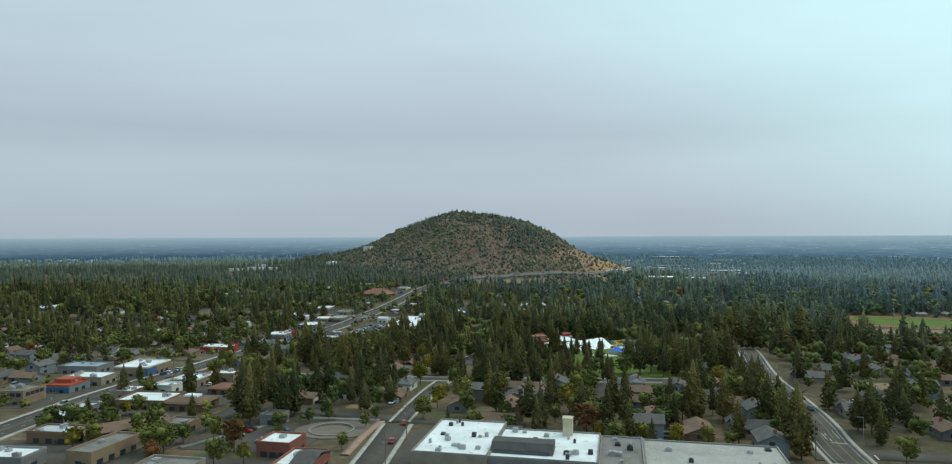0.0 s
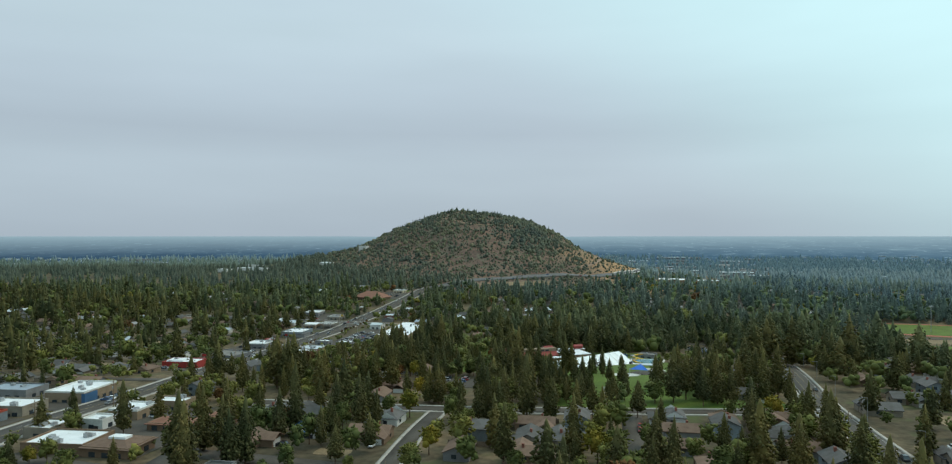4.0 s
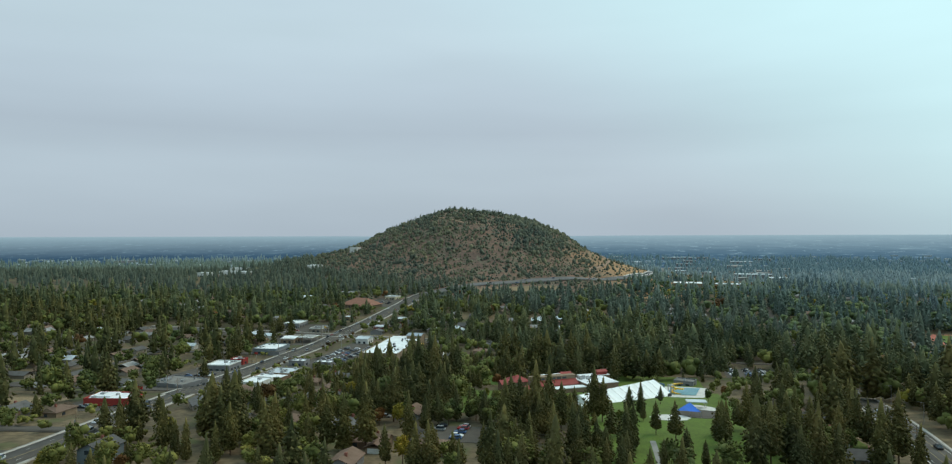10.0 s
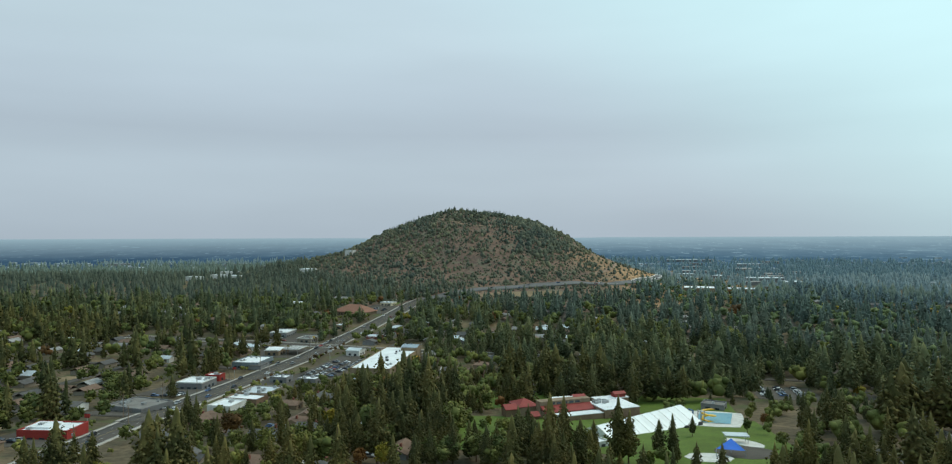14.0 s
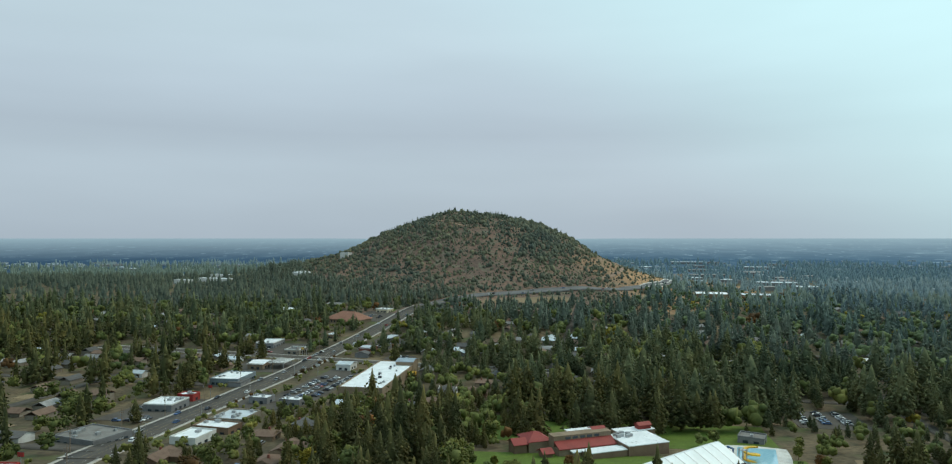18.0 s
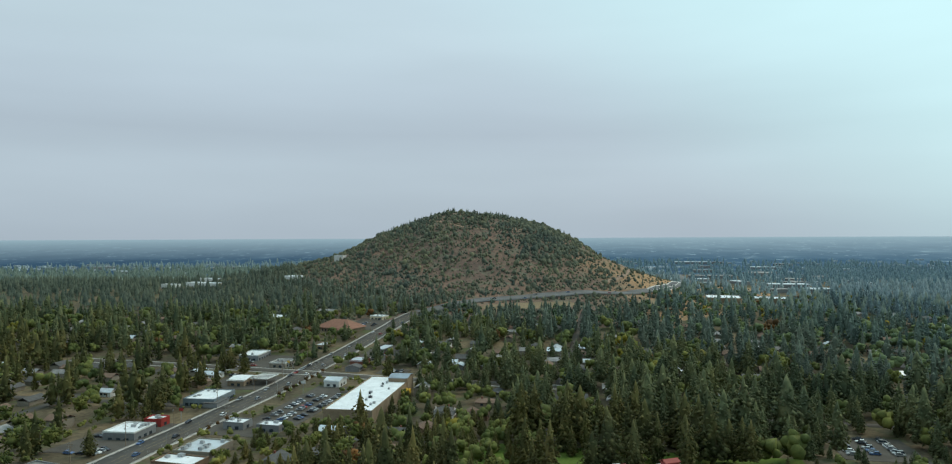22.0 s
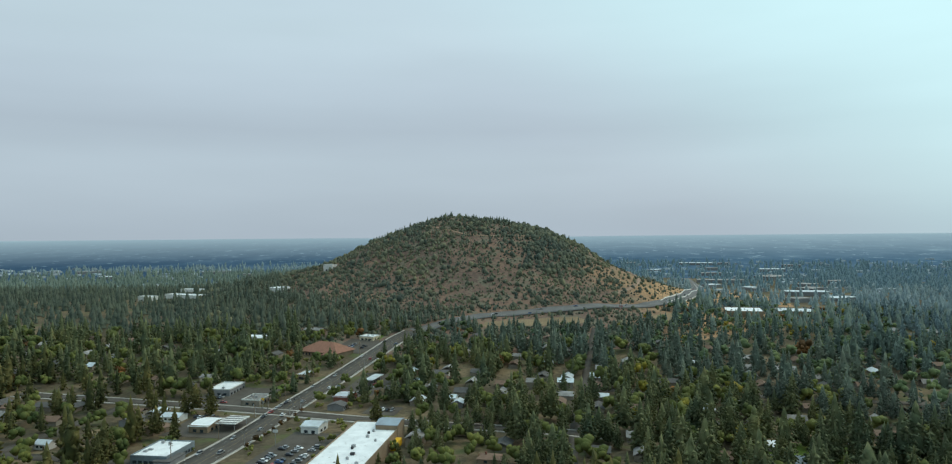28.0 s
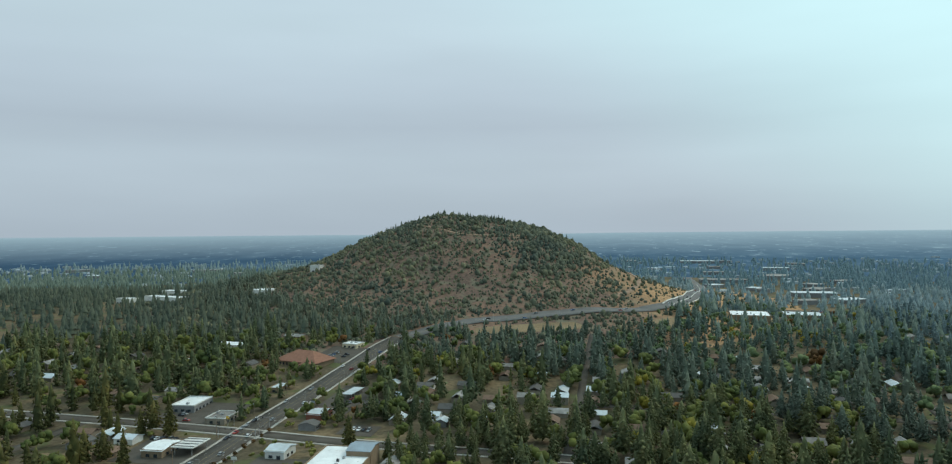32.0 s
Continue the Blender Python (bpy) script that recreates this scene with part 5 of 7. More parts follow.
# ---- houses ----
def house_model(kind, wall, roofmat, sx, sy, h, rise, wing, label, two=False):
    rnd = random.Random(kind)
    t = thing("house", label, "house", group="houses of the town")
    body = part("wall", Shape().box(0, 0, -1.5, sx, sy, h + 1.5).add(
        [(-sx / 2, -sy / 2, h), (-sx / 2, sy / 2, h), (-sx / 2, 0, h + rise), (sx / 2, -sy / 2, h), (sx / 2, sy / 2, h), (sx / 2, 0, h + rise)],
        [(0, 1, 2), (3, 5, 4)]), wall, t)
    top = part("roof", Shape().hip(0, 0, h, sx, sy, rise) if kind % 3 == 2 else Shape().gable(0, 0, h, sx, sy, rise), roofmat, t)
    if wing:
        wx, wy, ww, wd = sx * 0.28, -sy / 2 - 2.2, 6.2, 5.0
        part("wall", Shape().box(wx, wy, -1.5, ww, wd, h + 1.3), wall, t)
        g2 = Shape().gable(0, 0, 0, wd + 3, ww, 1.5)
        g2.v = [(wx - b2, wy + a + 1.0, c + h - 0.2) for a, b2, c in g2.v]
        part("roof", g2, roofmat, t)
        part("garage_door", Shape().box(wx, wy - wd / 2, 0, 4.6, 0.12, 2.2), M_WHITEWALL, t)
    part("door", Shape().box(-sx * 0.1, -sy / 2, 0.1, 1.0, 0.15, 2.05), M_BROWNWALL, body)
    for x, y, s in ((-sx * 0.32, -sy / 2, 0), (sx * 0.15, sy / 2, 0), (-sx / 2, 0.8, 1), (sx / 2, -0.6, 1)):
        for lv in ((1.0, 3.7) if two else (1.0,)):
            sh = Shape().box(x, y, lv, 0.14 if s else 1.8, 1.6 if s else 0.14, 1.3).box(x, y, lv + 0.1, 0.24 if s else 1.5, 1.3 if s else 0.24, 1.1)
            part("window", sh, M_GLASS, body)
    part("chimney", Shape().box(sx * 0.18, 0.9, h, 0.8, 0.8, rise + 0.9), M_BRICK, top)
    return t


HOUSE_KINDS = [
    (M_BEIGE, M_SHINGLE, 13, 8.5, 2.8, 2.0, True, "beige bungalow with grey shingle roof among pines", False),
    (M_GREYWALL, M_BROWNSHINGLE, 12, 8, 2.8, 1.8, False, "small grey house with brown shingle roof", False),
    (M_WHITEWALL, M_SHINGLE, 11, 8, 2.9, 2.4, True, "white-walled house with a hipped grey roof", False),
    (M_BLUEWALL, M_SHINGLE, 11, 8.5, 4.9, 2.0, False, "two-storey blue-grey house with shingle roof", True),
    (M_BROWNWALL, M_BROWNSHINGLE, 14, 8, 2.8, 1.7, True, "low brown house with a wide brown roof", False),
    (M_TAN, M_BROWNSHINGLE, 12, 9, 2.8, 2.0, False, "tan house with a faded hipped roof", False),
]
HOUSES = [house_model(i, *k) for i, k in enumerate(HOUSE_KINDS)]
rng = np.random.default_rng(7)


PLOTS = []


def house_field(x0, x1, y0, y1, pitch, chance, turn):
    """Plots on a loose grid, clear of roads and other buildings."""
    c, s = math.cos(radians(turn)), math.sin(radians(turn))
    cx, cy = (x0 + x1) / 2, (y0 + y1) / 2
    for u in np.arange(x0 - cx, x1 - cx, pitch):
        for v in np.arange(y0 - cy, y1 - cy, pitch * 1.15):
            a, b2 = u + rng.uniform(-4, 4), v + rng.uniform(-4, 4)
            x, y = cx + a * c - b2 * s, cy + a * s + b2 * c
            roll, kind, way = rng.random(), int(rng.integers(len(HOUSES))), int(rng.integers(4))
            if roll > chance or (-25 < x < 210 and 430 < y < 640) or not is_free(np.array([x]), np.array([y]), 7.5)[0]:
                continue
            PLOTS.append((x, y, kind, turn + (0, 90, 180, -90)[way] + rng.uniform(-2, 2)))
            keep(x, y, 14, 11, turn + 90 * (way % 2))


def settle_houses(limit):
    """The houses nearest to the flown line as things, those beyond joined."""
    order = sorted(PLOTS, key=lambda p: abs(p[0]) * 0.8 + p[1])
    used = set()
    rest_w, rest_r, rest_b, rest_p, rest_x = Shape(), Shape(), Shape(), Shape(), Shape()
    for n_, (x, y, kind, turn) in enumerate(order):
        z = min(lz(x - 4, y - 4), lz(x + 4, y + 4), lz(x - 4, y + 4)) + 0.1
        m_ = pose(x, y, z, 0, 0, turn)
        if n_ < limit:
            if kind in used:
                copy_thing(HOUSES[kind], m_)
            else:
                HOUSES[kind].matrix_basis = m_
                used.add(kind)
            continue
        w, d, h_ = HOUSE_KINDS[kind][2], HOUSE_KINDS[kind][3], HOUSE_KINDS[kind][4]
        for shape, piece in ((rest_w, Shape().box(0, 0, -1.5, w, d, h_ + 1.5)), ((rest_p, rest_r, rest_b, rest_p, rest_x, rest_r, rest_b, rest_p)[n_ * 5 % 8], Shape().gable(0, 0, h_, w, d, HOUSE_KINDS[kind][5]))):
            shape.add([m_ @ Vector(p) for p in piece.v], piece.f)
    t = thing("far_houses", "pale houses with grey and brown roofs among the trees", "houses")
    t["kind"] = "stuff"
    part("walls", rest_w, M_BEIGE, t)["kind"] = "stuff"
    part("roofs", rest_r, M_SHINGLE, t)["kind"] = "stuff"
    part("roofs", rest_b, M_BROWNSHINGLE, t)["kind"] = "stuff"
    part("roofs", rest_p, M_PALEROOF, t)["kind"] = "stuff"
    part("roofs", rest_x, M_METALROOF, t)["kind"] = "stuff"


# open ground, so that neither houses nor trees stand there
keep(92, 412, 40, 34, -8)             # park lawn
keep(445, 655, 150, 200, -12)         # sports field

house_field(-88, 106, 212, 316, 17.5, 0.85, -10)
house_field(122, 330, 205, 470, 21, 0.7, -12)
house_field(-600, -186, 220, 500, 18.5, 0.8, -9)
house_field(-640, -200, 520, 830, 20, 0.76, -9)
house_field(-40, 330, 560, 940, 23, 0.6, -12)
house_field(330, 640, 420, 980, 27, 0.6, -12)
house_field(-420, -160, 850, 1000, 27, 0.55, -12)
house_field(-125, 10, 345, 600, 22, 0.6, -10)
settle_houses(200)


# ---- trees ----
def clumps(centres, outs, sizes, rnd, sides=4, flat=0.45):
    """Small bipyramids, each stretched along its branch: one leaf clump apiece."""
    vs, ts, o = [], [], 0
    for c, d, s in zip(centres, outs, sizes):
        d = d / (np.linalg.norm(d) + 1e-9)
        side = np.cross(d, (0, 0, 1.0))
        side = side / (np.linalg.norm(side) + 1e-9)
        up = np.cross(side, d)
        ring = [c + s * (0.62 * math.cos(a) * side + flat * math.sin(a) * up) * rnd.uniform(0.75, 1.25)
                for a in np.linspace(0, 2 * math.pi, sides, endpoint=False) + rnd.uniform(0, 1)]
        vs += ring + [c + d * s * rnd.uniform(0.8, 1.15), c - d * s * 0.85]
        for i in range(sides):
            j = (i + 1) % sides
            ts += [(o + i, o + j, o + sides), (o + j, o + i, o + sides + 1)]
        o += sides + 2
    return np.array(vs), np.array(ts)


def conifer(seed, tufts, rings, sides, start=0.16, girth=0.19, size=0.05):
    """A unit-high pine crown: a lumpy inner spindle hung with many needle tufts, each its own piece."""
    rnd = random.Random(seed)
    lean, bend, tiers = rnd.uniform(-0.025, 0.025), rnd.uniform(1.0, 1.6), rnd.uniform(6.5, 9.5)
    waves = [(rnd.uniform(5, 15), rnd.uniform(0, 6.28), rnd.uniform(0.05, 0.13)) for _ in range(3)]

    def reach(f, a):
        lump = 1 + sum(k * math.sin(w * f + p + 2 * a) for w, p, k in waves)
        return girth * (1 - f ** bend) ** 0.85 * (0.5 + 0.5 * min(1, f / 0.22)) * lump + 0.006

    vs, ts = [], []
    for k in range(rings):
        f = (k / rings) ** 0.9
        z = start + (0.97 - start) * f
        for i in range(sides):
            a = 2 * math.pi * (i + 0.5 * (k % 2) + rnd.uniform(-0.25, 0.25)) / sides
            q = reach(f, a) * rnd.uniform(0.55, 0.8)
            vs.append((lean * f + q * math.cos(a), q * math.sin(a), z + rnd.uniform(-0.35, 0.35) / rings))
    vs.append((lean, 0, 0.985))
    for k in range(rings - 1):
        for i in range(sides):
            p0, p1, p2, p3 = k * sides + i, k * sides + (i + 1) % sides, (k + 1) * sides + i, (k + 1) * sides + (i + 1) % sides
            ts += [(p0, p1, p2), (p1, p3, p2)]
    ts += [((rings - 1) * sides + i, (rings - 1) * sides + (i + 1) % sides, rings * sides) for i in range(sides)]
    for k in range(tufts):
        f = 1 - math.sqrt(1 - 0.97 * (k + rnd.random()) / tufts)
        a = k * 2.39996 + rnd.uniform(-0.5, 0.5)
        r = reach(f, a) * (0.66 + 0.5 * (1 - (f * tiers + 0.16 * a) % 1.0)) * rnd.uniform(0.82, 1.14)
        s = size * rnd.uniform(0.6, 1.2) * (1.05 - 0.5 * f)
        c, sn = math.cos(a), math.sin(a)
        x, y, z = lean * f + r * c, r * sn, start + (0.97 - start) * f
        tw = rnd.uniform(-0.8, 0.8)
        tx_, ty_, tz_ = -sn * math.cos(tw), c * math.cos(tw), math.sin(tw)
        o, drop = len(vs), rnd.uniform(-0.5, 0.25)
        vs += [(x + s * c * 0.9, y + s * sn * 0.9, z + s * drop), (x + s * tx_ * 0.8, y + s * ty_ * 0.8, z + s * tz_ - 0.2 * s),
               (x - s * tx_ * 0.8, y - s * ty_ * 0.8, z - s * tz_ - 0.2 * s), (x - 0.3 * s * c, y - 0.3 * s * sn, z + s * rnd.uniform(0.5, 0.95))]
        ts += [(o, o + 1, o + 3), (o, o + 3, o + 2), (o + 1, o + 2, o + 3), (o, o + 2, o + 1)]
    return np.array(vs), np.array(ts)


def leafy(seed, count, sides, wide=0.36, size=0.15):
    """A unit-high broadleaf crown: clumps through an uneven egg, denser outside."""
    rnd = random.Random(seed)
    cs, ds, ss = [], [], []
    lobes = [(rnd.uniform(-0.14, 0.14), rnd.uniform(-0.14, 0.14), rnd.uniform(0.42, 0.74), rnd.uniform(0.17, 0.27)) for _ in range(6)] + [(0, 0, 0.6, wide * 0.9)]
    for _ in range(count):
        lx, ly, lzz, lr = rnd.choice(lobes)
        d = np.array((rnd.gauss(0, 1), rnd.gauss(0, 1), rnd.gauss(0, 1) + 0.25))
        d /= np.linalg.norm(d)
        c = np.array((lx, ly, lzz)) + d * lr * np.array((1.05, 1.05, 0.95)) * rnd.uniform(0.6, 1.02)
        c[2] = min(max(c[2], 0.2), 0.98)
        cs.append(c), ds.append(d + np.array((rnd.uniform(-0.6, 0.6), rnd.uniform(-0.6, 0.6), 0))), ss.append(size * rnd.uniform(0.6, 1.15))
    return clumps(cs, ds, ss, rnd, sides, 0.55)


def lobed(seed, count, wide=0.34):
    """A unit-high broadleaf crown of a few uneven rounded lobes."""
    rnd = random.Random(seed)
    g = (1 + 5 ** 0.5) / 2
    ico = np.array([(-1, g, 0), (1, g, 0), (-1, -g, 0), (1, -g, 0), (0, -1, g), (0, 1, g), (0, -1, -g), (0, 1, -g), (g, 0, -1), (g, 0, 1), (-g, 0, -1), (-g, 0, 1)]) / 1.902
    tri = np.array([(0, 11, 5), (0, 5, 1), (0, 1, 7), (0, 7, 10), (0, 10, 11), (1, 5, 9), (5, 11, 4), (11, 10, 2), (10, 7, 6), (7, 1, 8),
                    (3, 9, 4), (3, 4, 2), (3, 2, 6), (3, 6, 8), (3, 8, 9), (4, 9, 5), (2, 4, 11), (6, 2, 10), (8, 6, 7), (9, 8, 1)])
    vs, ts = [], []
    for k in range(count):
        a, q = k * 2.4 + rnd.uniform(-0.4, 0.4), wide * rnd.uniform(0.35, 0.8) * (0 if k == 0 else 1)
        rad = wide * (rnd.uniform(0.66, 0.85) if k == 0 else rnd.uniform(0.34, 0.58))
        c = (q * math.cos(a), q * math.sin(a), 0.55 if k == 0 else rnd.uniform(0.34, 0.78))
        vs.append(ico * rad * np.array([[rnd.uniform(0.6, 1.28)] for _ in range(12)]) * (1, 1, 1.05) + c)
        ts.append(tri + 12 * k)
    return np.concatenate(vs), np.concatenate(ts)


def trunk_np(height, r, limbs=0):
    sh = Shape().tube(0, 0, -0.06, r, height + 0.06, 6, r * 0.25)
    for k in range(limbs):
        a, z0 = k * 2.1, 0.26 + 0.05 * k
        p, q = np.array((0, 0, z0)), np.array((0.2 * math.cos(a), 0.2 * math.sin(a), z0 + 0.22))
        s1, s2 = np.array((-math.sin(a), math.cos(a), 0)) * r * 0.45, np.array((0, 0, r * 0.45))
        sh.add([p + s1, p - s1, p + s2, q], [(0, 1, 3), (1, 2, 3), (2, 0, 3)])
    return sh


def low_conifer(seed):
    """A far pine: three ragged skirts."""
    rnd = random.Random(seed)
    vs, ts = [], []
    for z0, z1, r in ((0.05, 0.62, 0.22), (0.3, 0.84, 0.17), (0.55, 1.0, 0.11)):
        o = len(vs)
        vs += [(r * rnd.uniform(0.65, 1.2) * math.cos(a), r * rnd.uniform(0.65, 1.2) * math.sin(a), z0 + rnd.uniform(-0.06, 0.06)) for a in np.linspace(0, 5.03, 5)]
        vs.append((rnd.uniform(-0.02, 0.02), 0, z1))
        ts += [(o + i, o + (i + 1) % 5, o + 5) for i in range(5)]
    return np.array(vs), np.array(ts)


def join_trees(name, templates, px, py, pz, hs, mat, label, seed, widen=(0.85, 1.25)):
    """Countless trees as one mesh, each turned, scaled and widened by chance."""
    r = np.random.default_rng(seed)
    pick = r.integers(len(templates), size=len(px))
    vs, ts, o = [], [], 0
    for k, (tv, tt) in enumerate(templates):
        sel = np.nonzero(pick == k)[0]
        if not len(sel):
            continue
        a, w = r.uniform(0, 6.28, len(sel)), r.uniform(*widen, len(sel)) * hs[sel]
        c, s = np.cos(a)[:, None] * w[:, None], np.sin(a)[:, None] * w[:, None]
        x = px[sel][:, None] + tv[:, 0] * c - tv[:, 1] * s
        y = py[sel][:, None] + tv[:, 0] * s + tv[:, 1] * c
        z = pz[sel][:, None] + tv[:, 2] * hs[sel][:, None]
        vs.append(np.stack([x, y, z], 2).reshape(-1, 3))
        ts.append((tt[None] + (np.arange(len(sel)) * len(tv))[:, None, None] + o).reshape(-1, 3))
        o += len(sel) * len(tv)
    me = mesh_np(name, np.concatenate(vs), np.concatenate(ts), mat)
    me.polygons.foreach_set("use_smooth", [True] * len(me.polygons))
    return tagged(new(name, me), label, "trees", kind="stuff")


def tree_model(name, label, category, crown, trunk, leafmat, group):
    t = thing(name, label, category, group=group)
    part("trunk", trunk, M_BARK, t)
    me = mesh_np("crown", *crown, leafmat)
    me.polygons.foreach_set("use_smooth", [True] * len(me.polygons))
    part("crown", me, None, t)
    return t


# how thick the woods stand: (x0, x1, y0, y1, spacing, share of pines, share kept)
WOODS = [
    (-92, 130, 205, 345, 7.2, 0.42, 0.78),
    (-158, -88, 180, 345, 7.4, 0.2, 0.75),
    (-135, 40, 340, 500, 7.8, 0.52, 0.66),
    (-105, 40, 500, 620, 8.2, 0.58, 0.7),
    (-60, 400, 400, 660, 8.4, 0.78, 0.9),
    (-60, 400, 660, 940, 8.8, 0.64, 0.8),
    (-60, 400, 940, 1012, 8.8, 0.6, 0.8),
    (100, 520, 180, 520, 8.6, 0.48, 0.68),
    (-700, -172, 180, 500, 9.0, 0.36, 0.46),
    (-800, -172, 500, 760, 9.2, 0.52, 0.52),
    (-900, -165, 760, 1010, 9.0, 0.68, 0.78),
    (-160, -40, 780, 1010, 8.6, 0.48, 0.55),
    (400, 900, 350, 1010, 9.4, 0.66, 0.84),
    (22, 150, 338, 402, 11.0, 0.85, 0.8),
    (180, 520, 1010, 1190, 8.6, 0.66, 0.9),
]
tx, ty, tp = [], [], []
for x0, x1, y0, y1, gap_, pines_, kept_ in WOODS:
    a, b2 = np.meshgrid(np.arange(x0, x1, gap_), np.arange(y0, y1, gap_))
    a, b2 = a.ravel() + rng.uniform(-0.48, 0.48, a.size) * gap_, b2.ravel() + rng.uniform(-0.48, 0.48, a.size) * gap_
    stand = 0.5 + 0.5 * np.sin(a * 0.021 + 1.3 * np.sin(b2 * 0.017)) * np.cos(b2 * 0.026 + 0.8)
    ok = rng.random(a.size) < kept_ * (0.55 + 0.75 * stand)
    tx.append(a[ok]), ty.append(b2[ok]), tp.append(rng.random(ok.sum()) < pines_)
tx, ty, tp = np.concatenate(tx), np.concatenate(ty), np.concatenate(tp)
ok = is_free(tx, ty, 1.7)
tx, ty, tp = tx[ok], ty[ok], tp[ok]
ok = ~((tx > 10) & (tx < 110) & (ty > 500) & (ty < 575) & (rng.random(len(tx)) < 0.45))
tx, ty, tp = tx[ok], ty[ok], tp[ok]
ok = ~((tx > 135) & (tx < 420) & (ty > 400) & (ty < 760) & (rng.random(len(tx)) < 0.16))
tx, ty, tp = tx[ok], ty[ok], tp[ok]
ok = ~((ty > 1010) & (tx < 216 + 0.85 * (ty - 1103)))
tx, ty, tp = tx[ok], ty[ok], tp[ok]
# no two crowns in one place where fields overlap
order = np.argsort(ty)
tx, ty, tp = tx[order], ty[order], tp[order]
cell, ok = set(), np.ones(len(tx), bool)
for i in range(len(tx)):
    key = (int(tx[i] // 5.5), int(ty[i] // 5.5))
    ok[i] = key not in cell
    cell.add(key)
tx, ty, tp = tx[ok], ty[ok], tp[ok]
th = np.where(tp, 8.5 + rng.gamma(3.0, 2.5, len(tx)).clip(0, 15), rng.uniform(6.0, 12.5, len(tx)))
th = th * np.where((tx < -170) & (ty > 430), 1.28, 1.0) * np.where((tx > -60) & (ty > 440) & (ty < 930), np.where((ty < 680) & tp, 1.45, 1.28), 1.0) * np.where((tx > 20) & (tx < 150) & (ty > 336) & (ty < 402) & tp, 1.3, 1.0)
th = np.where((tx > -160) & (tx < -92) & (ty > 180) & (ty < 345), np.minimum(th, 10.0), th)
th = np.where((tx > -60) & (ty > 930) & (ty < 1012), th * 0.85, th)
th = np.where((tx > 235) & (tx < 430) & (ty > 1012), np.minimum(th, 9.0), th)
th = np.where((tx > -60) & (tx < 18) & (ty > 500) & (ty < 705), np.minimum(th, 11.0), th)
th = np.where((tx > 28) & (tx < 118) & (ty > 338) & (ty < 395), np.minimum(th, 11.0 + (395 - ty) * 0.2), th)
th = np.where((tx > 85) & (tx < 145) & (ty > 425) & (ty < 540), np.minimum(th, 6.5), th)
th = np.where((tx > -8) & (tx < 62) & (ty > 436) & (ty < 512), np.minimum(th, 5.5), th)
th = np.where((tx > 300) & (tx < 520) & (ty > 480) & (ty < 640), np.minimum(th, 7.5), th)
th = np.where((tx > 140) & (tx < 222) & (ty > 462) & (ty < 556), np.minimum(th, 8.0), th)
# heights capped so the camera sees the swimming centre and the shops
th = np.where((tx > -150) & (tx < -70) & (ty > 470) & (ty < 720), np.minimum(th, 9.0), th)
th = np.where((tx > 46) & (tx < 120) & (ty > 392) & (ty < 452), np.minimum(th, 7.5), th)
# no dwarf pines on the park lawns
ok = ~((tx > -12) & (tx < 150) & (ty > 397) & (ty < 545) & tp & (th < 8.6) & (rng.random(len(tx)) < 0.85))
tx, ty, tp, th = tx[ok], ty[ok], tp[ok], th[ok]
# single trees that stand out in the park and along the streets
LONE_A = [(118, 988, 17), (152, 1002, 19), (172, 1010, 21), (40, 990, 15), (-8, 985, 16), (88, 1001, 14), (49, 407, 24), (66, 419, 13), (73, 343, 9), (79, 340, 10), (86, 336, 25), (96, 328, 17), (133, 331, 17), (179, 391, 19), (123, 275, 15), (153, 306, 20),
          (109, 331, 17), (54, 305, 20), (33, 320, 14), (21, 305, 26), (6, 305, 22), (52, 405, 19), (71, 419, 15), (88, 450, 9), (54, 382, 7), (101, 380, 21), (11, 374, 24),
          (33, 388, 20), (117, 376, 20), (124, 402, 18), (40, 334, 12), (47, 338, 13), (58, 336, 11), (66, 340, 14),
          (4, 405, 14), (12, 397, 16), (20, 410, 13), (28, 400, 15), (36, 414, 12), (43, 421, 13), (8, 419, 12), (16, 426, 11), (-2, 413, 14), (31, 424, 11), (-8, 424, 13), (0, 432, 11), (24, 390, 15), (38, 398, 14),
          (134, 452, 19), (142, 440, 21), (128, 436, 17), (148, 460, 20), (120, 352, 19), (136, 362, 18), (112, 362, 15)]
LONE_B = [(-85, 369, 28), (-93, 369, 27), (-143, 391, 14), (-69, 363, 21), (-51, 362, 20), (-45, 362, 21), (-37, 359, 25), (-24, 375, 18), (-19, 389, 15), (-141, 288, 11),
          (-122, 284, 20), (-116, 298, 15), (-164, 325, 10), (-86, 264, 22), (-78, 258, 20), (-62, 285, 27), (-45, 330, 12), (-86, 246, 24), (-80, 236, 23), (-70, 244, 19), (-151, 284, 15), (-120, 330, 12),
          (-28, 735, 15), (-20, 727, 16), (-13, 737, 14), (-7, 725, 17), (-1, 735, 15), (-24, 717, 16), (-12, 714, 15), (5, 727, 16), (-34, 724, 13), (-30, 705, 15), (-18, 701, 15), (-5, 703, 14), (7, 712, 15), (-34, 690, 14), (-22, 688, 15), (14, 736, 15), (20, 722, 16)]
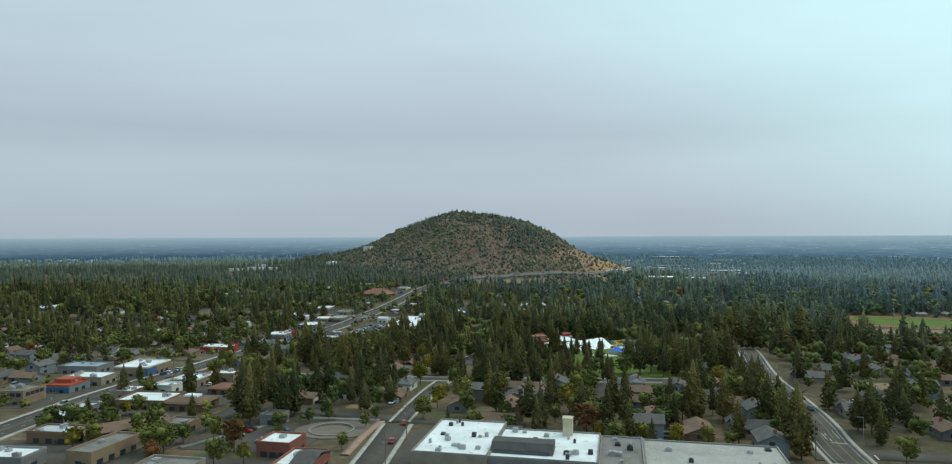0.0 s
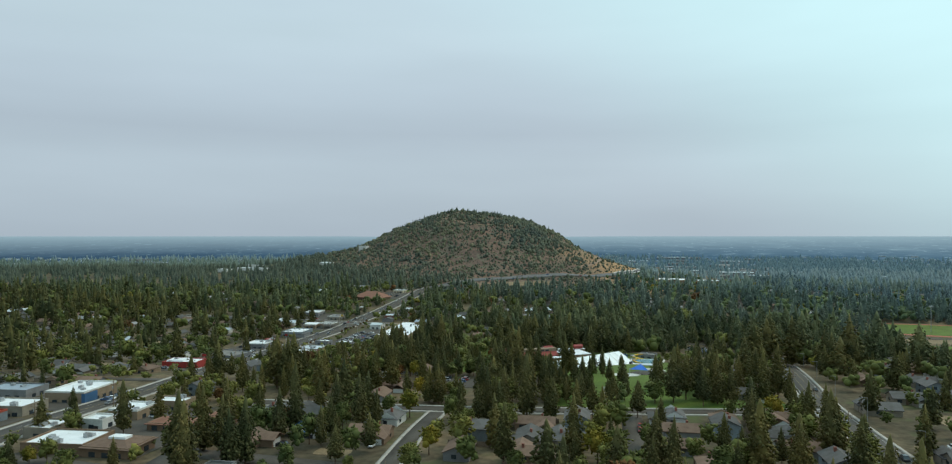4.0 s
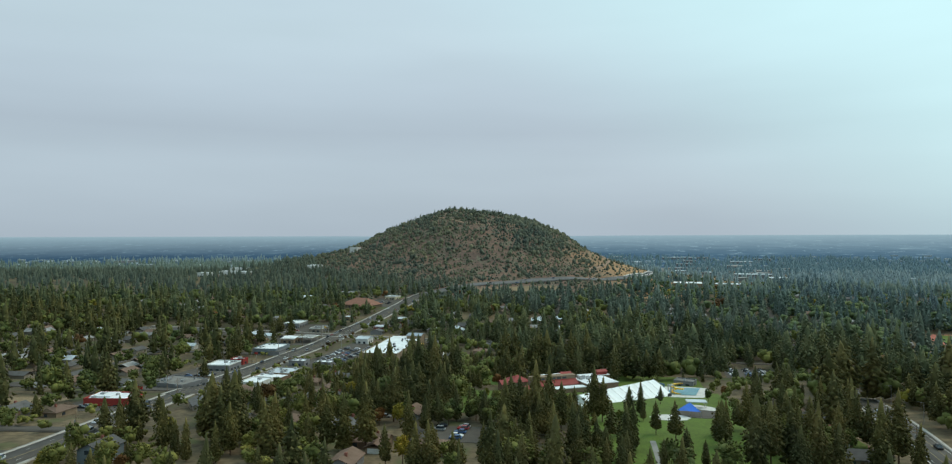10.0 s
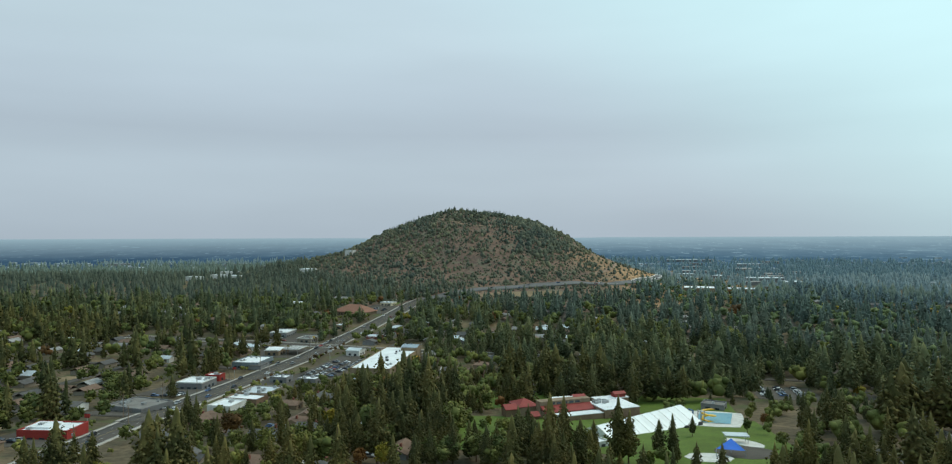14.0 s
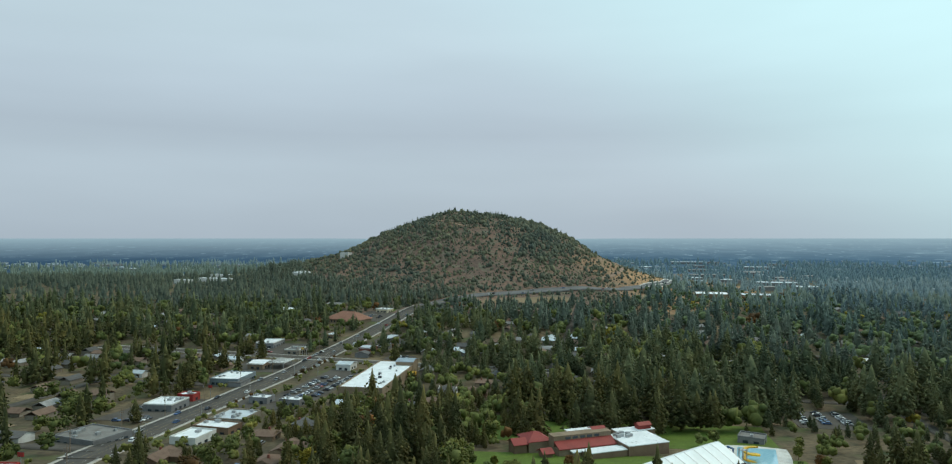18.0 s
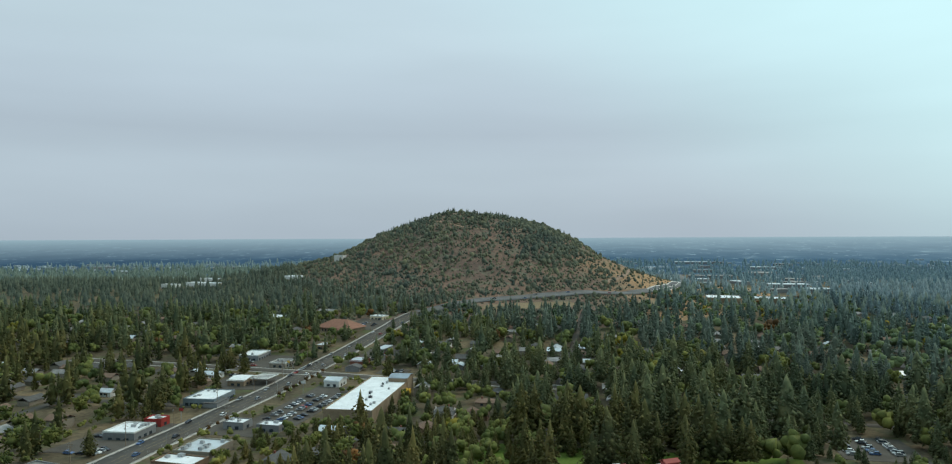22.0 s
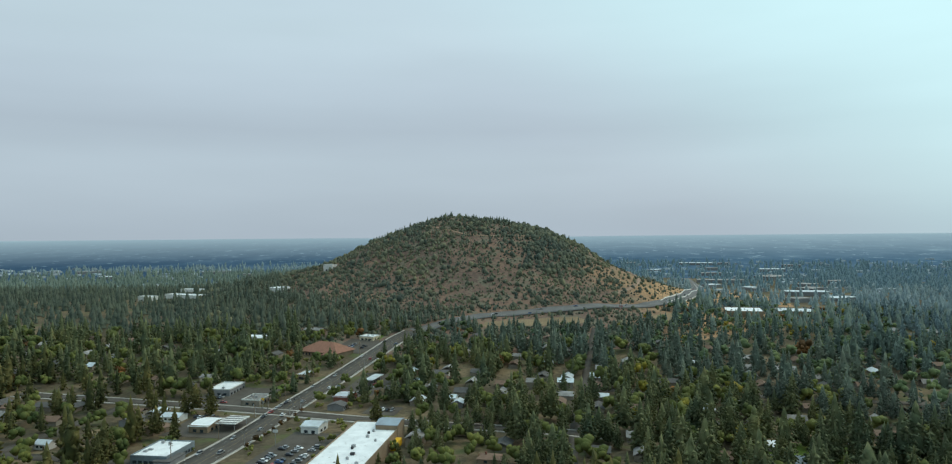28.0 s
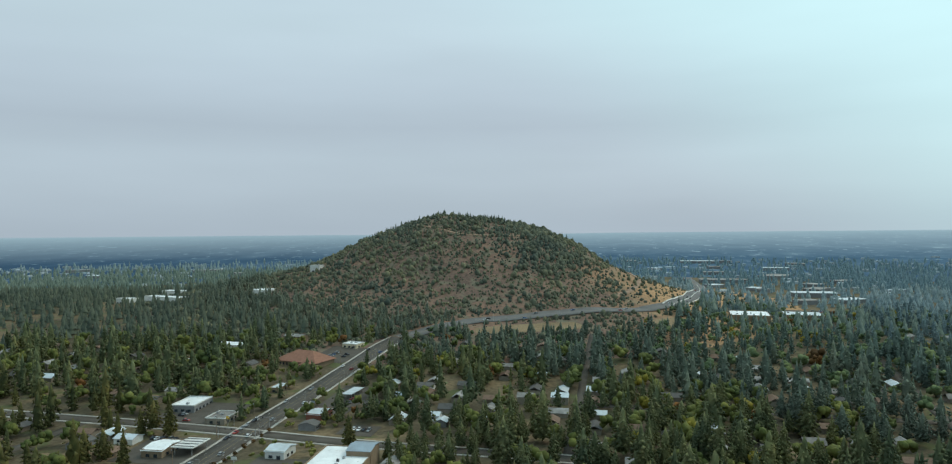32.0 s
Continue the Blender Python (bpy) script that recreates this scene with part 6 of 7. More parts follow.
LONE_L = [(-120, 206, 9), (-107, 221, 10), (-73, 200, 11), (-147, 224, 8), (-138, 230, 8), (-128, 251, 8), (-37, 229, 6), (-35, 240, 6), (-125, 203, 8), (-93, 210, 7), (-40, 202, 6), (-33, 274, 8),
          (-66, 226, 7), (-62, 210, 6), (-84, 212, 9), (-100, 200, 8), (-58, 235, 6), (-52, 240, 5), (-66, 188, 7), (-74, 186, 9), (-92, 186, 8), (-116, 240, 8), (-150, 300, 7), (-148, 265, 7), (-142, 330, 8),
          (-86, 623, 6), (-80, 621, 7), (-74, 623, 6), (-69, 620, 8), (-63, 622, 7), (-57, 620, 8), (-51, 622, 7), (-45, 628, 8), (-42, 640, 9), (-40, 652, 8)]
lone = np.array(LONE_A + LONE_B + LONE_L, float)
gap_ok = np.min(np.hypot(tx[:, None] - lone[None, :, 0], ty[:, None] - lone[None, :, 1]), axis=1) > 4.5
tx, ty, tp, th = (np.concatenate([v[gap_ok], w]) for v, w in ((tx, lone[:, 0]), (ty, lone[:, 1]), (tp, np.arange(len(lone)) < len(LONE_A + LONE_B)), (th, lone[:, 2])))
tz = land(tx, ty)

near = (np.abs(tx) < 135) & (ty > 170) & (ty < 520)
PINES = [tree_model("pine_tree", "tall dark green pine with a ragged tapering crown", "tree", conifer(11 + i, 330, 10, 7, 0.06 + 0.03 * i, 0.135 + 0.022 * (i % 3), 0.044),
                    trunk_np(0.93, 0.013), M_PINE, "pines of the town") for i in range(6)]
LEAFY = [tree_model("leafy_tree", lab, "tree", tuple(np.concatenate(q) for q in zip(lobed(31 + i, 8, 0.27), (lambda v, t: (v, t + 96))(*leafy(31 + i, 270, 3, 0.38, 0.07)))), trunk_np(0.62, 0.022, 4), mt, "garden trees")
         for i, (lab, mt) in enumerate((("rounded green broadleaf garden tree", M_LEAF), ("broad spreading green tree", M_LEAF), ("golden yellow autumn garden tree", M_GOLD), ("small rust-red garden tree", M_RUST)))]


def stand_up(models, idx, weights):
    left = set(range(len(models)))
    for i in idx:
        k = int(rng.choice(len(models), p=weights))
        m_ = pose(tx[i], ty[i], tz[i], 0, 0, float(rng.uniform(0, 360)))
        w = th[i] * rng.uniform(0.85, 1.2)
        ob = models[k] if k in left else copy_thing(models[k], m_)
        left.discard(k)
        ob.matrix_basis = m_
        ob.scale = (w, w, th[i])
    for k in left:
        bpy.data.objects.remove(models[k].children[0]), bpy.data.objects.remove(models[k].children[0]), bpy.data.objects.remove(models[k])


i_p, i_l = np.nonzero(near & tp)[0], np.nonzero(near & ~tp)[0]
first_ = len(tx) - len(lone)
i_p = np.concatenate([i_p[i_p >= first_], rng.permutation(i_p[i_p < first_])[:300 - int((i_p >= first_).sum())]])
i_l = np.concatenate([i_l[i_l >= first_], rng.permutation(i_l[i_l < first_])[:210 - len(LONE_L)]])
stand_up(PINES, i_p, (1 / 6,) * 6)
stand_up(LEAFY, i_l, (0.44, 0.38, 0.09, 0.09))
rest = np.ones(len(tx), bool)
rest[i_p] = rest[i_l] = False
MIDPINE = [conifer(51 + i, 128, 7, 5, 0.04 + 0.03 * i, 0.132 + 0.022 * (i % 3), 0.060) for i in range(6)]
LIGHTPINE = [conifer(61 + i, 30, 6, 5, 0.02 + 0.02 * i, 0.135 + 0.024 * (i % 3), 0.085) for i in range(6)]
MIDLEAF = [tuple(np.concatenate(q) for q in zip(lobed(71 + i, 7, 0.28), (lambda v, t: (v, t + 84))(*leafy(75 + i, 56, 3, 0.4, 0.1)))) for i in range(4)]
LIGHTLEAF = [lobed(81 + i, 7, 0.36) for i in range(5)]
# painted haze grows with distance, sooner on the right, later on the left
haze_depth = ty + 0.6 * np.maximum(tx, 0) + 0.6 * np.maximum(tx - 120, 0) + np.where(tx < -40, 0.38 * tx - 90, 0)
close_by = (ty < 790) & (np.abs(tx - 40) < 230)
for lo_, hi_, mt in ((0, 640, M_PINE), (640, 910, M_MIDPINE), (910, 1150, M_FARPINE), (1150, 1380, M_HAZEPINE1), (1380, 4000, M_HAZEPINE2)):
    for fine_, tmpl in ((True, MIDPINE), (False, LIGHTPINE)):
        s_ = rest & tp & (haze_depth >= lo_) & (haze_depth < hi_) & (close_by == fine_)
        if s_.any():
            join_trees("pine_woods", tmpl, tx[s_], ty[s_], tz[s_], th[s_], mt, "dense dark green pines between the houses, painted hazier farther off", 3, (1.0, 1.45))
leaf_roll = rng.random(len(tx))
for lo_, hi_, mt, lab in ((0, 0.93, M_LEAF, "green broadleaf trees of gardens and streets"), (0.93, 0.975, M_GOLD, "yellow autumn trees of the gardens"), (0.975, 1.0, M_RUST, "rust-coloured small garden trees")):
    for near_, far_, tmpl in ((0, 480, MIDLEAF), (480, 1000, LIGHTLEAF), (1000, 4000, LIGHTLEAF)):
        # beyond depth 1000 green leaves take the colour with painted haze
        s_ = rest & ~tp & (leaf_roll >= lo_) & (leaf_roll < hi_) & (haze_depth >= near_) & (haze_depth < far_)
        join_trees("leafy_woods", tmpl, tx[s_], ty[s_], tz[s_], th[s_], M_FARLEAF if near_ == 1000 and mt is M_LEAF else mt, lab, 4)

# far woods
a, b2 = np.meshgrid(np.arange(-2200, 2600, 12.0), np.arange(1000, 2750, 13.0))
a, b2 = a.ravel() + rng.uniform(-6, 6, a.size), b2.ravel() + rng.uniform(-6, 6, a.size)
r_ = np.hypot(a - BUTTE[0], b2 - BUTTE[1])
dens = 0.62 + 0.4 * np.sin(a * 0.008 + 1.2 * np.sin(b2 * 0.006)) * np.cos(b2 * 0.009)
ok = (rng.random(a.size) < dens + 0.1) & (np.abs(a) < 0.78 * (b2 + 60)) & is_free(a, b2, 4) & (np.hypot(a, b2 - 300) < 1350 + 1200 * rng.random(a.size))
ok &= (r_ > 400) | ((r_ > 325) & (a < 80) & (rng.random(a.size) < 0.85)) | ((r_ > 300) & (a > 215))
ok &= ~((a > 300) & (a < 0.42 * b2) & (b2 > 1190) & (b2 < 2300) & (rng.random(a.size) < 0.45))
a, b2 = a[ok], b2[ok]
# distance bands: later ones have more smoke haze in the needle colour
haze_depth = np.where(a > 60, b2 + 0.42 * a, 560 + 0.35 * b2)
for lo_, hi_, mt in ((-900, 1100, M_DARKPINE), (1100, 1330, M_HAZEPINE1), (1330, 1700, M_HAZEPINE2), (1700, 9000, M_HAZEPINE3)):
    s_ = (haze_depth >= lo_) & (haze_depth < hi_)
    join_trees("far_woods", [low_conifer(i) for i in range(6)], a[s_], b2[s_], surface(a[s_], b2[s_]), rng.uniform(9, 20, s_.sum()), mt, "distant pine woods, bluer with painted smoke haze", 5, (0.9, 1.4))
# town woods beside the view
a, b2 = np.meshgrid(np.arange(-1500, 1500, 12.0), np.arange(420, 1000, 12.0))
a, b2 = a.ravel() + rng.uniform(-5, 5, a.size), b2.ravel() + rng.uniform(-5, 5, a.size)
ok = (np.abs(a) < 0.8 * (b2 + 60)) & ((a < -800) | (a > 900)) & (rng.random(a.size) < 0.6)
# needle colour here includes light painted haze
join_trees("far_woods", [low_conifer(i + 9) for i in range(6)], a[ok], b2[ok], land(a[ok], b2[ok]), rng.uniform(9, 18, ok.sum()), M_FARPINE, "pine woods at the edge of town, light haze painted in", 6, (0.9, 1.4))

# junipers and scrub on the hill
def bush_model(seed):
    """A low rounded shrub: two uneven rings under a blunt top."""
    rnd = random.Random(seed)
    vs = [(q * rnd.uniform(0.75, 1.25) * math.cos(a), q * rnd.uniform(0.75, 1.25) * math.sin(a), z + rnd.uniform(-0.08, 0.08))
          for q, z in ((0.36, 0.05), (0.4, 0.5), (0.16, 0.92)) for a in np.linspace(0, 4.712, 4)]
    ts = []
    for k in (0, 4):
        for i in range(4):
            j = (i + 1) % 4
            ts += [(k + i, k + j, k + 4 + j), (k + i, k + 4 + j, k + 4 + i)]
    ts += [(8, 9, 10), (8, 10, 11)]
    return np.array(vs), np.array(ts)


n_s = 70000
ang, rad = rng.uniform(0, 2 * math.pi, n_s), 430 * np.sqrt(rng.random(n_s))
a, b2 = BUTTE[0] + rad * np.cos(ang), BUTTE[1] + rad * np.sin(ang)
patch_ = np.sin(a * 0.03 + 1.5 * np.sin(b2 * 0.021)) * np.cos(b2 * 0.034 + a * 0.012)
band = np.exp(-((a - 88 - (1345 - b2) * 0.12) / 32) ** 2) * (rad < 215)
ok = (rng.random(n_s) < 0.6 + 0.2 * patch_ + 0.9 * band + 0.15 * (a < -60)) & ~((a > 185) & (rng.random(n_s) < 0.78)) & is_free(a, b2, 4) & (b2 < 1362)
a, b2, bd = a[ok], b2[ok], band[ok]
hh = (0.8 + rng.gamma(1.6, 1.0, len(a))).clip(0.9, 7.0) * (1 + 0.35 * bd)
join_trees("juniper_scrub", [bush_model(91 + i) for i in range(6)], a, b2, surface(a, b2) - 0.3, hh, M_SAGE, "dark juniper scrub scattered on the slope", 7, (0.95, 1.5))
# taller trees along the crest and the wooded foot
ang, rad = rng.uniform(0, 2 * math.pi, 420), rng.uniform(20, 150, 420)
a, b2 = BUTTE[0] + rad * np.cos(ang), BUTTE[1] + rad * np.sin(ang)
ang, rad = rng.uniform(3.1, 5.6, 1100), rng.uniform(285, 360, 1100)
u, v = BUTTE[0] + rad * np.cos(ang), BUTTE[1] + rad * np.sin(ang)
ok = rng.random(1100) < np.clip((-20 - u) / 60, 0.06, 1.0)
a, b2 = np.concatenate([a, u[ok]]), np.concatenate([b2, v[ok]])
ok = is_free(a, b2, 4)
a, b2 = a[ok], b2[ok]
join_trees("hill_pines", LIGHTPINE, a, b2, surface(a, b2) - 0.3, rng.uniform(3.5, 10.5, len(a)) * np.where(np.hypot(a - BUTTE[0], b2 - BUTTE[1]) > 200, 1.5, 1.0), M_FARPINE, "small pines on the crest and foot of the hill", 8, (0.9, 1.5))

# ---- cars ----
def car_model(label, paint, long=4.6, tall=1.5, name="car"):
    t = thing(name, label, "car", group="parked and waiting cars")
    hl, hw = long / 2, 0.92
    prof = [(-hl, 0.35), (-hl, 0.78), (-hl + 0.25, 0.95), (hl - 1.25, 0.95), (hl - 0.15, 0.78), (hl, 0.6), (hl, 0.35)]
    n_ = len(prof)
    sh = Shape().add([(x, s * hw, z) for s in (-1, 1) for x, z in prof], [tuple(range(n_)), tuple(range(2 * n_ - 1, n_ - 1, -1))] + [(i, n_ + i, n_ + (i + 1) % n_, (i + 1) % n_) for i in range(n_)])
    body = part("body", sh, paint, t)
    cab = Shape().add([(-hl + 0.3, -0.86, 0.95), (hl - 1.35, -0.86, 0.95), (hl - 1.35, 0.86, 0.95), (-hl + 0.3, 0.86, 0.95),
                       (-hl + 0.85, -0.7, tall), (hl - 2.1, -0.7, tall), (hl - 2.1, 0.7, tall), (-hl + 0.85, 0.7, tall)], BOXF)
    part("cabin_glass", cab, M_GLASS, t)
    part("roof", Shape().box((-hl + 0.85 + hl - 2.1) / 2, 0, tall, long - 2.85, 1.46, 0.06), paint, t)
    for x in (-hl + 0.85, hl - 0.9):
        for s in (-1, 1):
            rim_ = [(x + q * math.cos(k * math.pi / 5), s * v, 0.34 + q * math.sin(k * math.pi / 5)) for q, v in ((0.34, 0.72), (0.34, 0.95), (0.2, 0.9)) for k in range(10)]
            w = Shape().add(rim_, [(o + k, o + (k + 1) % 10, o + 10 + (k + 1) % 10, o + 10 + k) for o in (0, 10) for k in range(10)] + [tuple(range(20, 30))])
            part("wheel", w, M_TYRE, t)
    return t


M_CARS = [plain("car_white", (0.75, 0.76, 0.77), 0.3, 0.0, 0.03, grime=0.08, spec=0.5), plain("car_silver", (0.4, 0.41, 0.42), 0.3, 0.5, 0.05, spec=0.5), plain("car_black", (0.025, 0.025, 0.03), 0.25, 0.0, 0.05, spec=0.5),
          plain("car_blue", (0.05, 0.11, 0.25), 0.3, 0.0, 0.05, spec=0.5), plain("car_red", (0.32, 0.03, 0.025), 0.3, 0.0, 0.05, spec=0.5)]
CARS = [car_model("white saloon car on the asphalt", M_CARS[0]), car_model("silver saloon car on the asphalt", M_CARS[1]), car_model("black saloon car on the asphalt", M_CARS[2]),
        car_model("dark blue saloon car on the asphalt", M_CARS[3]), car_model("red saloon car on the asphalt", M_CARS[4]), car_model("tall white van on the asphalt", M_CARS[0], 5.6, 2.2, "van"),
        car_model("grey pickup-like car on the asphalt", M_CARS[1], 5.2, 1.8), car_model("black tall car on the asphalt", M_CARS[2], 4.8, 1.75)]
car_used = set()
cr = random.Random(21)


def put_car(x, y, turn, kind=None, lift=0.16):
    k = cr.choice((0, 0, 1, 1, 1, 2, 2, 2, 3, 3, 4, 6, 6, 7)) if kind is None else kind
    m_ = pose(x, y, float(surface(x, y)) + lift, 0, 0, turn)
    if k in car_used:
        copy_thing(CARS[k], m_)
    else:
        CARS[k].matrix_basis = m_
        car_used.add(k)


def lot(x, y, rows, cols, turn, gap_row=8.0, gap_col=2.7, fill=0.7):
    c, s = math.cos(radians(turn)), math.sin(radians(turn))
    for i in range(rows):
        for j in range(cols):
            if cr.random() < fill:
                u, v = (i - (rows - 1) / 2) * gap_row, (j - (cols - 1) / 2) * gap_col
                put_car(x + u * c - v * s, y + u * s + v * c, turn + cr.choice((0, 180)) + cr.uniform(-2, 2))


lot(-103, 668, 3, 22, -12, 8.5, 2.8, 0.62)
lot(-180, 575, 3, 4, -10, 6, 2.8, 0.7)
lot(-190, 612, 1, 6, -8, 6, 2.8, 0.7)
lot(-176, 795, 2, 5, -12, 9, 2.8, 0.55)
lot(-170, 755, 1, 7, 78, 6, 2.8, 0.8)
lot(-80, 815, 1, 10, -14, 6, 3.2, 0.5)
lot(-108, 946, 2, 6, -20, 12, 2.9, 0.4)
lot(-158, 346, 1, 5, -8, 6, 2.8, 0.9)
lot(-186, 440, 2, 5, -4, 8, 2.9, 0.6)
lot(-122, 308, 1, 5, -8, 6, 2.9, 0.5)
lot(-72, 218, 2, 6, -10, 12, 2.9, 0.45)
lot(-195, 296, 2, 6, -6, 7, 2.9, 0.6)
lot(155, 382, 1, 9, -16, 6, 3.0, 0.6)
lot(180, 576, 3, 12, -16, 10, 3.0, 0.6)
lot(-10, 386, 2, 7, -10, 9, 3.0, 0.5)
lot(-62, 768, 1, 5, 78, 6, 3.2, 0.6)
lot(420, 1165, 3, 12, -10, 9, 3.2, 0.5)


def on_road(line, at, offset, back=False):
    p = spaced(line, 2.0)
    i = min(int(at / 2.0), len(p) - 2)
    n_ = side_of(p)
    q = p[i] + n_[i] * offset
    d = p[i + 1] - p[i]
    put_car(q[0], q[1], math.degrees(math.atan2(d[1], d[0])) + (180 if back else 0), lift=0.26)


for at in (30, 75, 118, 160, 205, 236, 268, 300, 332, 364, 420, 470):
    on_road(GREENWOOD, at + cr.uniform(-8, 8), cr.choice((3.6, 6.8)))
    on_road(GREENWOOD, at + cr.uniform(-20, 10), cr.choice((-3.6, -6.8)), True)
for at in (268, 276, 284, 292, 300):
    on_road(GREENWOOD, at + cr.uniform(-1, 1), -6.8, True)
for at in (40, 95, 140, 190, 250, 330, 380, 430, 520, 620):
    on_road(HIGHWAY, at + cr.uniform(-15, 15), cr.choice((2.0, 5.4)))
    on_road(HIGHWAY, at + cr.uniform(-15, 15), cr.choice((-2.0, -5.4)), True)
for at in (318, 430):
    on_road(AVENUE, at, 2.6)
    on_road(AVENUE, at + 61, -2.6, True)
for at in (450, 490, 535, 590, 640):
    on_road(WEST, at, 3.2)
    on_road(WEST, at + 17, -3.2, True)
for line_, ats in ((SIDE_STREETS[0][0], (95, 150, 200)), (SIDE_STREETS[1][0], (20, 32, 60, 66)), (SIDE_STREETS[5][0], (60, 130, 190))):
    for at in ats:
        on_road(line_, at, 2.6)
# cars in the drives of the nearest houses
for x, y, kind_, turn_ in sorted(PLOTS, key=lambda p: abs(p[0]) * 0.8 + p[1])[:190:3]:
    c, s = math.cos(radians(turn_)), math.sin(radians(turn_))
    put_car(x + 3.6 * c + 10.5 * s, y + 3.6 * s - 10.5 * c, turn_ + 90, lift=0.05)

# ---- poles, lamps and signals ----
up = thing("utility_pole", "tall weathered wooden utility pole with crossarms", "pole", group="poles along the streets")
part("pole", Shape().tube(0, 0, -0.5, 0.19, 12.5, 8, 0.12), M_WOOD, up)
for z in (10.6, 9.6):
    part("crossarm", Shape().box(0, 0, z, 2.6, 0.14, 0.16), M_WOOD, up)
part("transformer", Shape().tube(0.35, 0, 8.0, 0.28, 0.9), M_STEEL, up)
sl_ = thing("street_lamp", "grey steel street lamp with a curved arm", "lamp", group="lamps along the streets")
part("pole", Shape().tube(0, 0, -0.3, 0.11, 9.3, 8, 0.07), M_STEEL, sl_)
part("arm", Shape().box(1.0, 0, 8.9, 2.2, 0.1, 0.12), M_STEEL, sl_)
part("lamp_head", Shape().box(2.2, 0, 8.82, 0.8, 0.3, 0.16), M_DARK, sl_)


def along(model, line, start_, step, offset, done, flip=0):
    p = spaced(line, 2.0)
    n_ = side_of(p)
    for i in range(int(start_ / 2), len(p) - 1, int(step / 2)):
        q, d = p[i] + n_[i] * offset, p[i + 1] - p[i]
        m_ = pose(q[0], q[1], float(surface(*q)), 0, 0, math.degrees(math.atan2(d[1], d[0])) + 90 + flip)
        if done:
            copy_thing(model, m_)
        else:
            model.matrix_basis = m_
            done = True
    return done


along(up, GREENWOOD, 12, 42, -11.6, False)
along(up, AVENUE, 250, 40, -9.4, True)
along(up, WEST, 440, 44, 9.4, True)
along(up, SIDE_STREETS[0][0], 120, 34, 6.6, True)
along(sl_, GREENWOOD, 30, 60, 11.4, False, 0)
along(sl_, HIGHWAY, 30, 70, 9.5, True)
along(sl_, AVENUE, 270, 50, 9.2, True)
sg = thing("traffic_signal", "traffic signal on a long steel arm over the crossing", "signal", group="signals at the crossing")
part("pole", Shape().tube(0, 0, -0.3, 0.16, 7.0, 8, 0.11), M_STEEL, sg)
part("arm", Shape().box(4.5, 0, 6.1, 9, 0.14, 0.16), M_STEEL, sg)
for k in (4.5, 8.3):
    part("signal_head", Shape().box(k, 0, 5.3, 0.4, 0.35, 1.1), M_DARK, sg)
for k, (x, y, t_) in enumerate(((-141, 757, -12), (-118, 752, 78), (-117, 775, 168), (-140, 780, 258))):
    if k:
        copy_thing(sg, pose(x, y, lz(x, y), 0, 0, t_))
    else:
        sg.matrix_basis = pose(x, y, lz(x, y), 0, 0, t_)

# rows of small rust-red street trees and shrubs
p_ = spaced(GREENWOOD, 2.0)
n_ = side_of(p_)
ids = [i for i in range(20, len(p_) - 4, 5) if 690 < p_[i][1] < 770 or 600 < p_[i][1] < 640]
sx_, sy_ = np.array([p_[i][0] + n_[i][0] * 12.6 for i in ids]), np.array([p_[i][1] + n_[i][1] * 12.6 for i in ids])
join_trees("street_shrubs", MIDLEAF, sx_, sy_, land(sx_, sy_), rng.uniform(3, 5.5, len(sx_)), M_RUST, "row of rust-brown street trees by the avenue", 31)
# small trees in the car parks and verges
px_, py_ = rng.uniform(-215, -60, 900), rng.uniform(180, 900, 900)
cl = np.zeros(900, bool)
for x, y, hx, hy, turn in KEEP_RECTS:
    cl |= (np.abs(px_ - x) < hx) & (np.abs(py_ - y) < hy)
road_free = np.ones(900, bool)
for pts_, half_ in KEEP_ROADS:
    for (ax, ay), (bx, by) in zip(pts_[:-1], pts_[1:]):
        dx, dy = bx - ax, by - ay
        t_ = np.clip(((px_ - ax) * dx + (py_ - ay) * dy) / (dx * dx + dy * dy), 0, 1)
        road_free &= np.hypot(px_ - ax - t_ * dx, py_ - ay - t_ * dy) > half_ + 1.5
ok = road_free & ~cl
join_trees("verge_trees", LIGHTLEAF, px_[ok], py_[ok], land(px_[ok], py_[ok]), rng.uniform(2.0, 6.0, ok.sum()), M_LEAF, "small green trees and shrubs on the verges", 32)

# ---- road cut round the hill ----
turns = [(BUTTE[0] + r_ * math.cos(a_), BUTTE[1] + r_ * math.sin(a_)) for a_, r_ in zip(np.linspace(-0.95, 0.35, 12), np.linspace(268, 200, 12))]
tagged(new("road", strip("road", turns, 3.0, 0.8, M_DIRT, step=6.0, thick=2.5, cuts=2)), "pale cinder road climbing the flank of the hill", "road", kind="structure")
turns = [(BUTTE[0] + r_ * math.cos(a_), BUTTE[1] + r_ * math.sin(a_)) for a_, r_ in zip(np.linspace(-2.6, -0.4, 18), np.linspace(86, 128, 18))]
tagged(new("path", strip("path", turns, 2.2, 0.7, M_DIRT, step=6.0, thick=2.0, cuts=2)), "cinder road cut below the crest of the hill", "path", kind="structure")

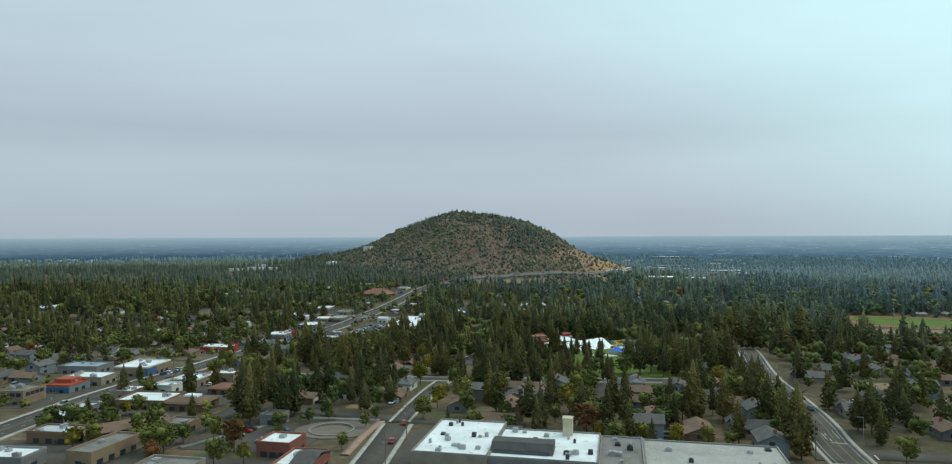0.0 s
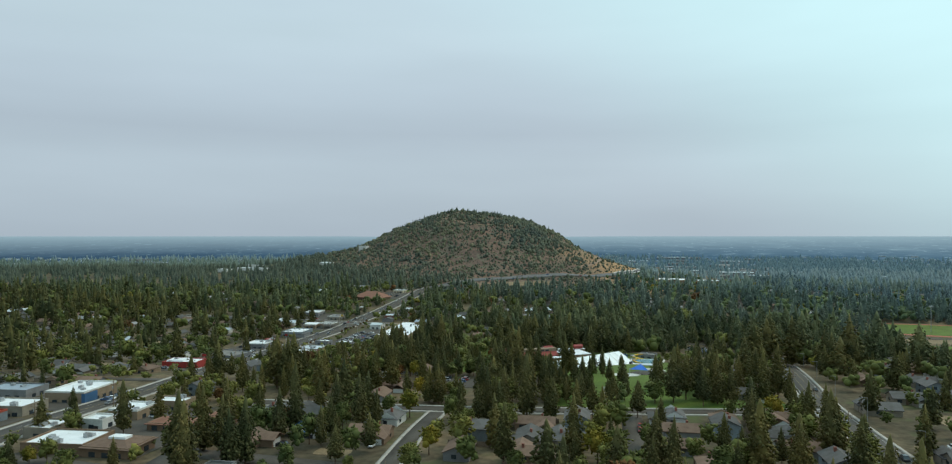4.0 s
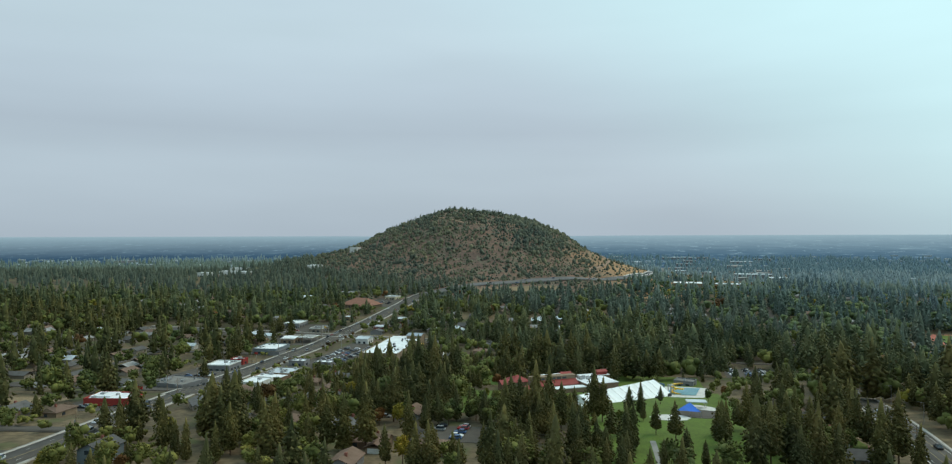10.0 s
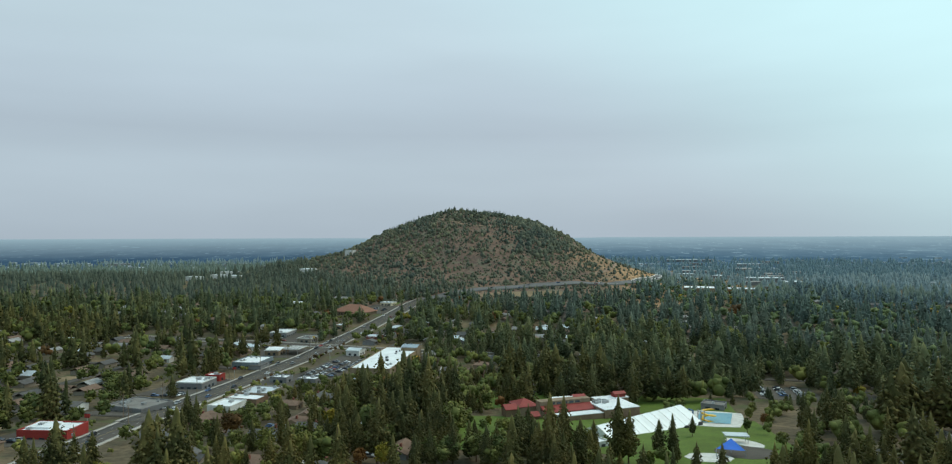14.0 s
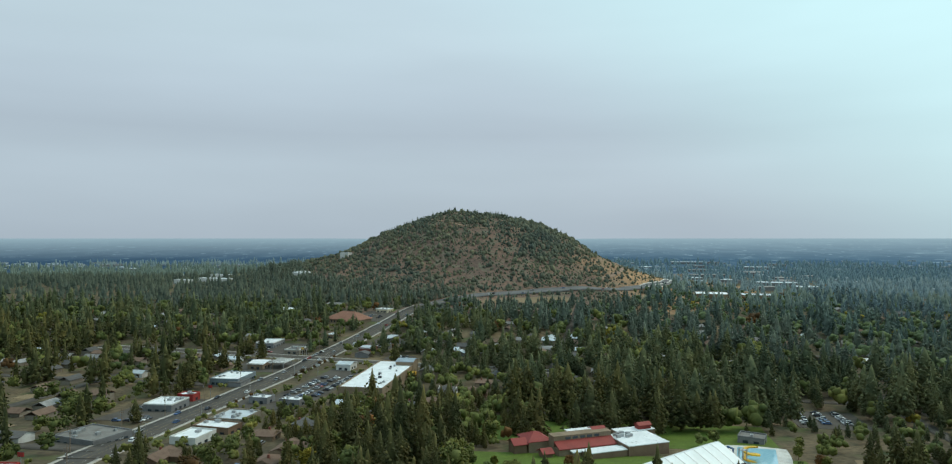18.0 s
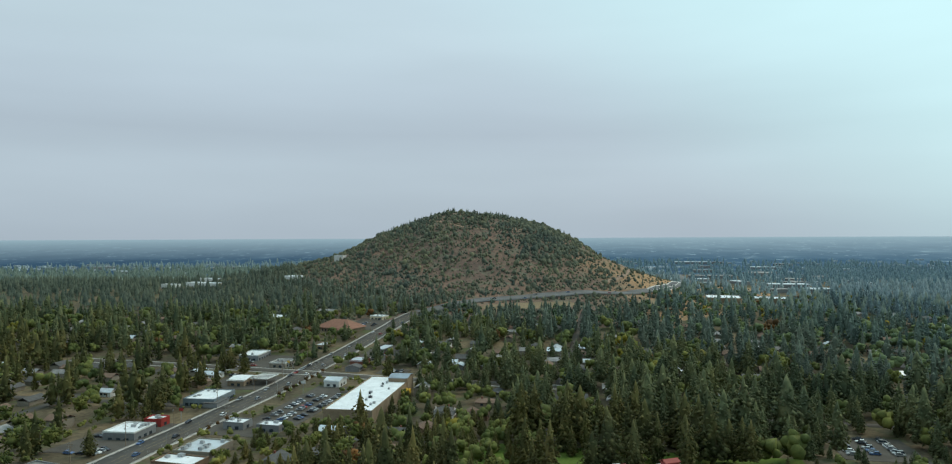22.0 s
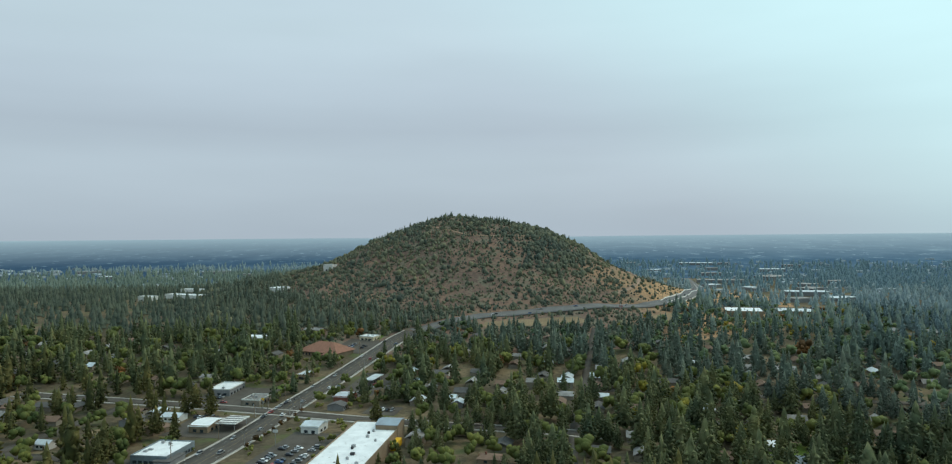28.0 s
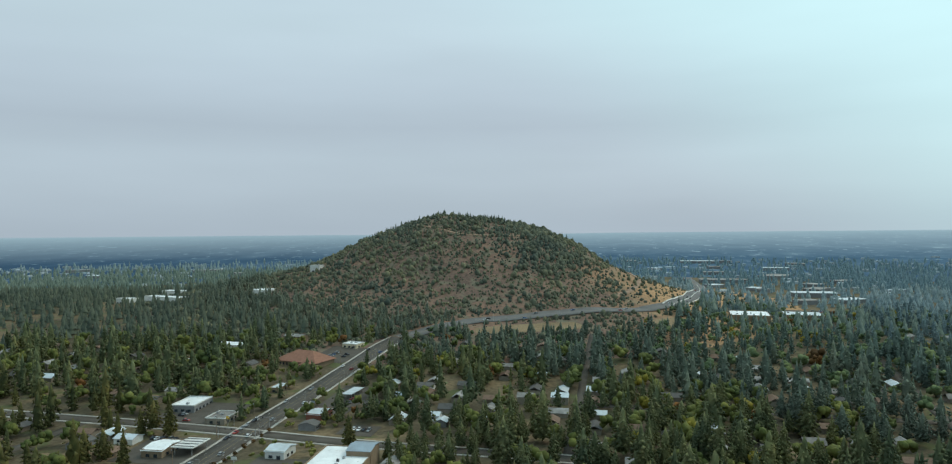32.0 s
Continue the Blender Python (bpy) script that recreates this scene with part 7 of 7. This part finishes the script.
# ---- fences and pole signs ----
fe = thing("fence", "weathered board fence between gardens", "fence", group="garden fences")
for k in range(4):
    part("panel", Shape().box(-6 + k * 4, 0, 0.1, 3.8, 0.06, 1.7), M_WOOD, fe)
for k in range(5):
    part("post", Shape().box(-8 + k * 4, 0, -0.4, 0.14, 0.14, 2.3), M_WOOD, fe)
done = False
for k, (x, y, kind_, turn_) in enumerate(sorted(PLOTS, key=lambda p: abs(p[0]) * 0.8 + p[1])[1:90:3]):
    c, s = math.cos(radians(turn_)), math.sin(radians(turn_))
    fx, fy = x - 8.6 * s, y + 8.6 * c
    m_ = pose(fx, fy, lz(fx, fy), 0, 0, turn_)
    if done:
        copy_thing(fe, m_)
    else:
        fe.matrix_basis, done = m_, True
for k, (x, y, hgt, w, mt, lab) in enumerate(((-150, 232, 6, 2.2, M_BLUETARP, "blue square pole sign by the street"), (-168, 470, 6, 2.6, M_REDWALL, "red pole sign before the red shop"), (-163, 636, 7, 2.4, M_REDWALL, "red pole sign by the restaurant"),
                                         (-112, 700, 8, 3.0, M_WHITEWALL, "tall white pole sign of the store"), (-142, 775, 6, 2.0, M_YELLOWPLASTIC, "yellow pole sign at the crossing"), (-98, 806, 6, 2.4, M_BLUEMETAL, "blue-grey pole sign by the shops"))):
    sgn = thing("pole_sign", lab, "sign", pose(x, y, lz(x, y), 0, 0, -11))
    part("post", Shape().tube(0, 0, -0.4, 0.14, hgt, 8), M_STEEL, sgn)
    part("board", Shape().box(0, 0, hgt - 0.6, w, 0.3, 1.6), mt, sgn)
    part("frame", Shape().box(0, 0, hgt - 0.75, w + 0.2, 0.2, 0.15).box(0, 0, hgt + 1.0, w + 0.2, 0.2, 0.15), M_DARK, sgn)

# ---- crossing on the avenue: stop lines and turn dashes ----
cross = patch("road", "wide asphalt crossing of the avenue", M_ASPHALT, 113, 196, 17, 17, -14, 0.235, "road", open_ground=False)
marks = thing("road_marking", "worn white stop lines at the crossing", "marking")
for u, v, a, b2 in ((2.6, 11.5, 4.6, 0.5), (-2.6, -11.5, 4.6, 0.5), (9.5, -2.4, 0.5, 4.2), (-4.4, 20, 0.2, 14), (0.2, 18, 0.2, 10), (4.4, 20, 0.2, 14), (1.2, 15.0, 0.3, 2.4), (1.2, 22.0, 0.3, 2.4)):
    c, s = math.cos(radians(-14)), math.sin(radians(-14))
    x, y = 113 + u * c - v * s, 196 + u * s + v * c
    part("stripe", Shape().box(x, y, float(surface(x, y)) + 0.26, a, b2, 0.03, -14), M_PAINT, marks)
